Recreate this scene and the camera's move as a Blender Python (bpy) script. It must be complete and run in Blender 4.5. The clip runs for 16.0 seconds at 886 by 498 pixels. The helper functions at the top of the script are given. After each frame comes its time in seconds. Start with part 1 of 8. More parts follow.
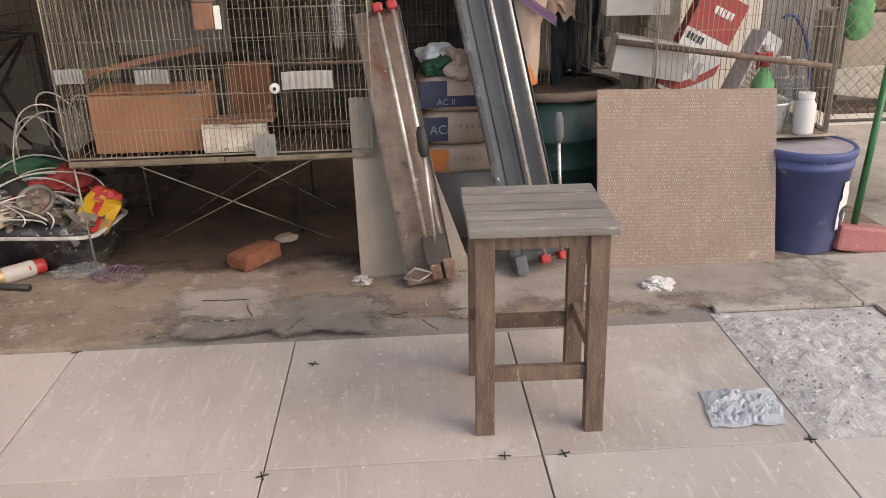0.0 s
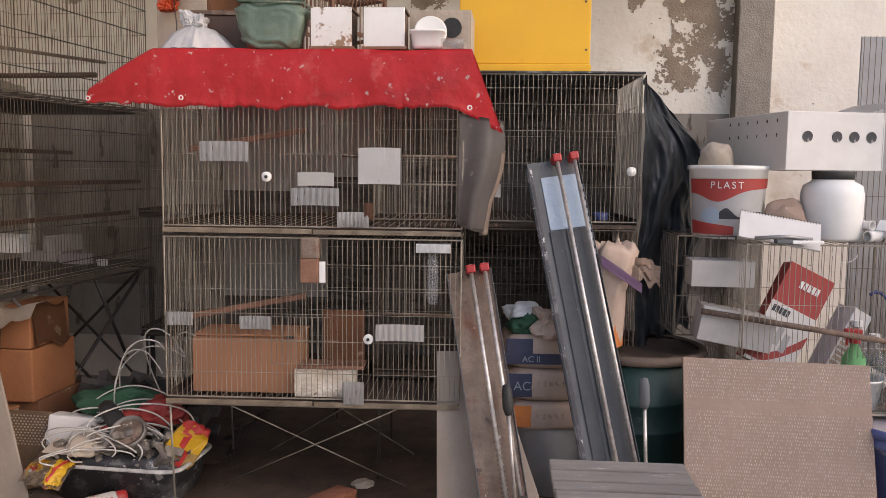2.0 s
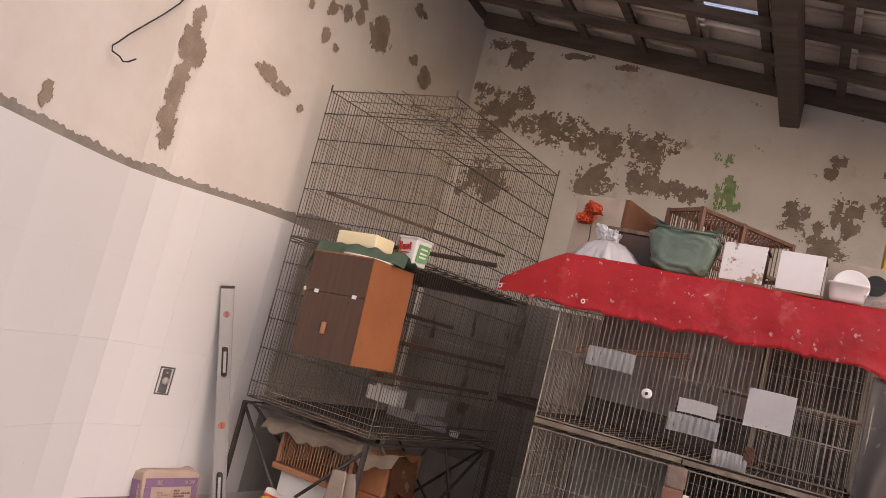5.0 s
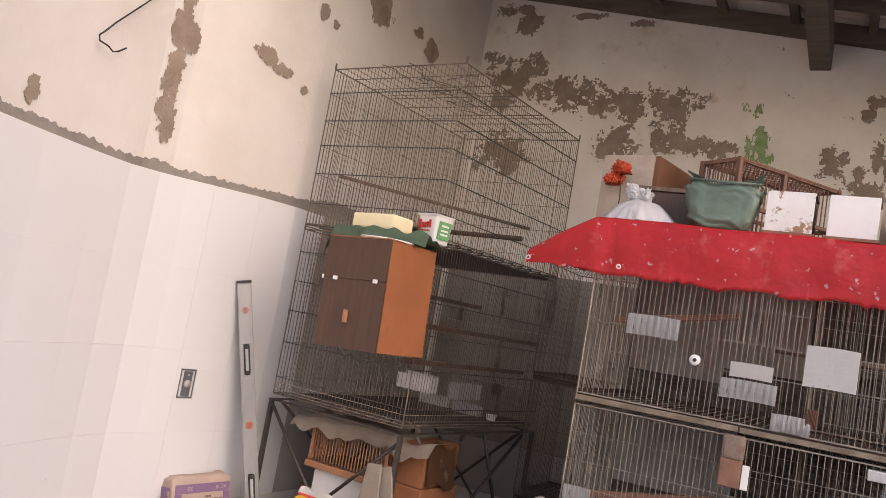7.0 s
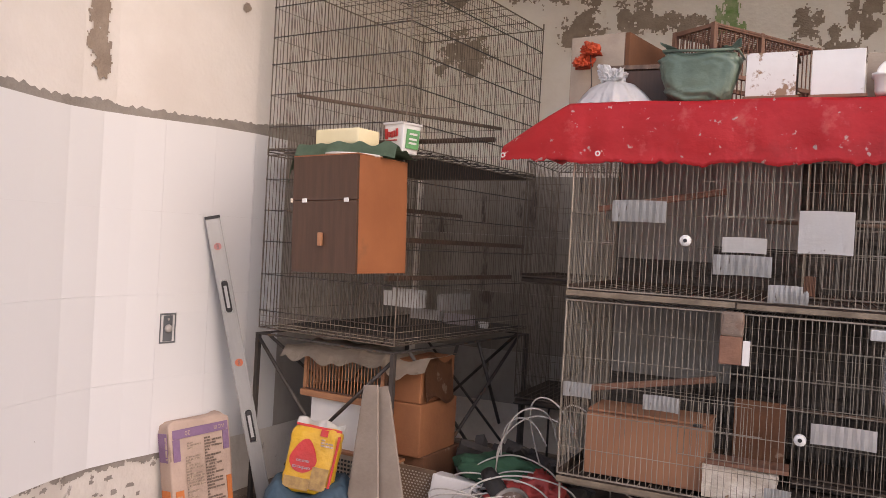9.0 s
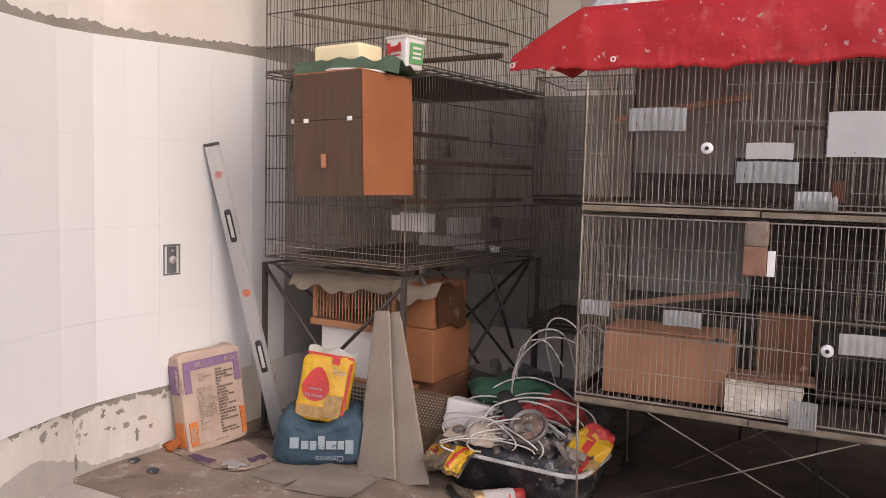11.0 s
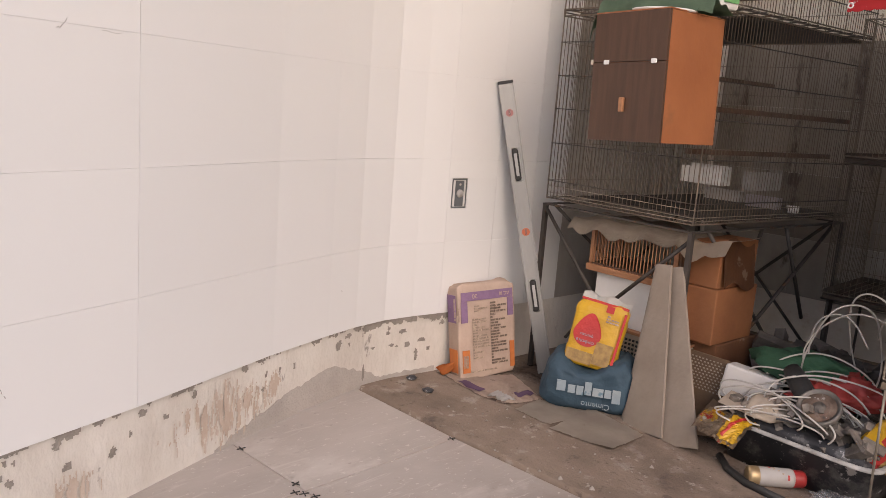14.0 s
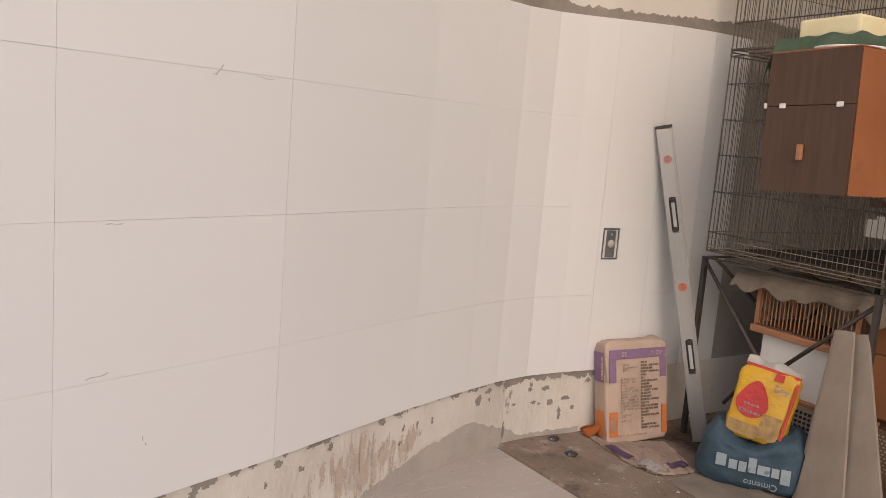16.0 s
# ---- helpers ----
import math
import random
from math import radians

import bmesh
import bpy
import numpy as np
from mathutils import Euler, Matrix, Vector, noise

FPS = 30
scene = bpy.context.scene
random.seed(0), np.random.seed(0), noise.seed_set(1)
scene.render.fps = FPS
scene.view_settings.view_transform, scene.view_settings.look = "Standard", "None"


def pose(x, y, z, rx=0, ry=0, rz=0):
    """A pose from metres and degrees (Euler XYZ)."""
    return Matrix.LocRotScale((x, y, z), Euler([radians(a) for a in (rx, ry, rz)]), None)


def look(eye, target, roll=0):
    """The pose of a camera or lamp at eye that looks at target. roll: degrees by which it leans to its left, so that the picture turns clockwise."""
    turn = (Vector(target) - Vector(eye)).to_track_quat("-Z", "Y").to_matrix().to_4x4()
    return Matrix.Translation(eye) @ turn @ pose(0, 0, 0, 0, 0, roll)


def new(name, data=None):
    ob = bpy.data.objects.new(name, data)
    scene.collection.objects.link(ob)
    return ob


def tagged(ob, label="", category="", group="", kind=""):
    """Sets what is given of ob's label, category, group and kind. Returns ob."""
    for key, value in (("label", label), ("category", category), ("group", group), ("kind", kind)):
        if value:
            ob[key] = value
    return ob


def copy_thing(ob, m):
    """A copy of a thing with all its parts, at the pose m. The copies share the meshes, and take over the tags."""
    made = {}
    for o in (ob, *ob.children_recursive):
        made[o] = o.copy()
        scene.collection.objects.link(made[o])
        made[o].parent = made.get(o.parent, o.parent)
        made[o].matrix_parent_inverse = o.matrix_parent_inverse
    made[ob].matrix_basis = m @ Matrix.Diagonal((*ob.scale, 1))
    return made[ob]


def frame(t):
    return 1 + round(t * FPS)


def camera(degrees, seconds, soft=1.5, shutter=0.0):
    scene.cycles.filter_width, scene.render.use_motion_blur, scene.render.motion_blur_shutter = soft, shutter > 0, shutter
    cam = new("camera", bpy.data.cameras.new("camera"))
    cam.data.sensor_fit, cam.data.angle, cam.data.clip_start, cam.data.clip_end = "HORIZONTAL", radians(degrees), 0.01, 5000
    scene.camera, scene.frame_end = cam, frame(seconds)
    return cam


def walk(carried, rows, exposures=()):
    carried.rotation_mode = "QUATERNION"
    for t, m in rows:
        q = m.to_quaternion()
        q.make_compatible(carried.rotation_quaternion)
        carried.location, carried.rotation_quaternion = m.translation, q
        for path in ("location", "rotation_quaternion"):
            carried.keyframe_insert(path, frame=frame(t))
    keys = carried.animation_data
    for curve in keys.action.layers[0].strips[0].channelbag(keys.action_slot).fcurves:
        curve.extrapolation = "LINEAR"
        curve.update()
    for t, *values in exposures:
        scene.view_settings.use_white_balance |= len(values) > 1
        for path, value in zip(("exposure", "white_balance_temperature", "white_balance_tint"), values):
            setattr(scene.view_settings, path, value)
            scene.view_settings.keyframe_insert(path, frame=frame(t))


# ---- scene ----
cam = camera(57.8, 16.0, soft=0.8)
EXPOSURES = [(0.0, 0.12, 7600, 14), (1.5, -0.07, 7100, 15), (2.2, -0.2, 7150, 21), (2.8, -0.35, 7150, 25), (3.5, -0.72, 7500, 28), (4.2, -0.5, 7500, 28), (6.5, -0.33, 7200, 24), (7.0, -0.13, 7100, 23), (8.2, -0.19, 7050, 24), (10.5, -0.17, 7000, 22), (11.5, -0.11, 6900, 20), (12.0, -0.2, 7250, 20), (14.0, -0.28, 7250, 20), (16.0, -0.52, 7450, 18)]
PATH = [
    (0, (0.209, 0.137, 1.075), (0.294, 1.995, 0.34), -1.5),
    (0.5, (0.234, 0.134, 1.094), (0.32, 2.011, 0.406), -1.7),
    (1, (0.229, 0.124, 1.118), (0.311, 2.066, 0.648), -1.9),
    (1.5, (0.215, 0.128, 1.139), (0.29, 2.09, 0.758), -1.3),
    (2, (0.154, 0.112, 1.188), (0.075, 2.1, 0.992), 0.7),
    (2.5, (-0.004, 0.03, 1.154), (-0.289, 2.007, 1.243), 7.3),
    (3, (-0.036, -0.009, 1.159), (-0.63, 1.881, 1.433), 12.8),
    (3.5, (-0.043, -0.013, 1.153), (-0.818, 1.811, 1.427), 16.0),
    (4, (-0.05, 0.004, 1.153), (-0.891, 1.801, 1.407), 16.1),
    (6.5, (-0.102, 0.097, 1.136), (-1.001, 1.873, 1.338), 11.7),
    (7, (-0.127, 0.181, 1.133), (-1.044, 1.949, 1.317), 10.0),
    (7.5, (-0.128, 0.239, 1.13), (-1.02, 2.026, 1.231), 5.8),
    (8, (-0.134, 0.268, 1.127), (-0.994, 2.073, 1.143), 4.2),
    (10.5, (-0.206, 0.354, 1.077), (-1.079, 2.152, 1.026), 2.2),
    (11, (-0.212, 0.378, 1.057), (-1.075, 2.174, 0.881), 1.5),
    (11.5, (-0.22, 0.375, 1.029), (-1.047, 2.176, 0.763), 0.8),
    (12, (-0.253, 0.366, 1.015), (-1.224, 2.067, 0.612), 0.2),
    (12.5, (-0.265, 0.37, 1.048), (-1.415, 1.957, 0.649), -0.4),
    (13, (-0.282, 0.374, 1.064), (-1.477, 1.934, 0.694), 1.2),
    (13.5, (-0.304, 0.36, 1.066), (-1.589, 1.854, 0.72), 3.5),
    (14, (-0.308, 0.357, 1.064), (-1.669, 1.779, 0.708), 4.4),
    (14.5, (-0.324, 0.37, 1.062), (-1.722, 1.754, 0.702), 4.4),
    (15, (-0.35, 0.391, 1.072), (-1.78, 1.743, 0.716), 4.3),
    (15.5, (-0.396, 0.417, 1.079), (-1.899, 1.692, 0.74), 4.0),
    (16, (-0.428, 0.425, 1.074), (-2.028, 1.592, 0.791), 4.6),
]
walk(cam, [(t, look(eye, target, roll)) for t, eye, target, roll in PATH], exposures=EXPOSURES)

# ---- world and light ----
world = bpy.data.worlds.new("sky")
scene.world = world
world.use_nodes = True
wn = world.node_tree.nodes
sky = wn.new("ShaderNodeTexSky")
sky.sky_type = "NISHITA"
sky.sun_disc = False
sky.sun_elevation = radians(35)
sky.sun_rotation = radians(120)
sky.dust_density = 1.5
sky.air_density = 1.2
wn["Background"].inputs["Strength"].default_value = 0.34
world.node_tree.links.new(sky.outputs[0], wn["Background"].inputs["Color"])
sun_data = bpy.data.lights.new("sun", "SUN")
sun_data.energy = 0.9
sun_data.angle = radians(60)
sun_data.color = (1.0, 0.97, 0.93)
sun = new("sun", sun_data)
sun.matrix_world = look((6.6, -3.8, 5.4), (0, 0, 0))


# ---- materials ----
def mat(name, a, b=None, scale=6.0, rough=0.6, metal=0.0, bump=0.15, fine=60.0, spots=None, rand=0.0, stretch=(1, 1, 1), dust=None, spec=0.4, wisps=None):
    """Two-scale procedural surface: broad colour drift a to b, fine grain relief, optional stains (colour, scale, threshold)."""
    m = bpy.data.materials.new(name)
    m.use_nodes = True
    nt = m.node_tree
    N, L = nt.nodes, nt.links
    bsdf = N["Principled BSDF"]
    tc = N.new("ShaderNodeTexCoord")
    mp = N.new("ShaderNodeMapping")
    mp.inputs["Scale"].default_value = stretch
    L.new(tc.outputs["Object"], mp.inputs["Vector"])
    info = N.new("ShaderNodeObjectInfo")
    shift = N.new("ShaderNodeVectorMath")
    shift.operation = "MULTIPLY_ADD"
    comb = N.new("ShaderNodeCombineXYZ")
    L.new(info.outputs["Random"], comb.inputs[0])
    L.new(info.outputs["Random"], comb.inputs[2])
    shift.inputs[1].default_value = (7.0, 0.0, 5.0)
    L.new(comb.outputs[0], shift.inputs[0])
    L.new(mp.outputs[0], shift.inputs[2])
    vec = shift.outputs[0] if rand else mp.outputs[0]
    n1 = N.new("ShaderNodeTexNoise")
    n1.inputs["Scale"].default_value = scale
    n1.inputs["Detail"].default_value = 7.0
    n1.inputs["Roughness"].default_value = 0.62
    L.new(vec, n1.inputs["Vector"])
    ramp = N.new("ShaderNodeValToRGB")
    b = b or tuple(0.75 * c for c in a)
    ramp.color_ramp.elements[0].position, ramp.color_ramp.elements[0].color = 0.34, (*b, 1)
    ramp.color_ramp.elements[1].position, ramp.color_ramp.elements[1].color = 0.66, (*a, 1)
    L.new(n1.outputs["Fac"], ramp.inputs[0])
    col = ramp.outputs[0]
    for c, s, th, soft in spots or ():
        n = N.new("ShaderNodeTexNoise")
        n.inputs["Scale"].default_value = s
        n.inputs["Detail"].default_value = 8.0
        n.inputs["Roughness"].default_value = 0.65
        L.new(vec, n.inputs["Vector"])
        r = N.new("ShaderNodeValToRGB")
        r.color_ramp.elements[0].position, r.color_ramp.elements[1].position = th, th + soft
        L.new(n.outputs["Fac"], r.inputs[0])
        mix = N.new("ShaderNodeMix")
        mix.data_type = "RGBA"
        mix.inputs["B"].default_value = (*c, 1)
        L.new(r.outputs[0], mix.inputs["Factor"])
        L.new(col, mix.inputs["A"])
        col = mix.outputs["Result"]
    if wisps:
        c, s, th, soft, angle = wisps
        mw = N.new("ShaderNodeMapping")
        mw.inputs["Rotation"].default_value = (0, 0, radians(angle))
        mw.inputs["Scale"].default_value = (1.0, 0.22, 1.0)
        L.new(vec, mw.inputs["Vector"])
        nz = N.new("ShaderNodeTexNoise")
        nz.inputs["Scale"].default_value, nz.inputs["Detail"].default_value, nz.inputs["Distortion"].default_value = s, 9.0, 1.2
        L.new(mw.outputs[0], nz.inputs["Vector"])
        r = N.new("ShaderNodeValToRGB")
        r.color_ramp.elements[0].position, r.color_ramp.elements[1].position = th, th + soft
        L.new(nz.outputs["Fac"], r.inputs[0])
        mix = N.new("ShaderNodeMix")
        mix.data_type = "RGBA"
        mix.inputs["B"].default_value = (*c, 1)
        L.new(r.outputs[0], mix.inputs["Factor"])
        L.new(col, mix.inputs["A"])
        col = mix.outputs["Result"]
    if dust:
        geo = N.new("ShaderNodeNewGeometry")
        sep = N.new("ShaderNodeSeparateXYZ")
        L.new(geo.outputs["Normal"], sep.inputs[0])
        r = N.new("ShaderNodeValToRGB")
        r.color_ramp.elements[0].position, r.color_ramp.elements[1].position = 0.5, 1.0
        r.color_ramp.elements[1].color = (0.6, 0.6, 0.6, 1)
        L.new(sep.outputs[2], r.inputs[0])
        mix = N.new("ShaderNodeMix")
        mix.data_type = "RGBA"
        mix.inputs["B"].default_value = (*dust, 1)
        L.new(r.outputs[0], mix.inputs["Factor"])
        L.new(col, mix.inputs["A"])
        col = mix.outputs["Result"]
    if rand:
        hsv = N.new("ShaderNodeHueSaturation")
        mr = N.new("ShaderNodeMapRange")
        mr.inputs["To Min"].default_value, mr.inputs["To Max"].default_value = 1 - rand, 1 + rand
        L.new(info.outputs["Random"], mr.inputs["Value"])
        L.new(mr.outputs[0], hsv.inputs["Value"])
        L.new(col, hsv.inputs["Color"])
        col = hsv.outputs[0]
    L.new(col, bsdf.inputs["Base Color"])
    n2 = N.new("ShaderNodeTexNoise")
    n2.inputs["Scale"].default_value = fine
    n2.inputs["Detail"].default_value = 5.0
    L.new(vec, n2.inputs["Vector"])
    add = N.new("ShaderNodeMath")
    add.operation = "ADD"
    L.new(n1.outputs["Fac"], add.inputs[0])
    L.new(n2.outputs["Fac"], add.inputs[1])
    bp = N.new("ShaderNodeBump")
    bp.inputs["Strength"].default_value = bump
    bp.inputs["Distance"].default_value = 0.01
    L.new(add.outputs[0], bp.inputs["Height"])
    L.new(bp.outputs[0], bsdf.inputs["Normal"])
    rr = N.new("ShaderNodeMapRange")
    rr.inputs["To Min"].default_value, rr.inputs["To Max"].default_value = max(rough - 0.12, 0.03), min(rough + 0.12, 1)
    L.new(n1.outputs["Fac"], rr.inputs["Value"])
    L.new(rr.outputs[0], bsdf.inputs["Roughness"])
    bsdf.inputs["Metallic"].default_value = metal
    bsdf.inputs["Specular IOR Level"].default_value = spec
    return m


def glassy(name, colour, clear, rough=0.15):
    """Thin clear plastic or glass: a mix of pass-through and gloss."""
    m = bpy.data.materials.new(name)
    m.use_nodes = True
    N, L = m.node_tree.nodes, m.node_tree.links
    tr = N.new("ShaderNodeBsdfTransparent")
    tr.inputs[0].default_value = (*colour, 1)
    mix = N.new("ShaderNodeMixShader")
    mix.inputs[0].default_value = 1 - clear
    L.new(tr.outputs[0], mix.inputs[1])
    L.new(N["Principled BSDF"].outputs[0], mix.inputs[2])
    N["Principled BSDF"].inputs["Base Color"].default_value = (*(0.5 * v for v in colour), 1)
    N["Principled BSDF"].inputs["Roughness"].default_value = rough
    L.new(mix.outputs[0], N["Material Output"].inputs[0])
    return m


M = {}
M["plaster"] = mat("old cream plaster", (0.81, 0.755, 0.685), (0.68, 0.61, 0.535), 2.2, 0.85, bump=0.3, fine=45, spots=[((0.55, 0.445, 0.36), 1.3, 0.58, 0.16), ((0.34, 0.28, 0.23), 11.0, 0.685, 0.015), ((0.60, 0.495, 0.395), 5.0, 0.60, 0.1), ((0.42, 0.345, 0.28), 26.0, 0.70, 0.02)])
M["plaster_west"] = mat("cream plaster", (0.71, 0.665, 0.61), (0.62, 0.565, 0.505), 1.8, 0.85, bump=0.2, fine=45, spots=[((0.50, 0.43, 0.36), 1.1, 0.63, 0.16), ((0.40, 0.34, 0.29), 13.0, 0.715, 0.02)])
M["bare"] = mat("bare cement", (0.34, 0.27, 0.21), (0.235, 0.18, 0.137), 10, 0.95, bump=0.5, fine=120)
M["band"] = mat("grey mortar", (0.30, 0.265, 0.23), (0.23, 0.20, 0.17), 12, 0.95, bump=0.5, fine=120)
M["foot"] = mat("fresh grey mortar", (0.43, 0.385, 0.345), (0.37, 0.33, 0.295), 9, 0.95, bump=0.4, fine=110)
M["streak"] = mat("rust stain", (0.46, 0.36, 0.285), (0.54, 0.445, 0.37), 20, 0.95)
M["pale_floor"] = mat("pale worn concrete", (0.46, 0.41, 0.36), (0.35, 0.305, 0.26), 6, 0.95, bump=0.5, fine=80, spots=[((0.25, 0.21, 0.175), 3.0, 0.58, 0.1), ((0.55, 0.50, 0.45), 14, 0.62, 0.06), ((0.16, 0.135, 0.115), 34, 0.70, 0.02)])
# colour chosen to reflect light onto the roof underside and upper walls
M["yard"] = mat("pale bounce ground", (0.60, 0.57, 0.53), (0.50, 0.47, 0.435), 4, 0.95, bump=0.3)
M["ribtip"] = mat("pale rib crest", (0.58, 0.50, 0.43), (0.33, 0.245, 0.195), 16, 0.85)
M["jumble"] = mat("dirty odds and ends", (0.27, 0.235, 0.20), (0.085, 0.07, 0.06), 16, 0.8, bump=0.3, spots=[((0.45, 0.42, 0.38), 11, 0.63, 0.04)])
M["skirt"] = mat("flaking whitewash", (0.68, 0.64, 0.58), (0.56, 0.51, 0.45), 5, 0.9, bump=0.35, fine=70, spots=[((0.30, 0.265, 0.235), 7.0, 0.65, 0.03), ((0.40, 0.30, 0.23), 2.4, 0.64, 0.08)], stretch=(1, 1, 0.6))
M["wall_tile"] = mat("white glazed tile", (0.70, 0.69, 0.675), (0.69, 0.68, 0.665), 0.8, 0.3, bump=0.004, fine=18, rand=0.01, spots=[((0.42, 0.38, 0.34), 15, 0.765, 0.02)])
M["grout"] = mat("pale grout", (0.64, 0.62, 0.59), None, 20, 0.9)
M["floor_tile"] = mat("sandstone porcelain tile", (0.475, 0.42, 0.378), (0.375, 0.328, 0.29), 2.6, 0.38, bump=0.08, fine=80, rand=0.07, stretch=(1, 0.6, 1), spots=[((0.325, 0.28, 0.245), 1.6, 0.55, 0.14), ((0.54, 0.49, 0.445), 3.5, 0.58, 0.12), ((0.31, 0.27, 0.238), 34.0, 0.62, 0.12), ((0.57, 0.52, 0.475), 60.0, 0.61, 0.05)], wisps=((0.51, 0.46, 0.415), 44.0, 0.585, 0.14, -32))
M["concrete"] = mat("old concrete", (0.285, 0.218, 0.168), (0.185, 0.137, 0.103), 4.5, 0.9, bump=0.5, fine=110, spots=[((0.33, 0.275, 0.228), 9.0, 0.57, 0.06), ((0.15, 0.112, 0.086), 22.0, 0.60, 0.05), ((0.375, 0.322, 0.275), 1.7, 0.57, 0.1), ((0.138, 0.10, 0.077), 1.25, 0.52, 0.13), ((0.112, 0.084, 0.067), 5.0, 0.60, 0.1), ((0.375, 0.32, 0.268), 16.0, 0.62, 0.05), ((0.085, 0.067, 0.056), 38.0, 0.685, 0.02)])
M["mortar"] = mat("damp mortar", (0.27, 0.24, 0.21), (0.20, 0.175, 0.15), 8, 0.9, bump=0.6, fine=70)
M["rubble"] = mat("spilled mortar", (0.52, 0.495, 0.46), (0.36, 0.335, 0.305), 18, 0.95, bump=0.7, fine=90, spots=[((0.68, 0.66, 0.62), 30, 0.60, 0.04), ((0.24, 0.215, 0.19), 9, 0.62, 0.06)])
M["dirt"] = mat("loose dirt", (0.115, 0.083, 0.064), (0.06, 0.044, 0.035), 7, 1.0, bump=0.8, fine=60, spots=[((0.19, 0.15, 0.12), 26, 0.66, 0.04)])
M["wire"] = mat("dusty galvanised wire", (0.36, 0.315, 0.255), (0.155, 0.128, 0.098), 7, 0.5, 0.35, bump=0.1)
M["backing"] = mat("dark mottled board", (0.115, 0.100, 0.088), (0.052, 0.044, 0.038), 5, 0.85, bump=0.3, stretch=(1, 1, 4), spots=[((0.15, 0.115, 0.085), 9, 0.62, 0.08), ((0.03, 0.024, 0.020), 4, 0.56, 0.1)])
M["wire_dark"] = mat("rusty dark wire", (0.20, 0.156, 0.12), (0.10, 0.078, 0.06), 9, 0.6, 0.3, bump=0.1)
M["iron"] = mat("dark painted iron", (0.10, 0.085, 0.075), (0.06, 0.05, 0.045), 10, 0.6, 0.5, bump=0.2, spots=[((0.16, 0.09, 0.05), 18, 0.6, 0.05)])
M["tray"] = mat("dirty steel tray", (0.095, 0.068, 0.05), (0.05, 0.036, 0.028), 9, 0.8, 0.1, bump=0.4, spots=[((0.19, 0.14, 0.10), 22, 0.62, 0.05)])
M["black_tray"] = mat("black grimy tray", (0.045, 0.036, 0.030), (0.022, 0.018, 0.016), 9, 0.7, bump=0.3, spots=[((0.12, 0.09, 0.07), 26, 0.66, 0.04)])
M["rail"] = mat("grimy aluminium rail", (0.27, 0.215, 0.155), (0.13, 0.098, 0.068), 12, 0.55, 0.4, bump=0.2)
M["tin"] = mat("galvanised sheet", (0.58, 0.575, 0.56), (0.44, 0.43, 0.41), 14, 0.5, 0.45, bump=0.15, stretch=(6, 6, 1), spots=[((0.20, 0.165, 0.13), 12, 0.64, 0.06)])
M["white"] = mat("white plastic", (0.78, 0.76, 0.73), (0.70, 0.68, 0.645), 6, 0.42, bump=0.04, spots=[((0.55, 0.50, 0.44), 12, 0.70, 0.06)])
M["white_board"] = mat("scratched white board", (0.76, 0.74, 0.71), (0.66, 0.63, 0.59), 5, 0.6, bump=0.08, spots=[((0.30, 0.19, 0.12), 16, 0.545, 0.04)])
M["pale_card"] = mat("specked white card", (0.82, 0.81, 0.79), (0.76, 0.745, 0.72), 4, 0.6, bump=0.1, spots=[((0.42, 0.38, 0.34), 55, 0.66, 0.03), ((0.36, 0.31, 0.27), 24, 0.70, 0.02)])
M["tin_back"] = mat("dull grey sheet", (0.30, 0.28, 0.26), (0.20, 0.183, 0.165), 6, 0.6, 0.1, bump=0.15, stretch=(8, 8, 1), spots=[((0.20, 0.155, 0.12), 5, 0.60, 0.1), ((0.12, 0.095, 0.075), 11, 0.66, 0.05)])
M["styro"] = mat("crumbling foam", (0.72, 0.66, 0.57), (0.52, 0.43, 0.33), 18, 0.9, bump=0.7, fine=60, spots=[((0.30, 0.2, 0.13), 22, 0.66, 0.03)])
M["paper"] = mat("kraft paper", (0.50, 0.375, 0.30), (0.41, 0.30, 0.235), 8, 0.85, bump=0.35, fine=30, spots=[((0.34, 0.25, 0.20), 6, 0.61, 0.1)])
M["purple"] = mat("purple print", (0.25, 0.15, 0.25), (0.20, 0.12, 0.205), 12, 0.8, bump=0.3, spots=[((0.42, 0.33, 0.27), 25, 0.64, 0.05)])
M["orange"] = mat("orange print", (0.62, 0.20, 0.055), (0.52, 0.155, 0.045), 12, 0.75, bump=0.2, spots=[((0.5, 0.38, 0.28), 25, 0.70, 0.03)])
M["ink"] = mat("printed ink", (0.36, 0.275, 0.21), (0.25, 0.19, 0.15), 20, 0.85, spots=[((0.48, 0.37, 0.275), 70, 0.50, 0.06)])
M["ink_dark"] = mat("dark printed ink", (0.20, 0.145, 0.11), (0.13, 0.095, 0.075), 20, 0.85, spots=[((0.46, 0.35, 0.27), 60, 0.56, 0.06)])
M["navy"] = mat("navy print", (0.055, 0.06, 0.10), (0.04, 0.042, 0.07), 10, 0.8, bump=0.2)
M["card"] = mat("corrugated board", (0.22, 0.14, 0.085), (0.15, 0.094, 0.06), 6, 0.9, bump=0.25, fine=40, stretch=(1, 1, 3), spots=[((0.10, 0.068, 0.045), 5, 0.6, 0.1)])
M["card_grey"] = mat("dusty board", (0.49, 0.41, 0.325), (0.37, 0.30, 0.235), 6, 0.9, bump=0.35, fine=40, spots=[((0.24, 0.19, 0.15), 9, 0.64, 0.08)])
M["nest"] = mat("terracotta nest box", (0.37, 0.18, 0.098), (0.30, 0.14, 0.076), 6, 0.85, bump=0.15, stretch=(1, 1, 0.3))
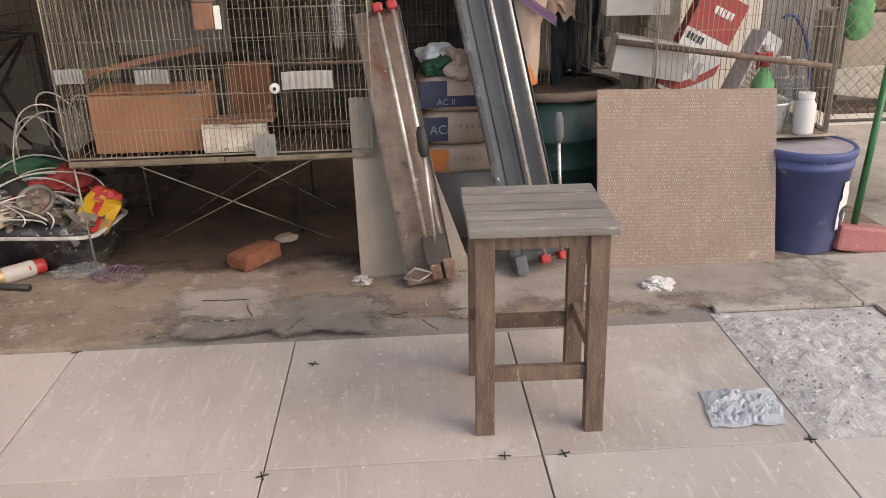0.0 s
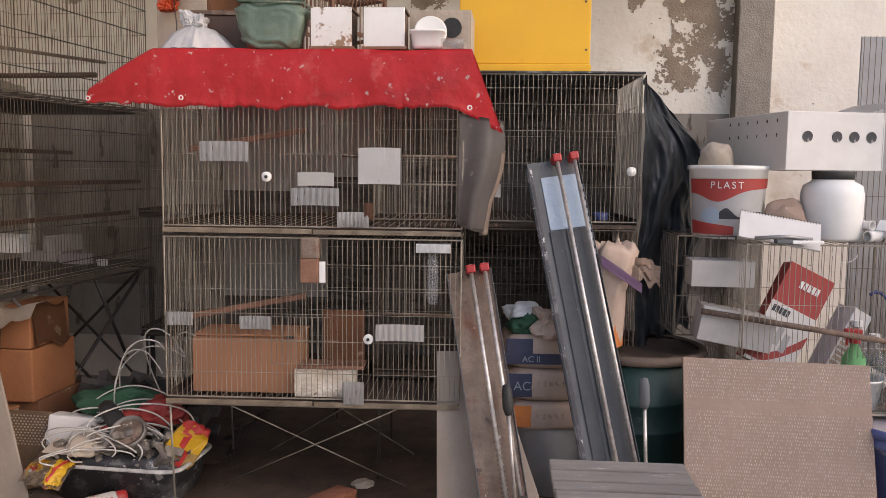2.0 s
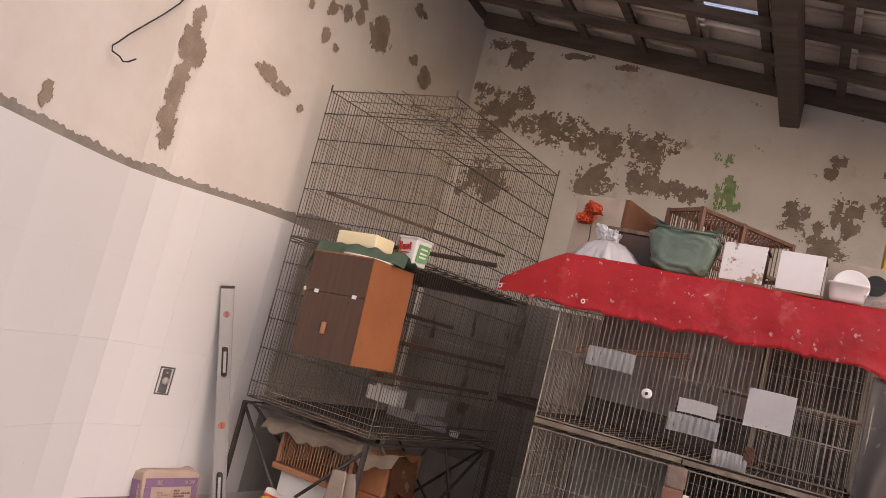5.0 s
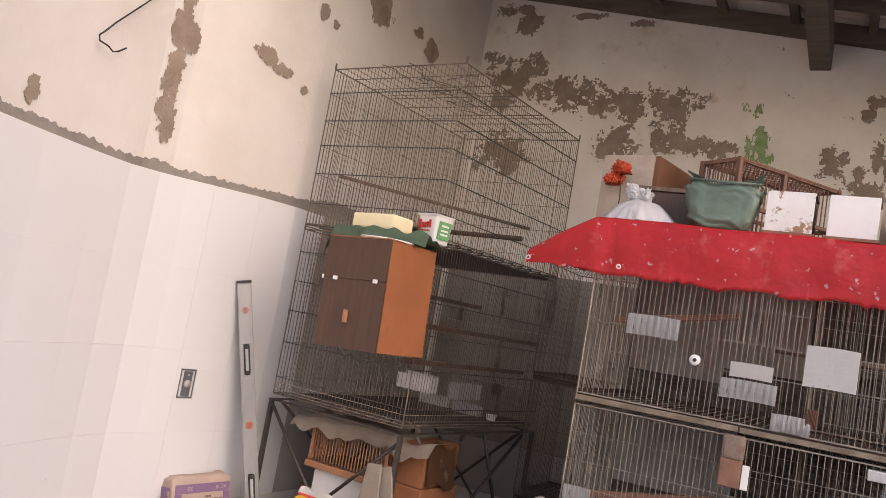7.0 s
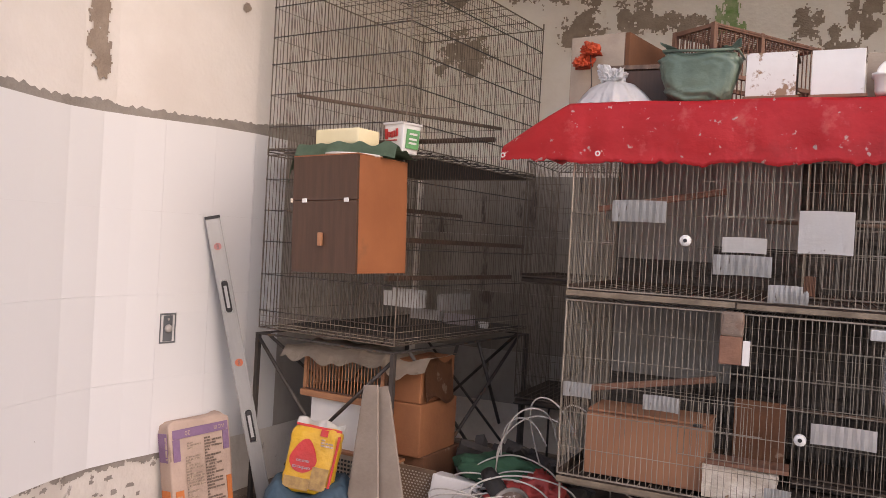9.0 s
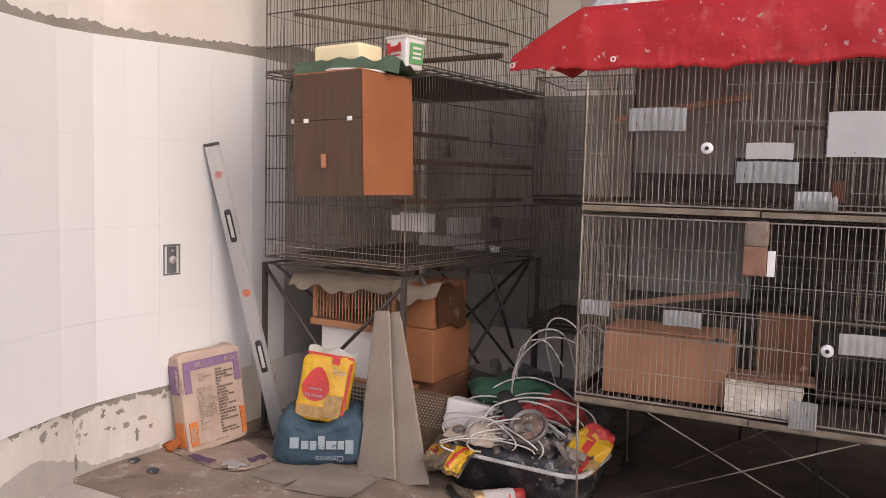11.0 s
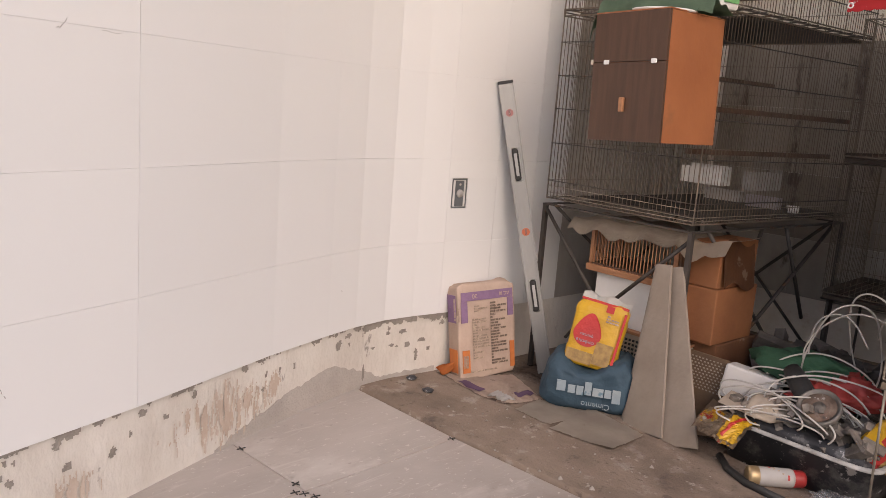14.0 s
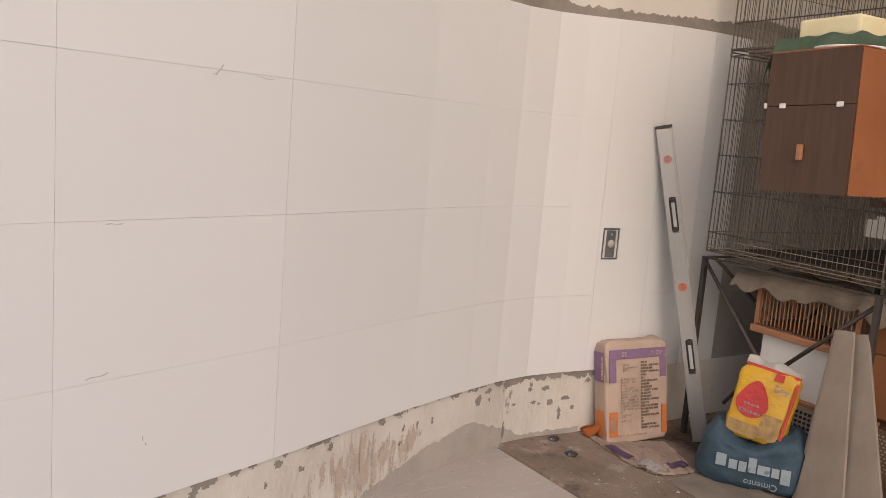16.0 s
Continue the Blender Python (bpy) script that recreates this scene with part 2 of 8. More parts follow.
M["red"] = mat("red vinyl tarpaulin", (0.78, 0.05, 0.056), (0.67, 0.038, 0.044), 4, 0.38, bump=0.4, fine=22, spots=[((0.55, 0.04, 0.044), 3, 0.56, 0.12), ((0.80, 0.14, 0.13), 7, 0.58, 0.08), ((0.72, 0.50, 0.46), 34, 0.635, 0.012), ((0.76, 0.62, 0.58), 12, 0.672, 0.012)])
M["vinyl_grey"] = mat("grey vinyl backing", (0.19, 0.165, 0.15), (0.135, 0.115, 0.105), 5, 0.45, bump=0.1, fine=20, spots=[((0.36, 0.32, 0.29), 9, 0.63, 0.06)])
M["yellow"] = mat("yellow painted steel", (0.78, 0.42, 0.02), (0.72, 0.375, 0.018), 3, 0.38, bump=0.03, spots=[((0.55, 0.27, 0.03), 7, 0.70, 0.06)])
M["walnut"] = mat("dark walnut veneer", (0.094, 0.049, 0.031), (0.066, 0.034, 0.022), 5, 0.4, bump=0.1, stretch=(12, 12, 0.8))
M["mdf"] = mat("orange mdf", (0.37, 0.135, 0.055), (0.30, 0.105, 0.043), 4, 0.55, bump=0.08, spots=[((0.27, 0.11, 0.05), 6, 0.61, 0.1)])
M["carton_dark"] = mat("old brown carton", (0.185, 0.08, 0.038), (0.13, 0.056, 0.028), 5, 0.85, bump=0.2, spots=[((0.09, 0.048, 0.03), 4, 0.55, 0.14), ((0.28, 0.18, 0.12), 12, 0.64, 0.05)])
M["carton_orange"] = mat("orange brown carton", (0.34, 0.138, 0.058), (0.245, 0.095, 0.042), 5, 0.8, bump=0.2, spots=[((0.13, 0.062, 0.036), 4, 0.60, 0.12), ((0.36, 0.23, 0.15), 12, 0.66, 0.05)])
M["oldwood"] = mat("weathered grey wood", (0.25, 0.225, 0.20), (0.17, 0.15, 0.13), 5, 0.75, bump=0.35, fine=50, stretch=(1, 5, 5), spots=[((0.44, 0.40, 0.36), 10, 0.62, 0.06), ((0.15, 0.125, 0.105), 7, 0.66, 0.05)], rand=0.1)
M["legwood"] = mat("weathered brown wood", (0.205, 0.138, 0.10), (0.11, 0.073, 0.053), 5, 0.75, bump=0.4, fine=50, stretch=(9, 9, 2), spots=[((0.42, 0.36, 0.31), 9, 0.635, 0.05)], rand=0.08)
M["cagewood"] = mat("reddish cage wood", (0.25, 0.125, 0.078), (0.155, 0.075, 0.048), 8, 0.65, bump=0.2, stretch=(1, 6, 1), spots=[((0.33, 0.24, 0.18), 10, 0.64, 0.06)])
M["pine"] = mat("varnished pine", (0.40, 0.19, 0.095), (0.31, 0.14, 0.07), 8, 0.5, bump=0.15, stretch=(1, 6, 6))
M["roofwood"] = mat("dark roof timber", (0.17, 0.13, 0.105), (0.10, 0.078, 0.062), 5, 0.85, bump=0.4, stretch=(0.6, 5, 5))
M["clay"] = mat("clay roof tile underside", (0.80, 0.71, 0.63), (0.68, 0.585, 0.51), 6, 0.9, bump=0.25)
# same clay made darker: shade between the caps is put into the colour
M["clay_shaded"] = mat("clay tile with painted shade", (0.44, 0.355, 0.30), (0.32, 0.255, 0.21), 6, 0.9, bump=0.25)
M["brick"] = mat("red clay brick", (0.27, 0.10, 0.055), (0.18, 0.068, 0.04), 9, 0.95, bump=0.7, fine=80, spots=[((0.33, 0.22, 0.165), 8, 0.60, 0.1)])
M["pencil"] = mat("pencil grey", (0.36, 0.33, 0.30), (0.26, 0.235, 0.21), 30, 0.9)
M["vial_red"] = mat("orange red plastic", (0.55, 0.13, 0.05), (0.45, 0.10, 0.04), 9, 0.45, bump=0.1)
M["chrome"] = mat("bright steel rod", (0.60, 0.56, 0.52), (0.40, 0.36, 0.32), 8, 0.36, 0.6, bump=0.05, stretch=(1, 1, 6))
M["rustplate"] = mat("stained steel plate", (0.27, 0.205, 0.16), (0.135, 0.09, 0.066), 8, 0.65, 0.1, bump=0.3, spots=[((0.17, 0.082, 0.05), 5, 0.52, 0.1), ((0.075, 0.058, 0.05), 9, 0.58, 0.06), ((0.50, 0.465, 0.42), 26, 0.63, 0.03)])
M["alu"] = mat("grey aluminium", (0.125, 0.13, 0.135), (0.08, 0.083, 0.086), 6, 0.65, 0.0, bump=0.08, spots=[((0.42, 0.40, 0.37), 22, 0.67, 0.03)])
M["alu_dark"] = mat("dark grey bed", (0.065, 0.068, 0.072), (0.038, 0.040, 0.042), 6, 0.5, 0.3, bump=0.1, spots=[((0.33, 0.30, 0.27), 24, 0.68, 0.02)])
M["alu_bright"] = mat("brushed aluminium", (0.36, 0.35, 0.335), (0.27, 0.26, 0.25), 10, 0.45, 0.55, bump=0.1, stretch=(1, 1, 0.2), spots=[((0.18, 0.155, 0.135), 14, 0.64, 0.06)])
M["bluesticker"] = mat("pale blue sticker", (0.34, 0.42, 0.50), (0.28, 0.35, 0.43), 9, 0.5)
M["redplastic"] = mat("red plastic", (0.42, 0.035, 0.032), (0.30, 0.028, 0.026), 9, 0.45, bump=0.1, spots=[((0.45, 0.25, 0.2), 20, 0.66, 0.03)])
M["black"] = mat("black rubber", (0.035, 0.033, 0.032), (0.022, 0.021, 0.02), 9, 0.6, bump=0.2)
M["tub"] = mat("black mortar tub", (0.055, 0.055, 0.06), (0.028, 0.028, 0.032), 7, 0.6, bump=0.25, spots=[((0.22, 0.215, 0.21), 6, 0.55, 0.10), ((0.46, 0.45, 0.44), 19, 0.61, 0.03), ((0.40, 0.39, 0.38), 44, 0.64, 0.02)])
M["grinder_steel"] = mat("scuffed grey steel", (0.24, 0.215, 0.19), (0.13, 0.115, 0.10), 14, 0.5, 0.4, bump=0.2)
M["brass"] = mat("dull gold tin", (0.50, 0.36, 0.20), (0.38, 0.27, 0.15), 12, 0.4, 0.6, bump=0.05)
M["rim"] = mat("cement crusted rim", (0.56, 0.54, 0.51), (0.30, 0.285, 0.265), 18, 0.9, bump=0.6)
M["barrel"] = mat("dark green plastic", (0.014, 0.045, 0.038), (0.009, 0.030, 0.026), 4, 0.55, bump=0.08, spots=[((0.10, 0.12, 0.10), 6, 0.66, 0.08)])
M["lid"] = mat("dirty brown lid", (0.13, 0.092, 0.068), (0.07, 0.050, 0.038), 6, 0.75, bump=0.4)
M["blue"] = mat("blue plastic", (0.085, 0.105, 0.25), (0.06, 0.075, 0.185), 5, 0.5, bump=0.05, spots=[((0.26, 0.27, 0.34), 13, 0.62, 0.06), ((0.16, 0.17, 0.27), 3, 0.52, 0.2)])
M["bluelid"] = mat("dusty lid", (0.40, 0.36, 0.35), (0.28, 0.25, 0.28), 8, 0.7, bump=0.3)
M["cementbag"] = mat("blue woven sack", (0.05, 0.094, 0.128), (0.026, 0.054, 0.078), 6, 0.7, bump=0.5, fine=30, spots=[((0.20, 0.23, 0.24), 8, 0.62, 0.1)])
M["pale"] = mat("pale print", (0.30, 0.34, 0.35), (0.22, 0.28, 0.31), 20, 0.8, spots=[((0.12, 0.20, 0.25), 40, 0.56, 0.08)])
M["yellowbag"] = mat("yellow film", (0.62, 0.36, 0.022), (0.50, 0.27, 0.016), 9, 0.35, bump=0.5, fine=30, spots=[((0.36, 0.19, 0.03), 12, 0.62, 0.05)])
M["redprint"] = mat("red print", (0.52, 0.035, 0.03), (0.40, 0.028, 0.024), 10, 0.42, bump=0.3)
M["brownprint"] = mat("brown print", (0.22, 0.13, 0.05), (0.40, 0.25, 0.08), 30, 0.45)
M["stone"] = mat("grey tile offcut", (0.325, 0.268, 0.217), (0.245, 0.196, 0.156), 6, 0.65, bump=0.15, fine=60, spots=[((0.40, 0.355, 0.31), 9, 0.64, 0.08)])
M["tileback"] = mat("unglazed tile back", (0.335, 0.24, 0.19), (0.275, 0.195, 0.15), 5, 0.85, bump=0.15, spots=[((0.52, 0.45, 0.39), 42, 0.66, 0.03), ((0.48, 0.41, 0.355), 7, 0.64, 0.08)])
M["cable"] = mat("white cable", (0.62, 0.59, 0.54), (0.42, 0.385, 0.345), 12, 0.5, bump=0.1)
M["green"] = mat("green cloth", (0.035, 0.105, 0.055), (0.022, 0.07, 0.038), 10, 0.85, bump=0.4)
M["greenbag"] = mat("green plastic bag", (0.15, 0.205, 0.155), (0.085, 0.125, 0.095), 7, 0.35, bump=0.6, fine=12)
M["whitebag"] = mat("white plastic bag", (0.70, 0.69, 0.67), (0.58, 0.57, 0.555), 9, 0.4, bump=0.4)
M["sponge"] = mat("yellow foam sponge", (0.80, 0.71, 0.46), (0.74, 0.64, 0.39), 9, 0.95, bump=0.15, fine=140)
M["flower"] = mat("orange cloth", (0.55, 0.085, 0.028), (0.36, 0.045, 0.018), 14, 0.8, bump=0.4)
M["blackfilm"] = mat("black plastic film", (0.04, 0.046, 0.052), (0.022, 0.025, 0.028), 3, 0.42, bump=0.15, fine=12, dust=(0.26, 0.28, 0.30), spots=[((0.10, 0.118, 0.132), 4, 0.54, 0.15)])
M["moss"] = mat("green mould", (0.14, 0.27, 0.075), (0.36, 0.40, 0.24), 14, 0.95, bump=0.3)
M["cloth"] = mat("pale rag", (0.76, 0.77, 0.78), (0.62, 0.65, 0.68), 12, 0.9, bump=0.2, fine=120, spots=[((0.30, 0.33, 0.37), 9, 0.68, 0.04)])
M["greenpole"] = mat("green enamel", (0.035, 0.16, 0.05), (0.028, 0.12, 0.04), 6, 0.4, bump=0.05)
M["pinkred"] = mat("faded red plastic", (0.43, 0.17, 0.155), (0.34, 0.12, 0.11), 7, 0.55, bump=0.1, spots=[((0.5, 0.36, 0.32), 9, 0.62, 0.06)])
M["redcarton"] = mat("red printed carton", (0.40, 0.055, 0.045), (0.33, 0.042, 0.036), 6, 0.55, bump=0.05)
M["cartonwhite"] = mat("white printed carton", (0.66, 0.63, 0.60), (0.58, 0.55, 0.52), 6, 0.55, bump=0.05)
M["greyboard"] = mat("grey printed panel", (0.42, 0.41, 0.40), (0.34, 0.33, 0.325), 7, 0.6)
M["pebble"] = mat("floor crumbs", (0.36, 0.32, 0.28), (0.22, 0.19, 0.16), 30, 0.95, bump=0.3)
M["clear"] = glassy("clear pet plastic", (0.95, 0.955, 0.96), 0.80, 0.15)
M["purplefilm"] = glassy("purple tinted film", (0.93, 0.87, 0.92), 0.90, 0.2)
M["skylight"] = glassy("clear roof tile", (0.97, 0.98, 1.0), 0.75)
nt = M["skylight"].node_tree
through_light = nt.nodes.new("ShaderNodeBsdfTranslucent")
through_light.inputs[0].default_value = (0.95, 0.97, 1.0, 1)
nt.links.new(through_light.outputs[0], next(n for n in nt.nodes if n.type == "MIX_SHADER").inputs[2])
# tile stains, with the dim corner's shade also put into the base colours
M["wall_tile_dirty_shade"] = mat("stained and shaded white tile", (0.285, 0.252, 0.218), (0.17, 0.143, 0.118), 2.5, 0.5, bump=0.02, rand=0.12, spots=[((0.18, 0.14, 0.108), 2.2, 0.53, 0.18), ((0.075, 0.056, 0.044), 9.0, 0.585, 0.06)], stretch=(1, 1, 0.3))
M["wall_tile_grimy_shade"] = mat("grimy and shaded white tile", (0.42, 0.385, 0.345), (0.28, 0.245, 0.21), 2.5, 0.4, bump=0.02, spots=[((0.26, 0.20, 0.155), 2.0, 0.54, 0.18), ((0.14, 0.11, 0.085), 7.0, 0.62, 0.07)], stretch=(1, 1, 0.45))
M["floor_card"] = mat("trodden cardboard", (0.47, 0.41, 0.345), (0.36, 0.305, 0.25), 6, 0.9, bump=0.1, fine=30, spots=[((0.30, 0.24, 0.19), 7, 0.62, 0.08)])
M["torn_paper"] = mat("torn kraft paper", (0.64, 0.51, 0.42), (0.50, 0.385, 0.31), 9, 0.85, bump=0.12, fine=25, spots=[((0.32, 0.24, 0.20), 12, 0.64, 0.05)])
M["cartongrey"] = mat("grimy white carton", (0.47, 0.44, 0.41), (0.35, 0.325, 0.30), 6, 0.6, bump=0.08, spots=[((0.22, 0.19, 0.165), 6, 0.62, 0.1)])
M["greencloth"] = mat("olive green cloth", (0.15, 0.225, 0.15), (0.095, 0.15, 0.098), 9, 0.8, bump=0.25, fine=30)
M["thinfilm"] = mat("thin white film", (0.74, 0.73, 0.72), (0.62, 0.61, 0.60), 9, 0.35, bump=0.5, fine=18)
M["thinfilm"].node_tree.nodes["Principled BSDF"].inputs["Transmission Weight"].default_value = 0.25
M["foil"] = mat("dull printed foil", (0.30, 0.22, 0.14), (0.13, 0.09, 0.065), 14, 0.4, bump=0.5, spots=[((0.50, 0.28, 0.02), 12, 0.56, 0.03), ((0.38, 0.04, 0.025), 14, 0.60, 0.03), ((0.42, 0.40, 0.36), 18, 0.64, 0.03)])
for glazed in (M["wall_tile"],):
    shine = glazed.node_tree.nodes["Principled BSDF"].inputs["Roughness"]
    glazed.node_tree.links.remove(shine.links[0])
    shine.default_value = 0.34
M["netgreen"] = mat("green netting", (0.16, 0.42, 0.17), (0.11, 0.32, 0.12), 25, 0.7, bump=0.5)


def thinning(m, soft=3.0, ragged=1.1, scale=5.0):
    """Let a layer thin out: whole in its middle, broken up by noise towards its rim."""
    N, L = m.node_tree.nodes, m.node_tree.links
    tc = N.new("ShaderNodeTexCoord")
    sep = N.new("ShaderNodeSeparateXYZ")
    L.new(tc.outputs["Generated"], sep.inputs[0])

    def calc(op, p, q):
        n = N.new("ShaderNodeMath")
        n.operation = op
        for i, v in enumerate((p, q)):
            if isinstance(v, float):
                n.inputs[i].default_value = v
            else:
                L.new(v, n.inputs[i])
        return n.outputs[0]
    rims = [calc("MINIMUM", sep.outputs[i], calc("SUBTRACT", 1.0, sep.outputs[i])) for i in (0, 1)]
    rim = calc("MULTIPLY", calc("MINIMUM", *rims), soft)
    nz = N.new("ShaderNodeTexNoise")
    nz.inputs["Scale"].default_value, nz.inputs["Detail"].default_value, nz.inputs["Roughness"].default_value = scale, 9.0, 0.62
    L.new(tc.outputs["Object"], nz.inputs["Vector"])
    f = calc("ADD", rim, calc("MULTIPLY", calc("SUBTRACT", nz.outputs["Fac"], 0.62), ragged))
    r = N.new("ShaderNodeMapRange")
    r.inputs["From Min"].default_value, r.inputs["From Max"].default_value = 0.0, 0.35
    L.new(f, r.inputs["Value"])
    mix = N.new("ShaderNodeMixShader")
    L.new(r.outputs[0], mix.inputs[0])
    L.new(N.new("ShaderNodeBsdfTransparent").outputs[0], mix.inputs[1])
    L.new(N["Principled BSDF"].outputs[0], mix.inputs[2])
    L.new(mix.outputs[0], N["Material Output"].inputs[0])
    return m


# dirt and droppings, darkened so the layer also paints the shade under the cages
M["dirt_shade_layer"] = thinning(mat("thin layer of dirt and shade", (0.085, 0.055, 0.038), (0.040, 0.026, 0.019), 7, 1.0, bump=0.6, fine=60, spots=[((0.17, 0.13, 0.10), 26, 0.66, 0.04)]), 5.0, 1.3, 3.5)
M["damp_layer"] = thinning(mat("damp broken mortar", (0.20, 0.175, 0.152), (0.145, 0.124, 0.106), 9, 0.9, bump=0.9, fine=50, spots=[((0.30, 0.26, 0.22), 18, 0.63, 0.04)]), 3.0, 1.8, 9.0)
M["pale_layer"] = thinning(mat("pale mortar wash", (0.345, 0.295, 0.25), (0.26, 0.215, 0.178), 9, 0.9, bump=0.6, fine=60), 2.6, 1.8, 6.0)


# ---- mesh helpers ----
def link(name, me, material, parent=None, label="", smooth=False, m=None):
    me.materials.append(M[material] if isinstance(material, str) else material)
    if smooth:
        me.shade_smooth()
    ob = new(name, me)
    if parent:
        ob.parent = parent
    if m is not None:
        ob.matrix_basis = m
    if label:
        ob["label"] = label
    return ob


def part(name, bm, material, parent=None, label="", smooth=False, m=None):
    bmesh.ops.recalc_face_normals(bm, faces=bm.faces)
    me = bpy.data.meshes.new(name)
    bm.to_mesh(me)
    bm.free()
    return link(name, me, material, parent, label, smooth, m)


def thing(name, m, label, category, group="", kind=""):
    ob = new(name)
    ob.empty_display_size = 0.05
    ob.matrix_basis = m
    return tagged(ob, label, category, group, kind)


def solid(name, bm, material, m, label, category, group="", kind="", smooth=False):
    return tagged(part(name, bm, material, None, "", smooth, m), label, category, group, kind)


def boxes(*bounds, bevel=0.0, m=None):
    """One bmesh of boxes (x0, x1, y0, y1, z0, z1), edges rounded by bevel."""
    bm = bmesh.new()
    for x0, x1, y0, y1, z0, z1 in bounds:
        v = [bm.verts.new((x, y, z)) for z in (z0, z1) for x, y in ((x0, y0), (x1, y0), (x1, y1), (x0, y1))]
        for f in ((3, 2, 1, 0), (4, 5, 6, 7), (0, 1, 5, 4), (1, 2, 6, 5), (2, 3, 7, 6), (3, 0, 4, 7)):
            bm.faces.new([v[i] for i in f])
    if bevel:
        bmesh.ops.bevel(bm, geom=bm.edges[:], offset=bevel, segments=2, profile=0.6, affect="EDGES")
    if m is not None:
        bm.transform(m)
    return bm


def tube_mesh(name, lines, r, n=4, closed=False):
    """Wires: each line is a list of points; one mesh."""
    V, F = [], []
    for line in lines:
        pts = [Vector(p) for p in line]
        k0 = len(V)
        up = None
        for i, p in enumerate(pts):
            d = (pts[min(i + 1, len(pts) - 1)] - pts[max(i - 1, 0)]).normalized()
            if up is None:
                up = Vector((0, 0, 1)) if abs(d.z) < 0.9 else Vector((1, 0, 0))
            side = d.cross(up).normalized()
            up = side.cross(d).normalized()
            for j in range(n):
                a = 2 * math.pi * (j + 0.5) / n
                V.append(p + r * (math.cos(a) * side + math.sin(a) * up))
        for i in range(len(pts) - 1):
            for j in range(n):
                a, b = k0 + i * n + j, k0 + i * n + (j + 1) % n
                F.append((a, b, b + n, a + n))
        F.append(tuple(range(k0 + n - 1, k0 - 1, -1)))
        F.append(tuple(range(len(V) - n, len(V))))
    me = bpy.data.meshes.new(name)
    me.from_pydata([tuple(v) for v in V], [], F)
    return me


def tubes(name, lines, r, material, parent=None, label="", n=4, m=None):
    return link(name, tube_mesh(name, lines, r, n), material, parent, label, n > 5, m)


def lathe(profile, n=32, cap=True):
    """A turned body from (radius, height) pairs."""
    bm = bmesh.new()
    rings = [[bm.verts.new((r * math.cos(2 * math.pi * j / n), r * math.sin(2 * math.pi * j / n), z)) for j in range(n)] for r, z in profile]
    for a, b in zip(rings, rings[1:]):
        for j in range(n):
            bm.faces.new((a[j], a[(j + 1) % n], b[(j + 1) % n], b[j]))
    if cap:
        bm.faces.new(rings[0][::-1])
        bm.faces.new(rings[-1])
    return bm


def sheet(f, nu, nv, thick=0.0):
    """A surface f(u, v) over 0..1, doubled to a thin skin when thick is given."""
    bm = bmesh.new()
    g = [[bm.verts.new(f(i / nu, j / nv)) for j in range(nv + 1)] for i in range(nu + 1)]
    for i in range(nu):
        for j in range(nv):
            bm.faces.new((g[i][j], g[i + 1][j], g[i + 1][j + 1], g[i][j + 1]))
    if thick:
        bmesh.ops.solidify(bm, geom=bm.faces[:], thickness=thick)
    return bm


def lump(w, d, h, e=0.5, wob=0.02, freq=5.0, seed=0.0, n=28, k=16, flat=0.12):
    """A filled sack: a rounded block with creases, flattened where it lies."""
    bm = bmesh.new()

    def s(c, p):
        return math.copysign(abs(c) ** p, c)

    rings = []
    for i in range(k + 1):
        ph = math.pi * (i / k - 0.5)
        ring = []
        for j in range(n):
            th = 2 * math.pi * j / n
            p = Vector((w / 2 * s(math.cos(ph), e) * s(math.cos(th), e), d / 2 * s(math.cos(ph), e) * s(math.sin(th), e), h / 2 * s(math.sin(ph), e)))
            q = p * freq + Vector((seed, seed * 1.7, 0))
            p += p.normalized() * wob * (noise.noise(q) + 0.6 * noise.noise(q * 2.3) + 0.4 * abs(noise.noise(q * 4.1)))
            p.z = max(p.z, -h / 2 + flat * h * 0.2) + h / 2 - flat * h * 0.2
            ring.append(bm.verts.new(p))
        rings.append(ring)
    for a, b in zip(rings, rings[1:]):
        for j in range(n):
            bm.faces.new((a[j], a[(j + 1) % n], b[(j + 1) % n], b[j]))
    bmesh.ops.remove_doubles(bm, verts=bm.verts, dist=1e-5)
    return bm


def crumple(size, seed, amp=0.35, sub=4, squash=0.6, crease=0.5):
    """A crumpled ball of film or paper, with sharp ridges."""
    bm = bmesh.new()
    bmesh.ops.create_icosphere(bm, subdivisions=sub + (1 if sub == 3 else 0), radius=size)
    for v in bm.verts:
        q = v.co / size * 1.5 + Vector((seed, 0.3 * seed, 0))
        ridge = 1 - abs(noise.noise(q * 1.9 + Vector((3, 0, 0)))) * 2.2
        fine = 1 - abs(noise.noise(q * 4.3)) * 2.2
        k = 1 + amp * (0.9 * noise.noise(q) + crease * 0.55 * ridge + crease * 0.28 * fine - 0.25)
        v.co *= max(0.3, k)
        v.co.z = max(v.co.z * squash, -size * squash * 0.55) + size * squash * 0.55
    return bm


def keep_faces(bm, test):
    """Only the faces whose middle passes the test, puffed out a little."""
    bmesh.ops.delete(bm, geom=[f for f in bm.faces if not test(f.calc_center_median())], context="FACES")
    for v in bm.verts:
        v.co *= 1.012
    return bm


def axis_frame(b, t, face):
    """A frame at b with z towards t; its -y side faces the given direction."""
    b, t = Vector(b), Vector(t)
    z = (t - b).normalized()
    y = -(Vector(face) - Vector(face).dot(z) * z).normalized()
    x = y.cross(z)
    m = Matrix((x, y, z)).transposed().to_4x4()
    m.translation = b
    return m


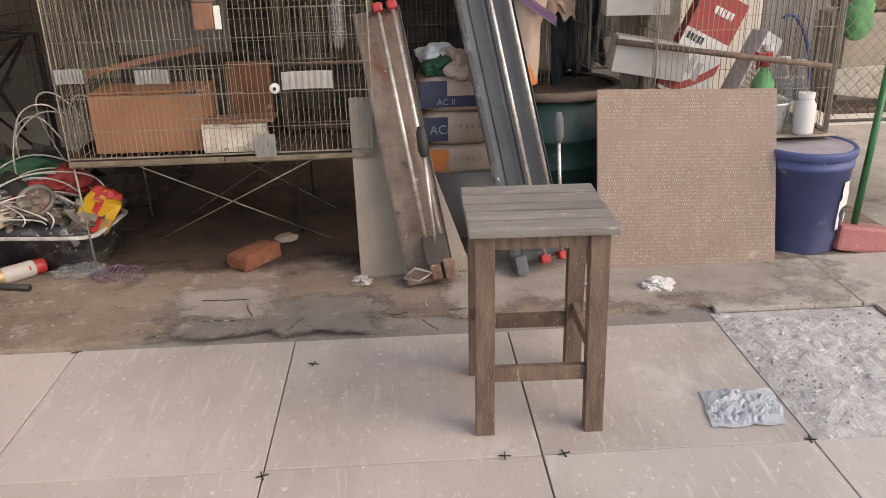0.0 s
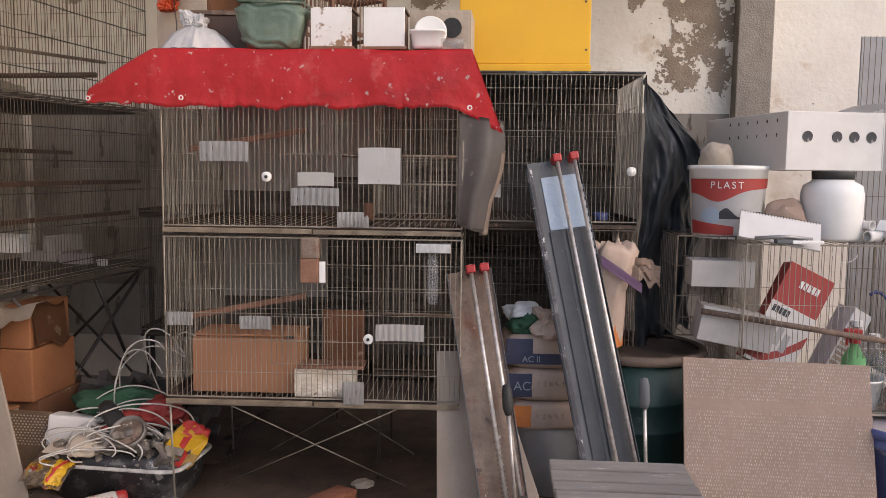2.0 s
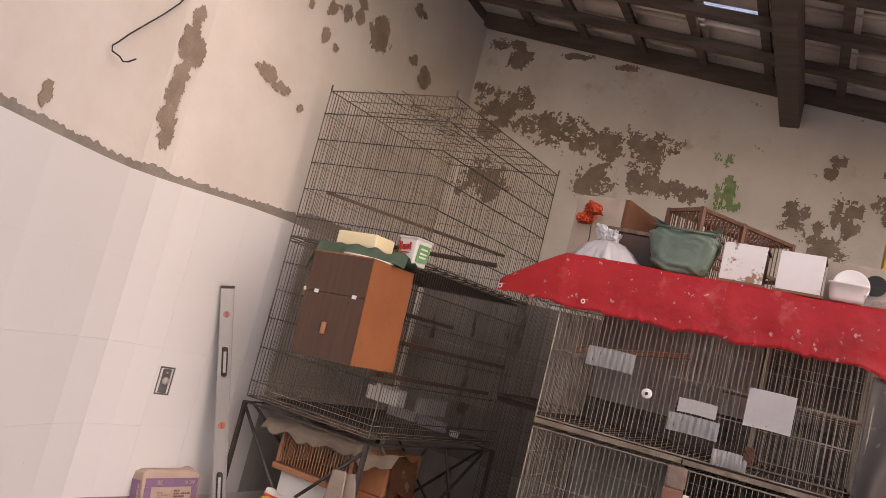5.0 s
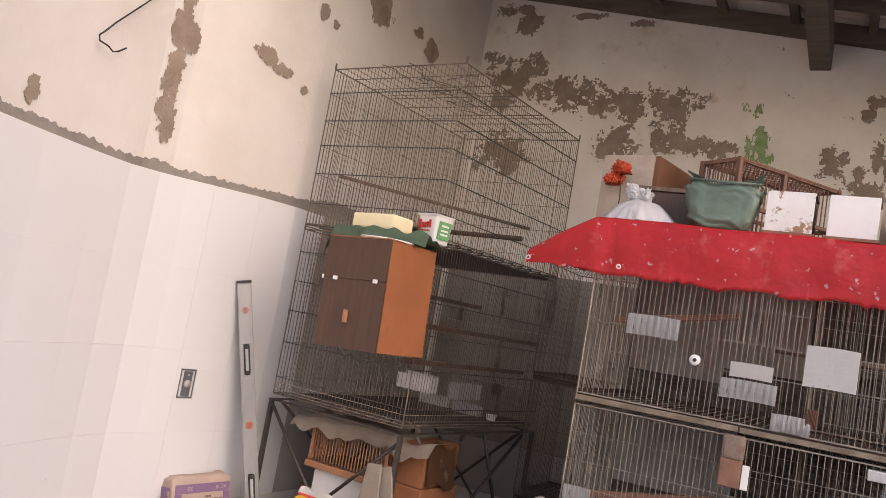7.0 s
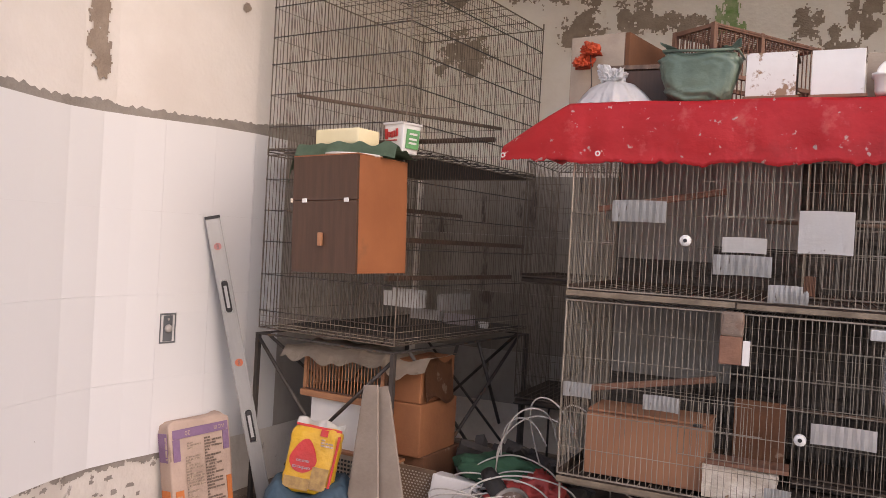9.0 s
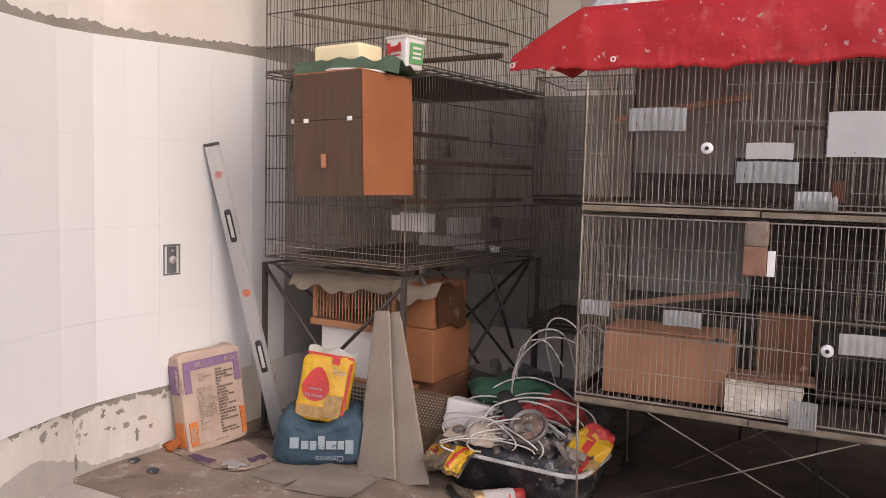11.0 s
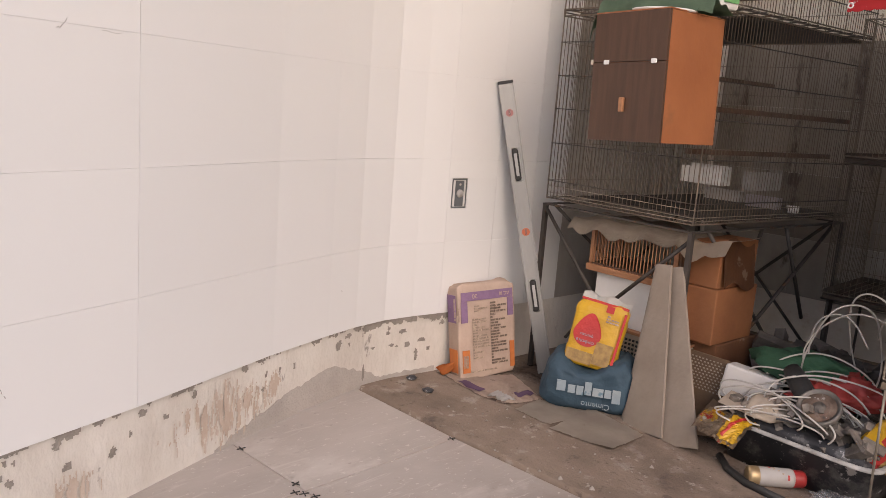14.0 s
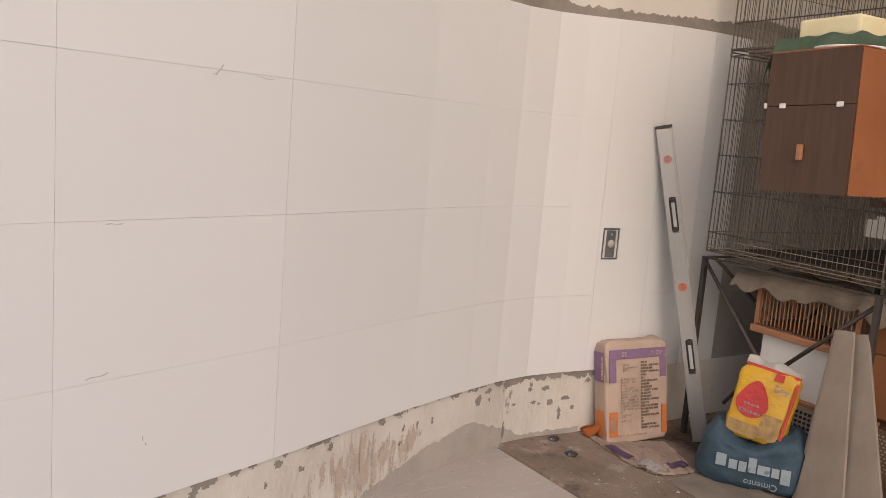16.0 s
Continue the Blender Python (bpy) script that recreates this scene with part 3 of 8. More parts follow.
def words(text, size, material, parent, m, label=""):
    """Raised lettering in the built-in font."""
    cu = bpy.data.curves.new("lettering", "FONT")
    cu.body, cu.size, cu.extrude, cu.align_x, cu.align_y = text, size, 0.0006, "CENTER", "CENTER"
    tmp = bpy.data.objects.new("lettering", cu)
    me = bpy.data.meshes.new_from_object(tmp)
    bpy.data.objects.remove(tmp)
    me.materials.clear()
    return link("lettering", me, material, parent, label, False, m)


def lines_of_print(rows, w, h, seed, fill=0.8):
    """Flat bars standing for unreadable print; local x, z plane, facing -y."""
    rng = random.Random(seed)
    out = []
    for i in range(rows):
        z = h * (1 - (i + 0.5) / rows)
        x = 0.0
        while x < w * 0.95:
            l = rng.uniform(0.08, 0.3) * w
            out.append((x, min(x + l, w), -0.0008, 0.0008, z - 0.3 * h / rows, z + 0.3 * h / rows))
            x += l + 0.04 * w
            if rng.random() > fill:
                break
    return boxes(*out)


# ---- the large structure ----
BACK_Y = 4.5
WEST = [(-1.50, -1.30), (-1.86, 0.0), (-2.05, 0.70), (-2.20, 1.24), (-2.33, 1.62), (-2.42, 1.93), (-2.49, 2.25), (-2.492, 2.40), (-2.46, 2.60), (-2.43, 2.80), (-2.395, 3.05), (-2.37, 3.60), (-2.325, 4.50)]


def west_at(y):
    """The west wall's inner face at y: x, and the unit way along it."""
    for (xa, ya), (xb, yb) in zip(WEST, WEST[1:]):
        if y <= yb or (xb, yb) == WEST[-1]:
            k = (y - ya) / (yb - ya)
            d = Vector((xb - xa, yb - ya, 0)).normalized()
            return xa + k * (xb - xa), d
    return WEST[-1][0], Vector((0, 1, 0))


def tile_rise(y):
    """How far the top edge of the wall tiles climbs towards the corner."""
    return 0.032 * min(1.0, max(0.0, (y - 2.15) / 0.75))


def roof_z(x):
    return 2.845 - 0.165 * x


def west_mesh(z0, z1, out0, out1, y0=-1.3, y1=4.5, step=0.03, top=None):
    """A strip of the west wall between two heights, from out0 inside the face to out1 outside it."""
    bm = bmesh.new()
    n = max(2, int((y1 - y0) / step))
    rings = []
    for i in range(n + 1):
        y = y0 + (y1 - y0) * i / n
        x, d = west_at(y)
        nrm = Vector((d.y, -d.x, 0))
        zt = top(x, y) if top else z1
        p, q = Vector((x, y, 0)) + nrm * out0, Vector((x, y, 0)) - nrm * out1
        rings.append([bm.verts.new((p.x, p.y, z0)), bm.verts.new((p.x, p.y, zt)), bm.verts.new((q.x, q.y, zt)), bm.verts.new((q.x, q.y, z0))])
    for a, b in zip(rings, rings[1:]):
        for j in range(4):
            bm.faces.new((a[j], a[(j + 1) % 4], b[(j + 1) % 4], b[j]))
    bm.faces.new(rings[0])
    bm.faces.new(rings[-1][::-1])
    return bm


IDENT = Matrix()
# ground under and round the house, one sheet; unseen, pale to bounce light up
solid("ground", boxes((-40, 40, -40, 40, -0.2, -0.045)), "yard", IDENT, "unseen ground, made pale to bounce light upward", "ground", kind="structure")
floor_bed = solid("floor", boxes((-2.75, 3.4, -1.6, 4.65, -0.044, -0.013)), "mortar", IDENT, "grey mortar bed under the new tiles", "floor", kind="structure")


# old concrete slab with a broken front edge
def slab_edge(x):
    return 2.295 + 0.03 * noise.noise(Vector((x * 2.3, 1.0, 0))) + 0.03 * noise.noise(Vector((x * 8, 4.0, 0))) + (0.06 * math.exp(-((x + 0.02) / 0.25) ** 2)) - (0.05 if x < -0.55 else 0.0)


def slab_surface(u, v):
    x = -2.7 + 4.7 * u
    e = slab_edge(x) if x > -0.75 else 2.210 + 0.05 * max(0.0, -1.97 - x) + 0.006 * noise.noise(Vector((x * 6, 0, 0)))
    y = e + (4.6 - e) * v ** 1.6
    z = 0.002 + 0.004 * noise.noise(Vector((x * 1.5, y * 1.5, 3))) + 0.0015 * noise.noise(Vector((x * 9, y * 9, 3)))
    if v == 0:
        z -= 0.016
    return (x, y, z)


old_slab = solid("concrete_slab", sheet(slab_surface, 150, 60), "concrete", IDENT, "worn old concrete floor with a broken edge", "floor", kind="structure", smooth=True)
# cast slabs with joints beside the bucket
cast = solid("cast_floor", boxes((2.003, 3.3, 2.0, 4.6, -0.03, 0.0)), "pale_floor", IDENT, "pale cast concrete floor slabs", "floor", kind="structure")
for b in ((1.12, 1.572, 2.262, 2.62, -0.012, 0.003), (1.576, 2.3, 2.262, 2.64, -0.012, 0.003), (1.608, 2.3, 1.6, 2.258, -0.012, 0.001)):
    part("concrete_panel", boxes(b, bevel=0.004), "pale_floor", cast)


# spilled mortar patch next to the last tile
def spill(u, v):
    x, y = 1.103 + 0.50 * u, 1.60 + 0.66 * v
    edge = min(u, 1 - u, v, 1 - v)
    h = 0.014 * min(1, edge * 6) * (0.5 + noise.noise(Vector((x * 14, y * 14, 7))) + 0.5 * noise.noise(Vector((x * 40, y * 40, 7))))
    return (x, y, -0.011 + 0.0115 * min(1, edge * 5) + 0.55 * h)


solid("mortar_spill", sheet(spill, 50, 60), "rubble", IDENT, "crumbly spilled grey mortar on the floor", "mortar", kind="stuff")


# loose crumbs scattered on the concrete
def crumbs():
    rng = random.Random(5)
    V, F = [], []
    for _ in range(420):
        x, y = rng.uniform(-2.2, 1.6), 2.22 + abs(rng.gauss(0, 0.28))
        if rng.random() < 0.35:
            x, y = rng.uniform(1.1, 1.6), rng.uniform(1.65, 2.2)
        r = rng.uniform(0.0015, 0.006) * (1.7 if rng.random() < 0.06 else 1)
        k = len(V)
        for dx, dy, dz in ((1, 0, 0), (0, 1, 0), (-1, 0.2, 0), (0, -1, 0), (0.1, 0.1, 1)):
            V.append((x + r * dx * rng.uniform(0.7, 1.4), y + r * dy * rng.uniform(0.7, 1.4), 0.003 + r * dz))
        F += [(k, k + 1, k + 4), (k + 1, k + 2, k + 4), (k + 2, k + 3, k + 4), (k + 3, k, k + 4)]
    me = bpy.data.meshes.new("crumbs")
    me.from_pydata(V, [], F)
    tagged(link("floor_crumbs", me, "pebble"), "small mortar crumbs scattered on the floor", "rubble", kind="stuff")


crumbs()

# thin layers on the old slab: dirt with painted under-cage shade, damp and pale mortar
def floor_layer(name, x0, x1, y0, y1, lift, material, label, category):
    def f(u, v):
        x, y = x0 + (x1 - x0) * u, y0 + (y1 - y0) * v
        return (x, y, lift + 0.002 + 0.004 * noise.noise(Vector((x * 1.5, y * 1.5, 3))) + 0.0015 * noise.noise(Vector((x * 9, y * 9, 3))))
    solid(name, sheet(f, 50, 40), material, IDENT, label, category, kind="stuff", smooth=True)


floor_layer("dirt", -1.15, 1.05, 2.66, 4.45, 0.0035, "dirt_shade_layer", "brown dirt and droppings, darkened to stand for shade under the cages", "dirt")
floor_layer("dirt", -2.35, -0.75, 2.78, 4.45, 0.0060, "dirt_shade_layer", "brown dirt, darkened to stand for shade under the tall cages", "dirt")
floor_layer("damp_mortar", -0.62, 0.22, 2.19, 2.52, 0.0052, "damp_layer", "damp broken mortar along the slab edge", "mortar")
floor_layer("pale_mortar", 0.05, 1.75, 2.22, 2.95, 0.0048, "pale_layer", "pale mortar washed over the concrete", "mortar")
floor_layer("pale_mortar", -0.60, -0.15, 2.30, 2.60, 0.0066, "pale_layer", "pale mortar crust on the concrete", "mortar")


# dirt crumbs and droppings, thick under the cages and thinning out to the front
def dirt_crumbs():
    rng = random.Random(25)
    V, F = [], []
    while len(V) < 4500:
        x, y = rng.uniform(-1.9, 0.6), 3.3 - abs(rng.gauss(0, 0.19))
        if y < 2.45 or (x < -0.95 and y < 2.85):
            continue
        r = rng.uniform(0.0015, 0.005) * (2.2 if rng.random() < 0.05 else 1)
        k, a = len(V), rng.uniform(0, 6.28)
        for j in range(4):
            q = a + 1.57 * j + rng.uniform(-0.4, 0.4)
            V.append((x + r * math.cos(q), y + r * math.sin(q), 0.001))
        V.append((x + rng.uniform(-0.3, 0.3) * r, y, 0.0045 + r * rng.uniform(0.2, 0.7)))
        F += [(k, k + 1, k + 4), (k + 1, k + 2, k + 4), (k + 2, k + 3, k + 4), (k + 3, k, k + 4)]
    me = bpy.data.meshes.new("dirt_crumbs")
    me.from_pydata(V, [], F)
    tagged(link("dirt_crumbs", me, "dirt"), "brown dirt crumbs and droppings under the cages", "dirt", kind="stuff")


dirt_crumbs()

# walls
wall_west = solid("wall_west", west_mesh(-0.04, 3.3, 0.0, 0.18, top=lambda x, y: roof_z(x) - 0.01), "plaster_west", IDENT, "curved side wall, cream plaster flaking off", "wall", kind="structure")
solid("skirt_west", west_mesh(-0.04, 0.262, 0.003, -0.001), "skirt", IDENT, "flaking whitewashed strip of wall below the tiles", "wall", kind="structure")
bm = bmesh.new()
for x0, x1 in ((-2.52, 3.3),):
    v = [bm.verts.new((x, y, z)) for y in (BACK_Y, BACK_Y + 0.18) for x, z in ((x0, -0.04), (x1, -0.04), (x1, roof_z(x1) - 0.01), (x0, roof_z(x0) - 0.01))]
    for f in ((0, 1, 2, 3), (7, 6, 5, 4), (0, 4, 5, 1), (1, 5, 6, 2), (2, 6, 7, 3), (3, 7, 4, 0)):
        bm.faces.new([v[i] for i in f])
wall_back = solid("wall_north", bm, "plaster", IDENT, "back wall with cream plaster peeling to brown cement", "wall", kind="structure")
# two unseen walls, added; their heights decide how much low sky gets in
solid("wall_east", boxes((6.3, 6.45, -6.2, 4.68, -0.04, 1.2)), "skirt", IDENT, "unseen low wall added to limit eastern sky light", "wall", kind="structure")
solid("wall_south", boxes((-7, 7, -6.2, -6.0, -0.04, 2.3)), "skirt", IDENT, "unseen wall added to shut off low southern sky", "wall", kind="structure")
solid("pillar", boxes((1.50, 1.68, BACK_Y - 0.09, BACK_Y - 0.002, 0.0, 2.59), bevel=0.006), "band", IDENT, "grey cement pillar on the back wall", "pillar", kind="structure")


# ragged bare patches where paint has fallen off
def patches(name, spots_on, put, material, label, seed, rough=0.6, step=0.008, freq=9.0, tall=1.0, cut=0.0):
    """Small flat flakes on a fine grid: those where a ragged field round the given spots is high enough."""
    cells = {}
    for cx, cz, rx, rz in spots_on:
        for i in range(int((cx - 1.9 * rx) / step), int((cx + 1.9 * rx) / step) + 1):
            for k in range(int((cz - 1.9 * rz) / step), int((cz + 1.9 * rz) / step) + 1):
                d = ((i * step - cx) / rx) ** 2 + ((k * step - cz) / rz) ** 2
                if d < 3.6:
                    cells[(i, k)] = max(cells.get((i, k), -9.0), 1.0 - d)
    V, F, index = [], [], {}
    for (i, k), f in cells.items():
        q = Vector((i * step * freq, k * step * freq * tall, seed))
        f += rough * (1.25 * noise.noise(q) + 1.05 * noise.noise(q * 2.4) + 0.85 * noise.noise(q * 5.3) + 0.6 * noise.noise(q * 11.7))
        if f > 0.14 + cut:
            quad = []
            for a, b in ((i, k), (i + 1, k), (i + 1, k + 1), (i, k + 1)):
                if (a, b) not in index:
                    index[(a, b)] = len(V)
                    e = Vector((a * 3.1, b * 3.1, seed))
                    V.append(put((a + 0.45 * noise.noise(e)) * step, (b + 0.45 * noise.noise(e + Vector((9, 9, 9)))) * step))
                quad.append(index[(a, b)])
            F.append(tuple(quad))
    me = bpy.data.meshes.new(name)
    me.from_pydata(V, [], F)
    tagged(link(name, me, material), label, "plaster patch", kind="structure")


def on_back(x, z, lift=0.0):
    return (x, BACK_Y - 0.0025 - lift, z)


def on_west(y, z, lift=0.0):
    x, d = west_at(y)
    k = 0.0045 + lift
    return (x + k * d.y, y - k * d.x, z)


PEEL_A = [(-2.15, 3.10, 0.13, 0.04), (-2.03, 3.02, 0.08, 0.05), (-1.66, 3.05, 0.10, 0.02), (-1.36, 3.0, 0.09, 0.02), (-2.25, 2.76, 0.07, 0.08), (-2.06, 2.68, 0.16, 0.10), (-1.88, 2.61, 0.12, 0.07), (-2.2, 2.54, 0.09, 0.06), (-2.1, 2.19, 0.17, 0.12), (-2.05, 3.0, 0.09, 0.06), (-2.02, 2.71, 0.15, 0.11), (-2.14, 2.55, 0.1, 0.08), (-2.26, 2.75, 0.05, 0.04), (-1.74, 2.58, 0.22, 0.09), (-1.41, 2.52, 0.2, 0.09), (-1.15, 2.53, 0.16, 0.1), (-1.42, 2.29, 0.12, 0.11), (-1.14, 2.34, 0.13, 0.08), (-0.96, 2.3, 0.1, 0.05), (-0.84, 2.28, 0.09, 0.05), (-0.30, 2.24, 0.08, 0.09), (-0.17, 2.22, 0.04, 0.04), (-0.11, 2.32, 0.03, 0.09)]
PEEL_B = [(0.17, 2.53, 0.08, 0.07), (0.20, 2.38, 0.12, 0.10), (-0.03, 2.27, 0.06, 0.09), (-0.14, 2.10, 0.10, 0.06), (-0.13, 2.57, 0.05, 0.03), (1.33, 2.0, 0.19, 0.19), (1.22, 1.75, 0.12, 0.13), (1.42, 1.74, 0.08, 0.14), (0.19, 2.54, 0.07, 0.06), (0.25, 2.36, 0.1, 0.09), (0.27, 2.77, 0.05, 0.05), (0.5, 2.36, 0.1, 0.07), (0.72, 2.52, 0.1, 0.08), (0.89, 2.33, 0.09, 0.06), (1.35, 1.96, 0.13, 0.15), (1.25, 1.74, 0.1, 0.12), (1.42, 2.14, 0.05, 0.08), (0.99, 2.08, 0.05, 0.06), (-0.17, 2.5, 0.03, 0.03), (0.53, 2.63, 0.04, 0.07)]
PEEL_W = [(2.86, 2.52, 0.03, 0.03), (3.0, 2.57, 0.04, 0.04), (3.1, 2.60, 0.05, 0.05), (3.21, 2.71, 0.06, 0.04), (3.0, 2.43, 0.03, 0.04), (3.78, 2.66, 0.03, 0.03), (3.7, 2.92, 0.08, 0.04), (2.325, 2.04, 0.075, 0.085), (2.305, 1.925, 0.05, 0.075), (2.295, 1.84, 0.045, 0.06), (2.30, 1.73, 0.06, 0.085), (2.315, 1.67, 0.045, 0.05), (2.735, 2.12, 0.07, 0.04), (2.83, 2.09, 0.06, 0.035), (3.41, 2.63, 0.11, 0.09), (3.91, 2.61, 0.07, 0.06), (2.31, 2.18, 0.035, 0.06), (3.1, 2.41, 0.03, 0.02), (2.97, 2.05, 0.02, 0.02), (3.04, 2.59, 0.05, 0.03), (3.21, 2.64, 0.04, 0.04), (3.77, 2.64, 0.06, 0.02), (1.67, 1.60, 0.03, 0.04)]
patches("bare_patches_north", PEEL_A + PEEL_B, on_back, "bare", "brown bare cement where the plaster peeled away", 3, 1.0, 0.0065, 10.0)
patches("bare_patches_west", PEEL_W, on_west, "bare", "grey bare cement showing through flaked plaster", 8, 0.6, 0.0065)
patches("mould_patch", [(-0.70, 2.50, 0.06, 0.06), (-0.66, 2.33, 0.055, 0.11), (-0.63, 2.25, 0.06, 0.04)], lambda x, z: (x, BACK_Y - 0.006, z), "moss", "green mould streak on the plaster", 21, 0.8, 0.006, 22.0, 0.3, 0.25)


# flakes and rust streaks on the whitewashed strip below the tiles
rng = random.Random(14)
flakes = [(rng.uniform(0.3, 2.66), 0.236 - abs(rng.gauss(0, 0.05)), rng.uniform(0.005, 0.014), rng.uniform(0.006, 0.017)) for _ in range(34)]
flakes += [(0.25 + 0.085 * i + rng.uniform(-0.03, 0.03), 0.243, rng.uniform(0.012, 0.045), rng.uniform(0.006, 0.028)) for i in range(29)]
flakes += [(2.243, 0.222, 0.020, 0.020), (2.434, 0.183, 0.020, 0.009), (2.29, 0.14, 0.014, 0.008), (2.382, 0.134, 0.013, 0.007), (2.461, 0.127, 0.018, 0.010), (2.523, 0.139, 0.018, 0.009), (2.502, 0.083, 0.008, 0.026), (2.145, 0.212, 0.016, 0.010), (2.411, 0.126, 0.007, 0.006), (2.36, 0.185, 0.010, 0.006), (2.56, 0.10, 0.010, 0.008), (2.245, 0.05, 0.008, 0.03)]
flakes += [(2.29 + 0.06 * i, 0.236, 0.045, 0.012 + 0.012 * (i % 3 != 1)) for i in range(8)]
patches("skirt_flakes", flakes, lambda y, z: on_west(y, min(z, 0.2445), 0.003), "band", "grey flaked spots on the whitewashed strip", 15, 0.5, 0.005, 24.0)
patches("rust_streaks", [(1.55, 0.11, 0.22, 0.09), (1.05, 0.08, 0.1, 0.06), (1.75, 0.14, 0.08, 0.05)], lambda y, z: on_west(y, min(z, 0.22), 0.0045), "streak", "brown rust streaks down the whitewashed strip", 16, 0.9, 0.004, 60.0, 0.12, 0.55)

# broken and damp spots along the edge of the old concrete
cracks = []
for x0, y0, n, ang in ((-0.45, 2.475, 12, 2.0), (-0.30, 2.43, 8, -75.0), (-0.42, 2.33, 8, -8.0), (-0.16, 2.25, 6, 62.0), (0.10, 2.30, 7, 8.0), (0.24, 2.27, 5, -55.0), (-0.62, 2.235, 9, 3.0), (0.32, 2.33, 7, 2.0)):
    p, d = Vector((x0, y0, 0.0095)), Vector((math.cos(radians(ang)), math.sin(radians(ang)), 0))
    line = [p]
    for _ in range(n):
        line.append(line[-1] + 0.014 * d + Vector((rng.gauss(0, 0.004), rng.gauss(0, 0.004), 0)))
    cracks.append(line)
tagged(tubes("floor_cracks", cracks, 0.0016, "tub"), "dark cracks in the old concrete", "crack", kind="structure")

# ragged mortar band above the wall tiles
def band_mesh():
    bm = bmesh.new()
    n = 700
    prev = None
    for i in range(n + 1):
        y = -1.2 + 5.68 * i / n
        w = 0.028 + 0.018 * noise.noise(Vector((y * 5, 0, 0))) + 0.02 * abs(noise.noise(Vector((y * 21, 2, 0)))) + 0.012 * noise.noise(Vector((y * 60, 5, 0)))
        if y > 2.9:
            w += 0.05 * min(1, (y - 2.9) / 0.5)
        a, b = bm.verts.new(on_west(y, 1.49 + tile_rise(y))), bm.verts.new(on_west(y, 1.505 + tile_rise(y) + max(0.008, w)))
        if prev:
            bm.faces.new((prev[0], a, b, prev[1]))
        prev = (a, b)
    return bm


solid("mortar_band", band_mesh(), "band", IDENT, "ragged grey mortar line above the wall tiles", "mortar", kind="structure")


# fresh mortar smeared over the foot of the wall at the bend
def foot_mesh():
    bm = bmesh.new()
    prev = None
    for i in range(241):
        y = 1.52 + 1.08 * i / 240
        h = 0.012 + 0.103 * min(1, max(0, (y - 1.55) / 0.45)) ** 0.8 * (1 - 0.9 * min(1, max(0, (y - 2.08) / 0.24)) ** 1.3) + 0.012 * noise.noise(Vector((y * 9, 0, 3))) + 0.01 * noise.noise(Vector((y * 40, 0, 3)))
        x, d = west_at(y)
        a, b = bm.verts.new((x + 0.006 * d.y, y - 0.006 * d.x, -0.01)), bm.verts.new((x + 0.006 * d.y, y - 0.006 * d.x, max(0.002, h)))
        if prev:
            bm.faces.new((prev[0], a, b, prev[1]))
        prev = (a, b)
    return bm


solid("mortar_foot", foot_mesh(), "foot", IDENT, "grey mortar smeared along the foot of the wall", "mortar", kind="structure")

# roof: purlin, rafters, clay tiles in channels and caps, two clear tiles
roof_tilt = math.atan(-0.165)
# unseen front edge, carried forward to hold back sky light
ROOF_Y0 = 2.3


def roof_tiles():
    rng = random.Random(2)
    caps, chans, clear = ([], []), ([], []), ([], [])

    def barrel(store, x0, x1, yc, w, rise, z_off, n=7):
        V, F = store
        k = len(V)
        for x in (x0, x1):
            for j in range(n):
                a = math.pi * j / (n - 1)
                V.append((x, yc - w * math.cos(a) / 2, roof_z(x) + z_off + rise * math.sin(a)))
        for j in range(n - 1):
            F.append((k + j, k + j + 1, k + n + j + 1, k + n + j))

    y, col = 4.44, 0
    while y > 2.3:
        x, row = -2.7, 0
        # unseen east edge is stepped back to let sky light reach the wall
        while x < (0.75 if y < 3.5 else 1.2 if y < 3.85 else 1.6):
            l = 0.40
            jig = rng.uniform(-0.006, 0.006)
            seat = 0.012 * (row % 2) + jig
            target = clear if ((col in (3, 5) and -0.86 < x + 0.2 < -0.42) or (col == 5 and 0.5 < x + 0.2 < 0.9)) else caps
            barrel(target, x, x + l, y, 0.13, 0.045, 0.060 + seat)
            barrel(chans, x, x + l, y + 0.095, 0.11, -0.012, 0.108 + seat)
            x += 0.36
            row += 1
        y -= 0.19
        col += 1
    return caps, chans, clear


caps, chans, clear = roof_tiles()
for nm, (V, F), mt, lb in (("ceiling", caps, "clay", "underside of pale clay roof tiles"), ("roof_channels", chans, "clay_shaded", "channel tiles of the roof, darkened for the shade between caps"), ("clear_roof_tiles", clear, "skylight", "clear glass roof tiles letting daylight in")):
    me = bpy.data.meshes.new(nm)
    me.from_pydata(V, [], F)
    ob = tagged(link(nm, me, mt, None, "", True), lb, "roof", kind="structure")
    sol = ob.modifiers.new("thickness", "SOLIDIFY")
    sol.thickness = 0.012
    if nm == "clear_roof_tiles":
        ob.visible_shadow = False


def beam_x(y, w, h, drop):
    z0, z1 = roof_z(-2.6), roof_z(3.4)
    m = Matrix.Translation((-2.6, y, z0 - drop)) @ Matrix.Rotation(-roof_tilt, 4, "Y")
    return boxes((0, 4.5, -w / 2, w / 2, 0, h), bevel=0.004, m=m)


wall_plate = solid("wall_plate", beam_x(BACK_Y - 0.035, 0.06, 0.09, 0.03), "roofwood", IDENT, "dark timber along the top of the wall", "beam", kind="structure")
purlin = solid("purlin", boxes((-0.46, -0.36, ROOF_Y0 + 0.02, BACK_Y + 0.1, 2.735, 2.893), bevel=0.006), "roofwood", IDENT, "dark timber roof purlin resting on the wall", "beam", kind="structure")
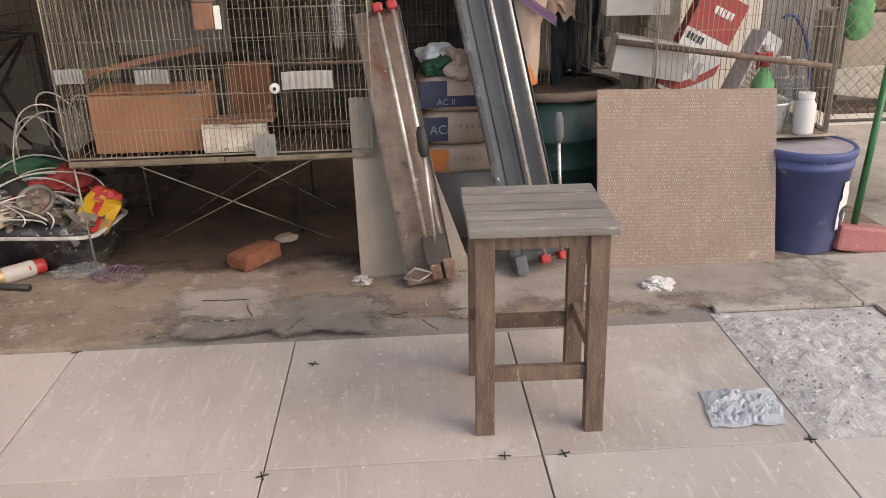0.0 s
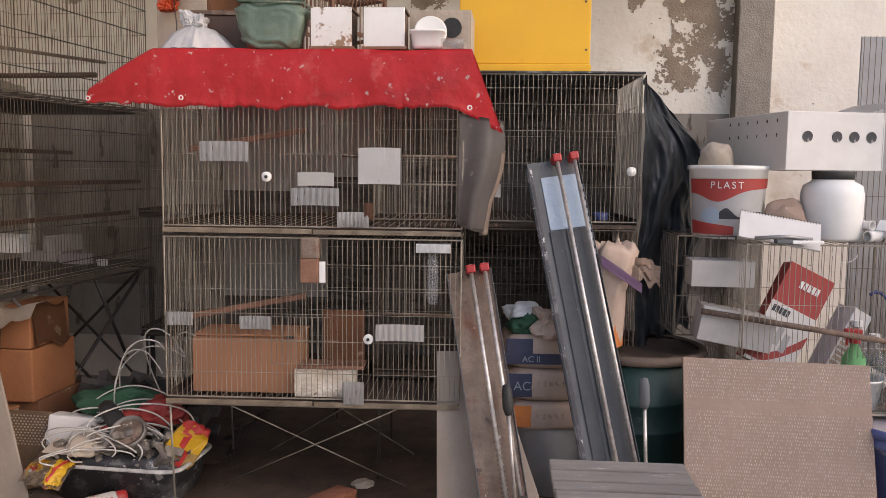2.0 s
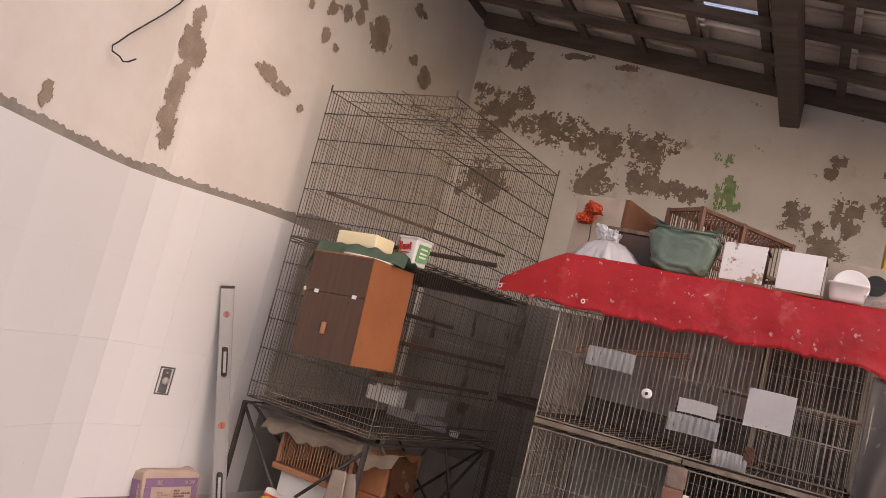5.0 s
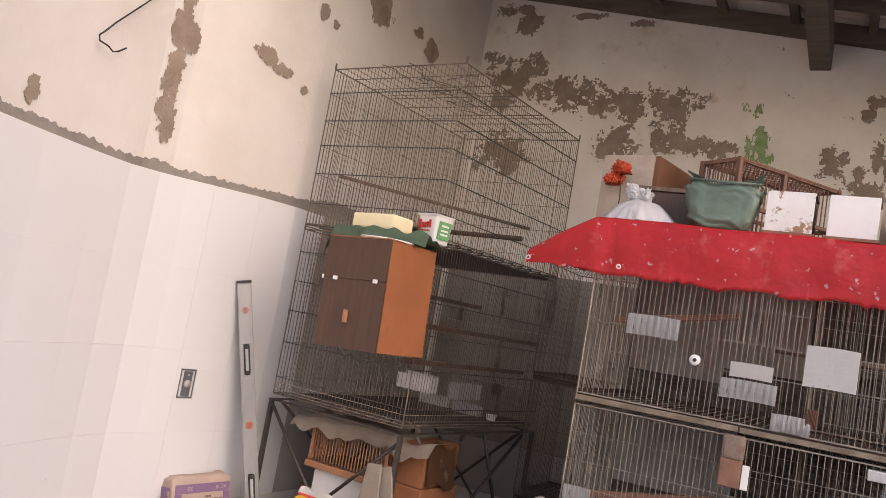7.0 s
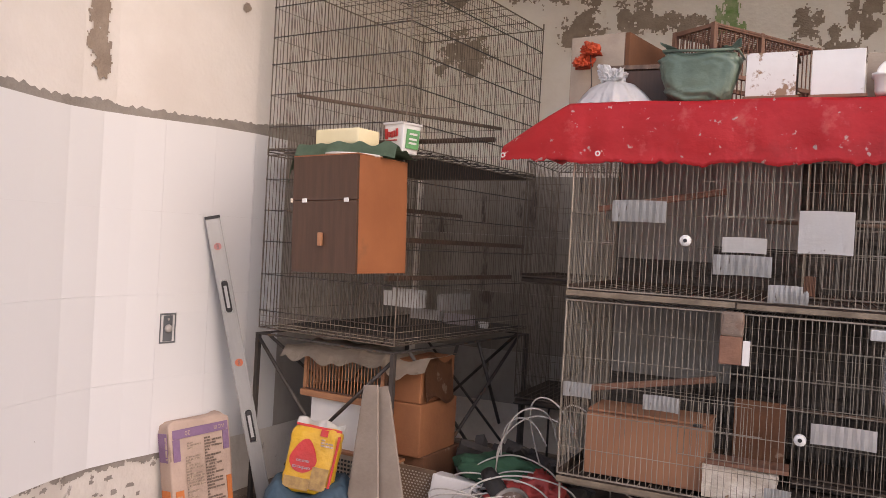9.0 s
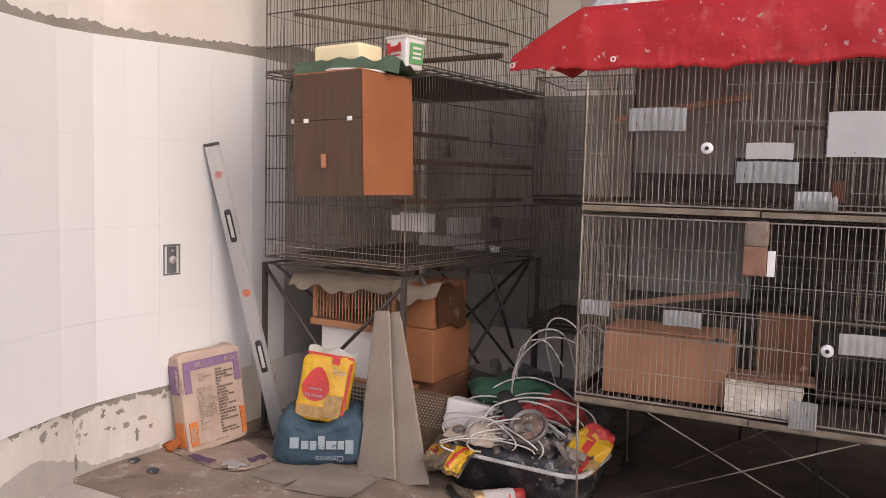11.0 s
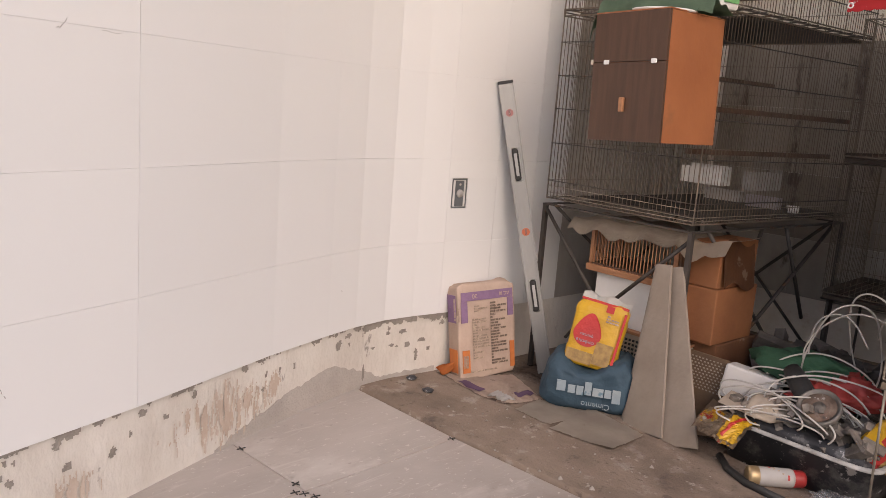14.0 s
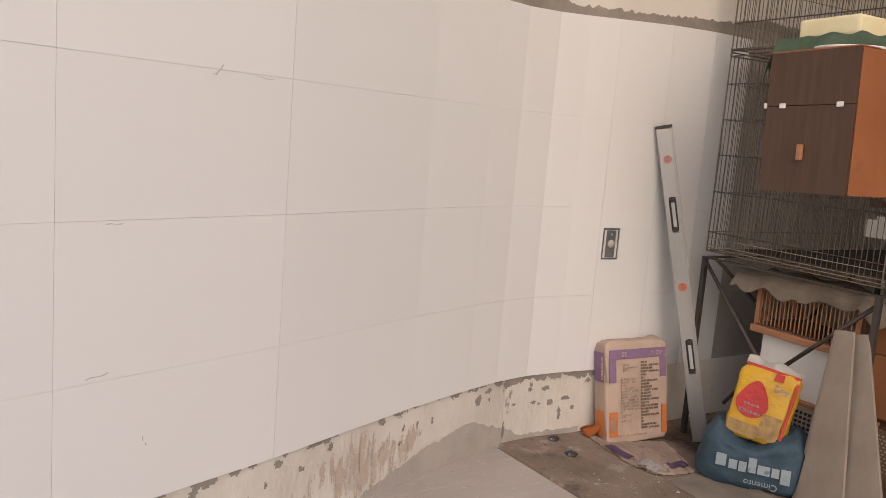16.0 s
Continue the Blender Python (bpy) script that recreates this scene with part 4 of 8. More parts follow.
for y in (4.08, 3.70, 3.32, 2.94):
    solid("rafter", beam_x(y, 0.055, 0.045, 0.02), "roofwood", IDENT, "dark timber rafter under the roof tiles", "beam", "rafters", "structure")
batten = tagged(part("batten", boxes((-0.022, 0.022, ROOF_Y0, BACK_Y, 0, 0.03)), "roofwood", None), "thin dark roof batten", "batten", "roof battens", "structure")
batten.matrix_basis = pose(-2.35, 0, roof_z(-2.35) + 0.025)
x = -1.99
while x < 1.7:
    short = copy_thing(batten, pose(x, 0, roof_z(x) + 0.025))
    if x > 0.9:
        short.matrix_basis = pose(x, 1.98, roof_z(x) + 0.025) @ Matrix.Diagonal((1, 0.56, 1, 1))
    x += 0.36

# ---- the stool on the new tiles ----
def stool():
    t = thing("wooden_stool", pose(0.494, 1.83, 0.0, 0, 0, -1.5), "weathered grey-brown slatted wooden stool standing on new floor tiles", "stool")
    y = -0.155
    for w in (0.058, 0.053, 0.045, 0.058, 0.062):
        m = Matrix.Translation((0, y, 0)) @ Matrix.Rotation(random.uniform(-0.004, 0.004), 4, "Y")
        part("seat_slat", boxes((-0.158, 0.158, 0.002, w - 0.002, 0.482, 0.502), bevel=0.003, m=m), "oldwood", t)
        y += w + 0.0085
    for sx in (-1, 1):
        for sy in (-1, 1):
            bm = boxes((-0.021, 0.021, -0.018, 0.018, 0, 0.481), bevel=0.002)
            for v in bm.verts:
                k = 1 - v.co.z / 0.481
                v.co.x += sx * (0.122 + 0.002 * k)
                v.co.y += sy * (0.122 + 0.012 * k)
            part("leg", bm, "legwood", t)
    for sy in (-1, 1):
        part("apron", boxes((-0.102, 0.102, sy * 0.122 - 0.009, sy * 0.122 + 0.009, 0.448, 0.481), bevel=0.002), "legwood", t, "reddish wooden apron rail")
        part("stretcher", boxes((-0.102, 0.102, sy * 0.13 - 0.009, sy * 0.13 + 0.009, 0.132, 0.168), bevel=0.002), "legwood", t)
        part("side_apron", boxes((sy * 0.122 - 0.009, sy * 0.122 + 0.009, -0.104, 0.104, 0.448, 0.481), bevel=0.002), "legwood", t)
        part("side_stretcher", boxes((sy * 0.122 - 0.008, sy * 0.122 + 0.008, -0.112, 0.112, 0.172, 0.205), bevel=0.002), "legwood", t)
    return t


stool()


# ---- wire cages ----
def bars(p, q, way, n, skip=()):
    """n parallel wires from p to q, shifted along way."""
    p, q, way = Vector(p), Vector(q), Vector(way)
    return [[p + way * (i / max(1, n - 1)), q + way * (i / max(1, n - 1))] for i in range(n) if i not in skip]


def cage(m, w, d, h, sp, wire, label, group, levels=(), r=0.0013, tray=True, back=True, top_sp=None, board=False, sheets=(), name="bird_cage"):
    """A wire cage; its front left lower corner is the origin, y runs to the back."""
    t = thing(name, m, label, "bird cage", group)
    X, Y, Z = Vector((w, 0, 0)), Vector((0, d, 0)), Vector((0, 0, h))
    o = Vector((0, 0, 0))
    rods = []
    for a in (o, Y, Z, Y + Z):
        rods.append([a, a + X])
    for a in (o, X, Z, X + Z):
        rods.append([a, a + Y])
    for a in (o, X, Y, X + Y):
        rods.append([a, a + Z])
    tubes("frame", rods, 0.0030, wire, t, n=5)
    nx, ny = int(w / sp), int(d / sp)
    lv = [h * k for k in levels]

    def wobble(lines, amp=0.0016):
        out = []
        for a, b in lines:
            mid = (a + b) / 2 + Vector((random.gauss(0, amp), random.gauss(0, amp), 0))
            out.append([a + Vector((random.gauss(0, amp * 0.6), 0, 0)), mid, b])
        return out

    tubes("front_grid", wobble(bars(o, Z, X, nx)) + [[(0, -0.002, z), (w, -0.002, z)] for z in lv], r, wire, t)
    if back:
        tubes("back_grid", bars(Y, Y + Z, X, nx // 2) + [[(0, d, z), (w, d, z)] for z in lv], r, wire, t)
    for a, k in ((o, -1), (X, 1)):
        tubes("side_grid", wobble(bars(a, a + Z, Y, ny)) + [[(a.x + k * 0.002, 0, z), (a.x + k * 0.002, d, z)] for z in lv], r, wire, t)
    # added board: the shaded depth of the cage is put into its dark colour
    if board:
        part("back_board", boxes((0.003, w - 0.003, d + 0.004, d + 0.010, 0.0, h)), "backing", t, "added dark board standing for the shaded cage interior")
    # added sheets whose grey stands for the lit wall seen through the bars
    for k, (x0, x1, z0) in enumerate(sheets):
        part("back_sheet", boxes((x0, x1, d - 0.012 - 0.004 * k, d - 0.010 - 0.004 * k, z0, h - 0.02 - 0.012 * k)), "tin_back", t, "added grey sheet standing for the lit wall behind the cage")
    ts = top_sp or sp
    tubes("top_grid", bars(Z, Z + Y, X, int(w / ts)) + [[(0, d * k, h), (w, d * k, h)] for k in (0.33, 0.66)], r, wire, t)
    if top_sp == 0.05:
        tubes("top_rods", [[(0, d * k / 8, h + 0.002), (w, d * k / 8, h + 0.002)] for k in range(1, 8)], 0.0022, wire, t)
        for x, y in ((0, 0), (w, 0), (0, d), (w, d)):
            tubes("corner_pin", [[(x, y, h), (x, y, h + 0.028)]], 0.004, wire, t)
    tubes("floor_grid", bars(o, Y, X, int(w / 0.03)), r, wire, t)
    if tray:
        part("tray", boxes((0.004, w - 0.004, 0.0, d - 0.004, -0.022, -0.016), (0.004, w - 0.004, -0.006, 0.0, -0.024, -0.010), (0.004, w - 0.004, d - 0.004, d, -0.022, 0.012), (0.002, 0.004, 0.0, d, -0.022, 0.012), (w - 0.004, w - 0.002, 0.0, d, -0.022, 0.012)), "tray", t, "dirty pull-out tray")
    return t


def cage_door(t, x0, x1, z0, z1, wire, y=-0.005):
    rods = [[(x0, y, z0), (x1, y, z0), (x1, y, z1), (x0, y, z1), (x0, y, z0)]]
    rods += [[(x, y, z0), (x, y, z1)] for x in np.linspace(x0, x1, max(3, int((x1 - x0) / 0.017)))[1:-1]]
    rods += [[(x0 - 0.03, y, (z0 + z1) / 2), (x1 + 0.03, y, (z0 + z1) / 2)]]
    return tubes("door", rods, 0.0014, wire, t, "small wire cage door")


def feeder(x, y, z, w, h, material, label, name="feeder_plate", d=0.012, bend=0.12, group="plates on the cage fronts", category="feeder plate"):
    """A bent sheet plate hooked on the wires, ribbed from top to bottom."""
    bm = sheet(lambda u, v: (w * u, -d * math.sin(math.pi * v) * bend - (0.0014 if bend > 0.05 else 0.0) * (int(u * 16) % 2), h * v + 0.002 * math.sin(3 * u)), 16, 6, 0.0016)
    return solid(name, bm, material, pose(x, y - (0.002 if y < 3 else 0), z), label, category, group)


# the two-storey breeding cages under the tarpaulin
RX, RY, RW, RD = -0.885, 2.745, 0.995, 0.62
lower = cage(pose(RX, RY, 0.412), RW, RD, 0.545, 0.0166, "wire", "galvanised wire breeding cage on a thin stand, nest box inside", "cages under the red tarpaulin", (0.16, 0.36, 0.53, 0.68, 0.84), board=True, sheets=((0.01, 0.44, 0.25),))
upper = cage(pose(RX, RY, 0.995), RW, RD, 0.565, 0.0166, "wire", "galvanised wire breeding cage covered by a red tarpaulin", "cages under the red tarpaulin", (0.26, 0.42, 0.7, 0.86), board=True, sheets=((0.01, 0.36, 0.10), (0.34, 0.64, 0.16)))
cage_door(lower, 0.36, 0.56, 0.12, 0.28, "wire")
cage_door(lower, 0.75, 0.90, 0.30, 0.46, "wire")
cage_door(upper, 0.42, 0.62, 0.24, 0.44, "wire")
cage_door(upper, 0.72, 0.93, 0.05, 0.24, "wire")
for c in (lower, upper):
    part("front_rail", boxes((0.0, 0.50, -0.012, -0.007, -0.023, -0.006), (0.505, RW, -0.012, -0.007, -0.024, -0.008), bevel=0.001), "rail", c, "grimy folded metal front rail")
    part("perch_board", boxes((0.0, 0.40, 0, 0.02, -0.010, 0.010), bevel=0.003), "cagewood", c, "orange-brown perch board", False, pose(0.05, 0.12, 0.255, 0, -10, 6))
    tubes("perch", [[(0.55, 0.3, 0.24), (0.99, 0.3, 0.24)]], 0.006, "legwood", c, "brown wooden perch", n=7)

# the stand of thin rods with crossed braces
stand = thing("cage_stand", pose(RX, RY, 0.0), "thin rusty iron rod stand with crossed braces under a cage", "stand")
for x, y in ((0.02, 0.0), (RW - 0.02, 0.0), (0.04, RD - 0.02), (RW - 0.04, RD - 0.02)):
    tubes("leg", [[(x, y, 0.0), (x - 0.01, y, 0.388)]], 0.0038, "wire", stand, n=6)
tubes("brace", [[(0.22, 0.0, 0.382), (0.80, 0.26, 0.006)]], 0.0024, "wire", stand, n=6)
tubes("brace", [[(0.785, 0.0, 0.382), (0.11, 0.24, 0.006)]], 0.0024, "wire", stand, n=6)
tubes("brace", [[(0.2, RD - 0.02, 0.38), (0.8, RD - 0.02, 0.01)], [(0.8, RD - 0.02, 0.38), (0.2, RD - 0.02, 0.01)]], 0.003, "wire", stand, n=6)
tubes("top_frame", [[(0, 0, 0.385), (RW, 0, 0.385), (RW, RD, 0.385), (0, RD, 0.385), (0, 0, 0.385)]], 0.0035, "wire", stand, n=6)

# what lies in and hangs on these cages
nest = thing("nest_box", pose(-0.815, 2.80, 0.413), "brown terracotta-coloured nest box on the cage floor", "nest box")
part("body", boxes((0, 0.365, 0, 0.20, 0, 0.19), bevel=0.004), "nest", nest)
part("notch", boxes((0.325, 0.350, 0.0, 0.02, 0.1905, 0.198)), "black", nest)
part("lid", boxes((-0.003, 0.368, 0.025, 0.203, 0.192, 0.199), bevel=0.002), "nest", nest)
bm = boxes((0, 0.20, 0, 0.13, 0, 0.088))
bmesh.ops.subdivide_edges(bm, edges=bm.edges[:], cuts=7, use_grid_fill=True)
for v in bm.verts:
    q = v.co * 22
    v.co += Vector((noise.noise(q), noise.noise(q + Vector((5, 0, 0))), noise.noise(q + Vector((0, 9, 0))))) * (0.009 if v.co.z > 0.01 else 0)
solid("foam_block", bm, "styro", pose(-0.452, 2.765, 0.413), "crumbling pale foam block on the cage floor", "foam block")
solid("wooden_plate", boxes((0, 0.23, 0, 0.10, 0, 0.012), bevel=0.002), "cagewood", pose(-0.45, 2.79, 0.502, 0, 0, 2), "thin brown board on the foam block", "board")
feeder(-0.280, 2.733, 0.398, 0.07, 0.078, "tin", "small bent tin flap at the cage bottom")
feeder(-0.170, 2.722, 0.620, 0.160, 0.056, "cartonwhite", "ribbed pale tin feeder plate on the cage front")
feeder(-0.630, 2.738, 0.648, 0.105, 0.045, "tin", "small ribbed tin plate on the cage front")
feeder(-0.878, 2.738, 0.657, 0.09, 0.045, "tin", "small dull tin plate on the cage front")
feeder(-0.755, 2.736, 1.207, 0.162, 0.065, "tin", "grey tin feeder plate on the cage front")
feeder(-0.452, 2.736, 1.065, 0.158, 0.058, "tin", "grey tin feeder plate on the cage front")
feeder(-0.430, 2.733, 1.130, 0.12, 0.044, "white", "small white plastic plate on the cage front", bend=0.02)
feeder(-0.230, 2.733, 1.138, 0.138, 0.118, "pale_card", "specked white card tied to the cage front", bend=0.01)
feeder(-0.30, 2.732, 0.995, 0.105, 0.05, "tin", "crumpled tin piece on the cage front", bend=0.3)
feeder(-0.21, 2.731, 1.02, 0.03, 0.055, "cagewood", "small rusty metal flap on the cage", bend=0.2)
for x, z in ((-0.533, 1.159), (-0.196, 0.623)):
    t = thing("dial", pose(x, 2.735, z, 90, 0, 0), "round white plastic cap on the cage front", "cap", "caps on the cages")
    part("disc", lathe([(0.0, -0.004), (0.0165, -0.004), (0.0165, 0.006), (0.014, 0.009), (0.0, 0.009)], 24, False), "white", t, "", True)
    part("knob", lathe([(0.0, 0.009), (0.006, 0.009), (0.005, 0.014), (0.0, 0.014)], 12, False), "black", t)
t = thing("hanging_block", pose(-0.420, 2.735, 0.812), "rust-stained block hooked on the cage front", "block")
part("block", boxes((0, 0.062, -0.02, 0.02, 0.08, 0.15), bevel=0.008), "rustplate", t)
part("hook_plate", boxes((0.0, 0.06, -0.02, 0.01, 0.0, 0.08), bevel=0.003), "cagewood", t)
part("tab", boxes((0.062, 0.082, -0.012, -0.006, 0.0, 0.07), bevel=0.001), "white", t)
t = thing("drinker", pose(0.015, 2.76, 0.74), "clear plastic drinker hanging inside the cage", "drinker")
part("bottle", lathe([(0.014, 0), (0.02, 0.03), (0.02, 0.15), (0.012, 0.17)], 14), "clear", t, "", True)
part("cover", boxes((-0.055, 0.06, -0.03, 0.03, 0.175, 0.205), bevel=0.003), "tin", t)
solid("hanging_board", boxes((0, 0.15, 0, 0.015, 0, 0.18), bevel=0.002), "carton_dark", pose(-0.39, 2.95, 0.50), "brown board standing inside the cage", "board")


# ---- red tarpaulin over the upper cage ----
def tarpaulin():
    t = thing("tarpaulin", pose(0, 0, 0), "glossy red vinyl tarpaulin draped over a cage", "tarpaulin")
    x0, x1, yf, yb = -1.135, 0.135, 2.728, 3.42

    def f(u, v):
        x = x0 + (x1 - x0) * u
        left = max(0.0, (-0.905 - x) / 0.23)
        top = 1.572 - 0.13 * left ** 1.1 + 0.006 * noise.noise(Vector((x * 5, 0, 0)))
        low = 1.392 + 0.012 * noise.noise(Vector((x * 9, 3, 0))) + 0.012 * abs(noise.noise(Vector((x * 10, 3, 0)))) + 0.007 * noise.noise(Vector((x * 48, 3, 0))) + 0.004 * noise.noise(Vector((x * 120, 3, 0))) - 0.012 * math.sin(3.0 * u) + 0.0 * left
        top = max(top, low + 0.035)
        if v < 0.5:
            k = v / 0.5
            y = yb + (yf + 0.01 - yb) * k
            z = top + 0.005 * noise.noise(Vector((x * 6, y * 6, 1))) + 0.012 * (1 - k) - 0.004 * k ** 8
            return (x, y, z)
        k = (v - 0.5) / 0.5
        bulge = 0.018 * math.sin(math.pi * min(1, k * 1.2)) * (0.5 + 0.8 * noise.noise(Vector((x * 7, 9, 0)))) + 0.012 * k * noise.noise(Vector((x * 16, k * 2, 5)))
        out = max(0.0, (u - 0.93) / 0.07)
        low -= 0.085 * out ** 1.3
        return (x + 0.105 * out * k, yf + 0.008 * (1 - k) - 0.012 * k - bulge * 0.7 + 0.03 * left + 0.035 * out * k, top + (low - top) * k)

    part("cover", sheet(f, 240, 30, 0.0015), "red", t, "", True)

    # the side hangs down from the corner and shows its grey backing
    def g(u, v):
        z = 1.37 - (0.36 + 0.035 * u) * v
        wide = 0.150 + 0.02 * math.sin(math.pi * min(1, v * 1.4)) - 0.05 * v
        fold = 0.022 * math.sin(u * 7.0 + 1.5 * v) * (0.4 + 0.6 * v)
        return (0.095 + u * wide, 2.726 + 0.05 * u * u + fold + 0.006 * math.sin(5 * v + 2 * u), z - 0.02 * u * (1 - v))

    part("side_flap", sheet(g, 26, 24, 0.002), "vinyl_grey", t, "grey backing of the hanging tarpaulin side", True)

    def hem(u, v):
        q = g(1.0, 0.25 + 0.75 * v)
        return (q[0] - 0.028 * (1 - u), q[1] - 0.006 - 0.005 * math.sin(u * 3.1), q[2] - 0.003)

    part("hem", sheet(hem, 4, 20, 0.003), "paper", t, "worn brown folded hem", True)
    for x, z in ((-1.120, 1.408), (-0.80, 1.41), (0.131, 1.386)):
        me = tube_mesh("eyelet", [[(0.0065 * math.cos(a), 0, 0.0065 * math.sin(a)) for a in np.linspace(0, 2 * math.pi, 13)]], 0.0022, 5)
        link("eyelet", me, "white", t, "pale metal eyelet", True, pose(x, 2.697 + (0.03 if x < -1 else 0), z))
    return t


tarpaulin()


# ---- things on top of the tarpaulin ----
TZ = 1.582
t = thing("white_bag", pose(-0.80, 2.86, TZ - 0.004), "knotted white plastic bag on the red tarpaulin", "plastic bag")


def gathered(r0, h, seed, n=72, k=22):
    """A thin bag gathered to a knot: pleats run from the knot down to a spread foot."""
    def f(u, v):
        a = 2 * math.pi * u
        pleat = 1 + 0.26 * v * (abs(noise.noise(Vector((math.cos(a) * 4, math.sin(a) * 4, seed)))) * 3 - 1) + 0.05 * noise.noise(Vector((math.cos(a) * 9, math.sin(a) * 9, seed + v * 3)))
        r = (0.010 + (r0 - 0.010) * v ** 0.75) * pleat
        z = h * (1 - v ** 1.3) + 0.035 * v * (1 - v) * noise.noise(Vector((math.cos(a) * 3, math.sin(a) * 3, v * 5 + seed)))
        return (1.25 * r * math.cos(a), 0.8 * r * math.sin(a), max(0.001, z))
    bm = sheet(f, n, k)
    bmesh.ops.remove_doubles(bm, verts=bm.verts, dist=1e-5)
    return bm


part("sack", gathered(0.115, 0.085, 3.0), "thinfilm", t, "", True)
part("knot", crumple(0.026, 8.0, 0.7, 3, 1.2, 1.2), "thinfilm", t, "", False, pose(0.0, 0, 0.072, 0, 20, 0))
part("ear", crumple(0.018, 5.0, 0.7, 3, 1.8, 1.2), "thinfilm", t, "", False, pose(-0.022, 0, 0.088, 0, -25, 0))
t = thing("orange_flower", pose(-0.905, 2.93, TZ - 0.004), "bright orange crumpled cloth flower", "cloth")
part("petals", crumple(0.021, 5.0, 1.0, 4, 1.0, 1.4), "flower", t, "", False, pose(0, 0, 0.19))
part("petal", crumple(0.020, 6.0, 1.0, 4, 1.2, 1.4), "flower", t, "", False, pose(-0.026, 0.01, 0.15))
tubes("stem", [[(0, 0, 0.0), (0.006, 0.01, 0.1), (0, 0, 0.19)]], 0.002, "iron", t, n=6)
t = thing("wooden_box", pose(-0.985, 3.0, TZ - 0.004, 0, 0, -12), "old plywood box with a dark open end", "box")
part("panel", boxes((-0.01, 0.19, 0.0, 0.02, 0, 0.27), bevel=0.003), "card_grey", t)
part("side", boxes((0.191, 0.208, 0.0, 0.30, 0, 0.268), bevel=0.003), "carton_dark", t, "reddish brown side board")
part("top", boxes((-0.01, 0.19, 0.021, 0.30, 0.256, 0.268), bevel=0.002), "carton_dark", t)
part("inside", boxes((0.0, 0.19, 0.021, 0.24, 0, 0.012), (0.0, 0.19, 0.2, 0.215, 0, 0.2), bevel=0.002), "legwood", t)
t = thing("dark_box", pose(-0.80, 2.955, TZ - 0.004, 0, 0, 3), "dark brown wooden box behind the bags", "box")
part("body", boxes((-0.03, 0.155, 0, 0.14, 0, 0.140), bevel=0.004), "walnut", t)
part("lid", boxes((-0.06, 0.165, -0.006, 0.145, 0.141, 0.156), bevel=0.002), "legwood", t)
t = thing("green_bag", pose(-0.535, 2.86, TZ - 0.004), "green plastic bag over a container", "plastic bag")
bm = lump(0.225, 0.165, 0.155, 0.40, 0.012, 13, 4.0, 84, 40, 0.05)
for v in bm.verts:
    k = v.co.z / 0.15
    v.co.x *= 0.80 + 0.27 * k
    v.co.y *= 0.85 + 0.2 * k
    q = Vector((v.co.x * 24 + 6 * k, v.co.y * 24, v.co.z * 9))
    v.co += Vector((v.co.x, v.co.y, 0)).normalized() * 0.016 * (abs(noise.noise(q)) + 0.5 * abs(noise.noise(q * 2.3)) - 0.3)
part("film", bm, "greenbag", t, "", True)
tubes("rim", [[(-0.104, -0.07, 0.157), (0.0, -0.082, 0.150), (0.112, -0.07, 0.152), (0.118, 0.07, 0.155), (-0.10, 0.07, 0.158), (-0.104, -0.07, 0.157)]], 0.0045, "greenbag", t, "", n=6)
part("handle_ear", sheet(lambda u, v: (-0.105 + 0.05 * u + 0.01 * math.sin(5 * v), -0.06 - 0.012 * v, 0.150 + 0.034 * v * (1 - 0.6 * u)), 8, 8, 0.001), "greenbag", t, "", True)
part("handle_ear", sheet(lambda u, v: (0.062 + 0.06 * u, -0.062 - 0.018 * u, 0.150 + 0.022 * v * (0.3 + u) + 0.006 * math.sin(9 * u)), 8, 8, 0.001), "greenbag", t, "", True)


def nest_block(x, y, label, stained):
    t = thing("nest_block", pose(x, y, TZ - 0.002, 0, 0, -2), label, "nest box", "white nest boxes on the tarpaulin")
    part("body", boxes((0.006, 0.134, 0.006, 0.13, 0.012, 0.128), bevel=0.003), "legwood", t)
    part("front", boxes((0.002, 0.138, -0.004, 0.004, 0.010, 0.136), bevel=0.002), "white_board" if stained else "white", t)
    part("top", boxes((0.0, 0.14, 0.005, 0.136, 0.130, 0.139), bevel=0.002), "legwood", t)
    part("base", boxes((-0.004, 0.146, -0.008, 0.14, 0.0, 0.010), bevel=0.002), "cagewood", t)


nest_block(-0.40, 2.80, "white nest box front with scratched brown stains", True)
nest_block(-0.225, 2.80, "clean white nest box standing on the tarpaulin", False)
t = thing("plastic_tub", pose(-0.012, 2.80, TZ, 0, 0, -3), "small white oblong plastic tub with its round lid", "tub")
bm = bmesh.new()
prev = None
for w, d, z in ((0.088, 0.05, 0.0), (0.100, 0.06, 0.012), (0.108, 0.066, 0.052), (0.118, 0.076, 0.053), (0.118, 0.076, 0.060), (0.106, 0.064, 0.060), (0.092, 0.052, 0.008)):
    rim = []
    for j in range(36):
        c, si = math.cos(2 * math.pi * j / 36), math.sin(2 * math.pi * j / 36)
        rim.append(bm.verts.new((w / 2 * math.copysign(abs(c) ** 0.45, c), d / 2 * math.copysign(abs(si) ** 0.45, si), z)))
    if prev:
        for j in range(36):
            bm.faces.new((prev[j], prev[(j + 1) % 36], rim[(j + 1) % 36], rim[j]))
    else:
        bm.faces.new(rim[::-1])
    prev = rim
bm.faces.new(prev)
part("tub", bm, "white", t, "", True)
part("lid", lathe([(0.0, 0.0), (0.050, 0.0), (0.055, 0.003), (0.055, 0.008), (0.050, 0.006), (0.0, 0.006)], 36, False), "white", t, "round white lid standing behind", True, pose(0.004, 0.048, 0.062, 78, 0, 8))
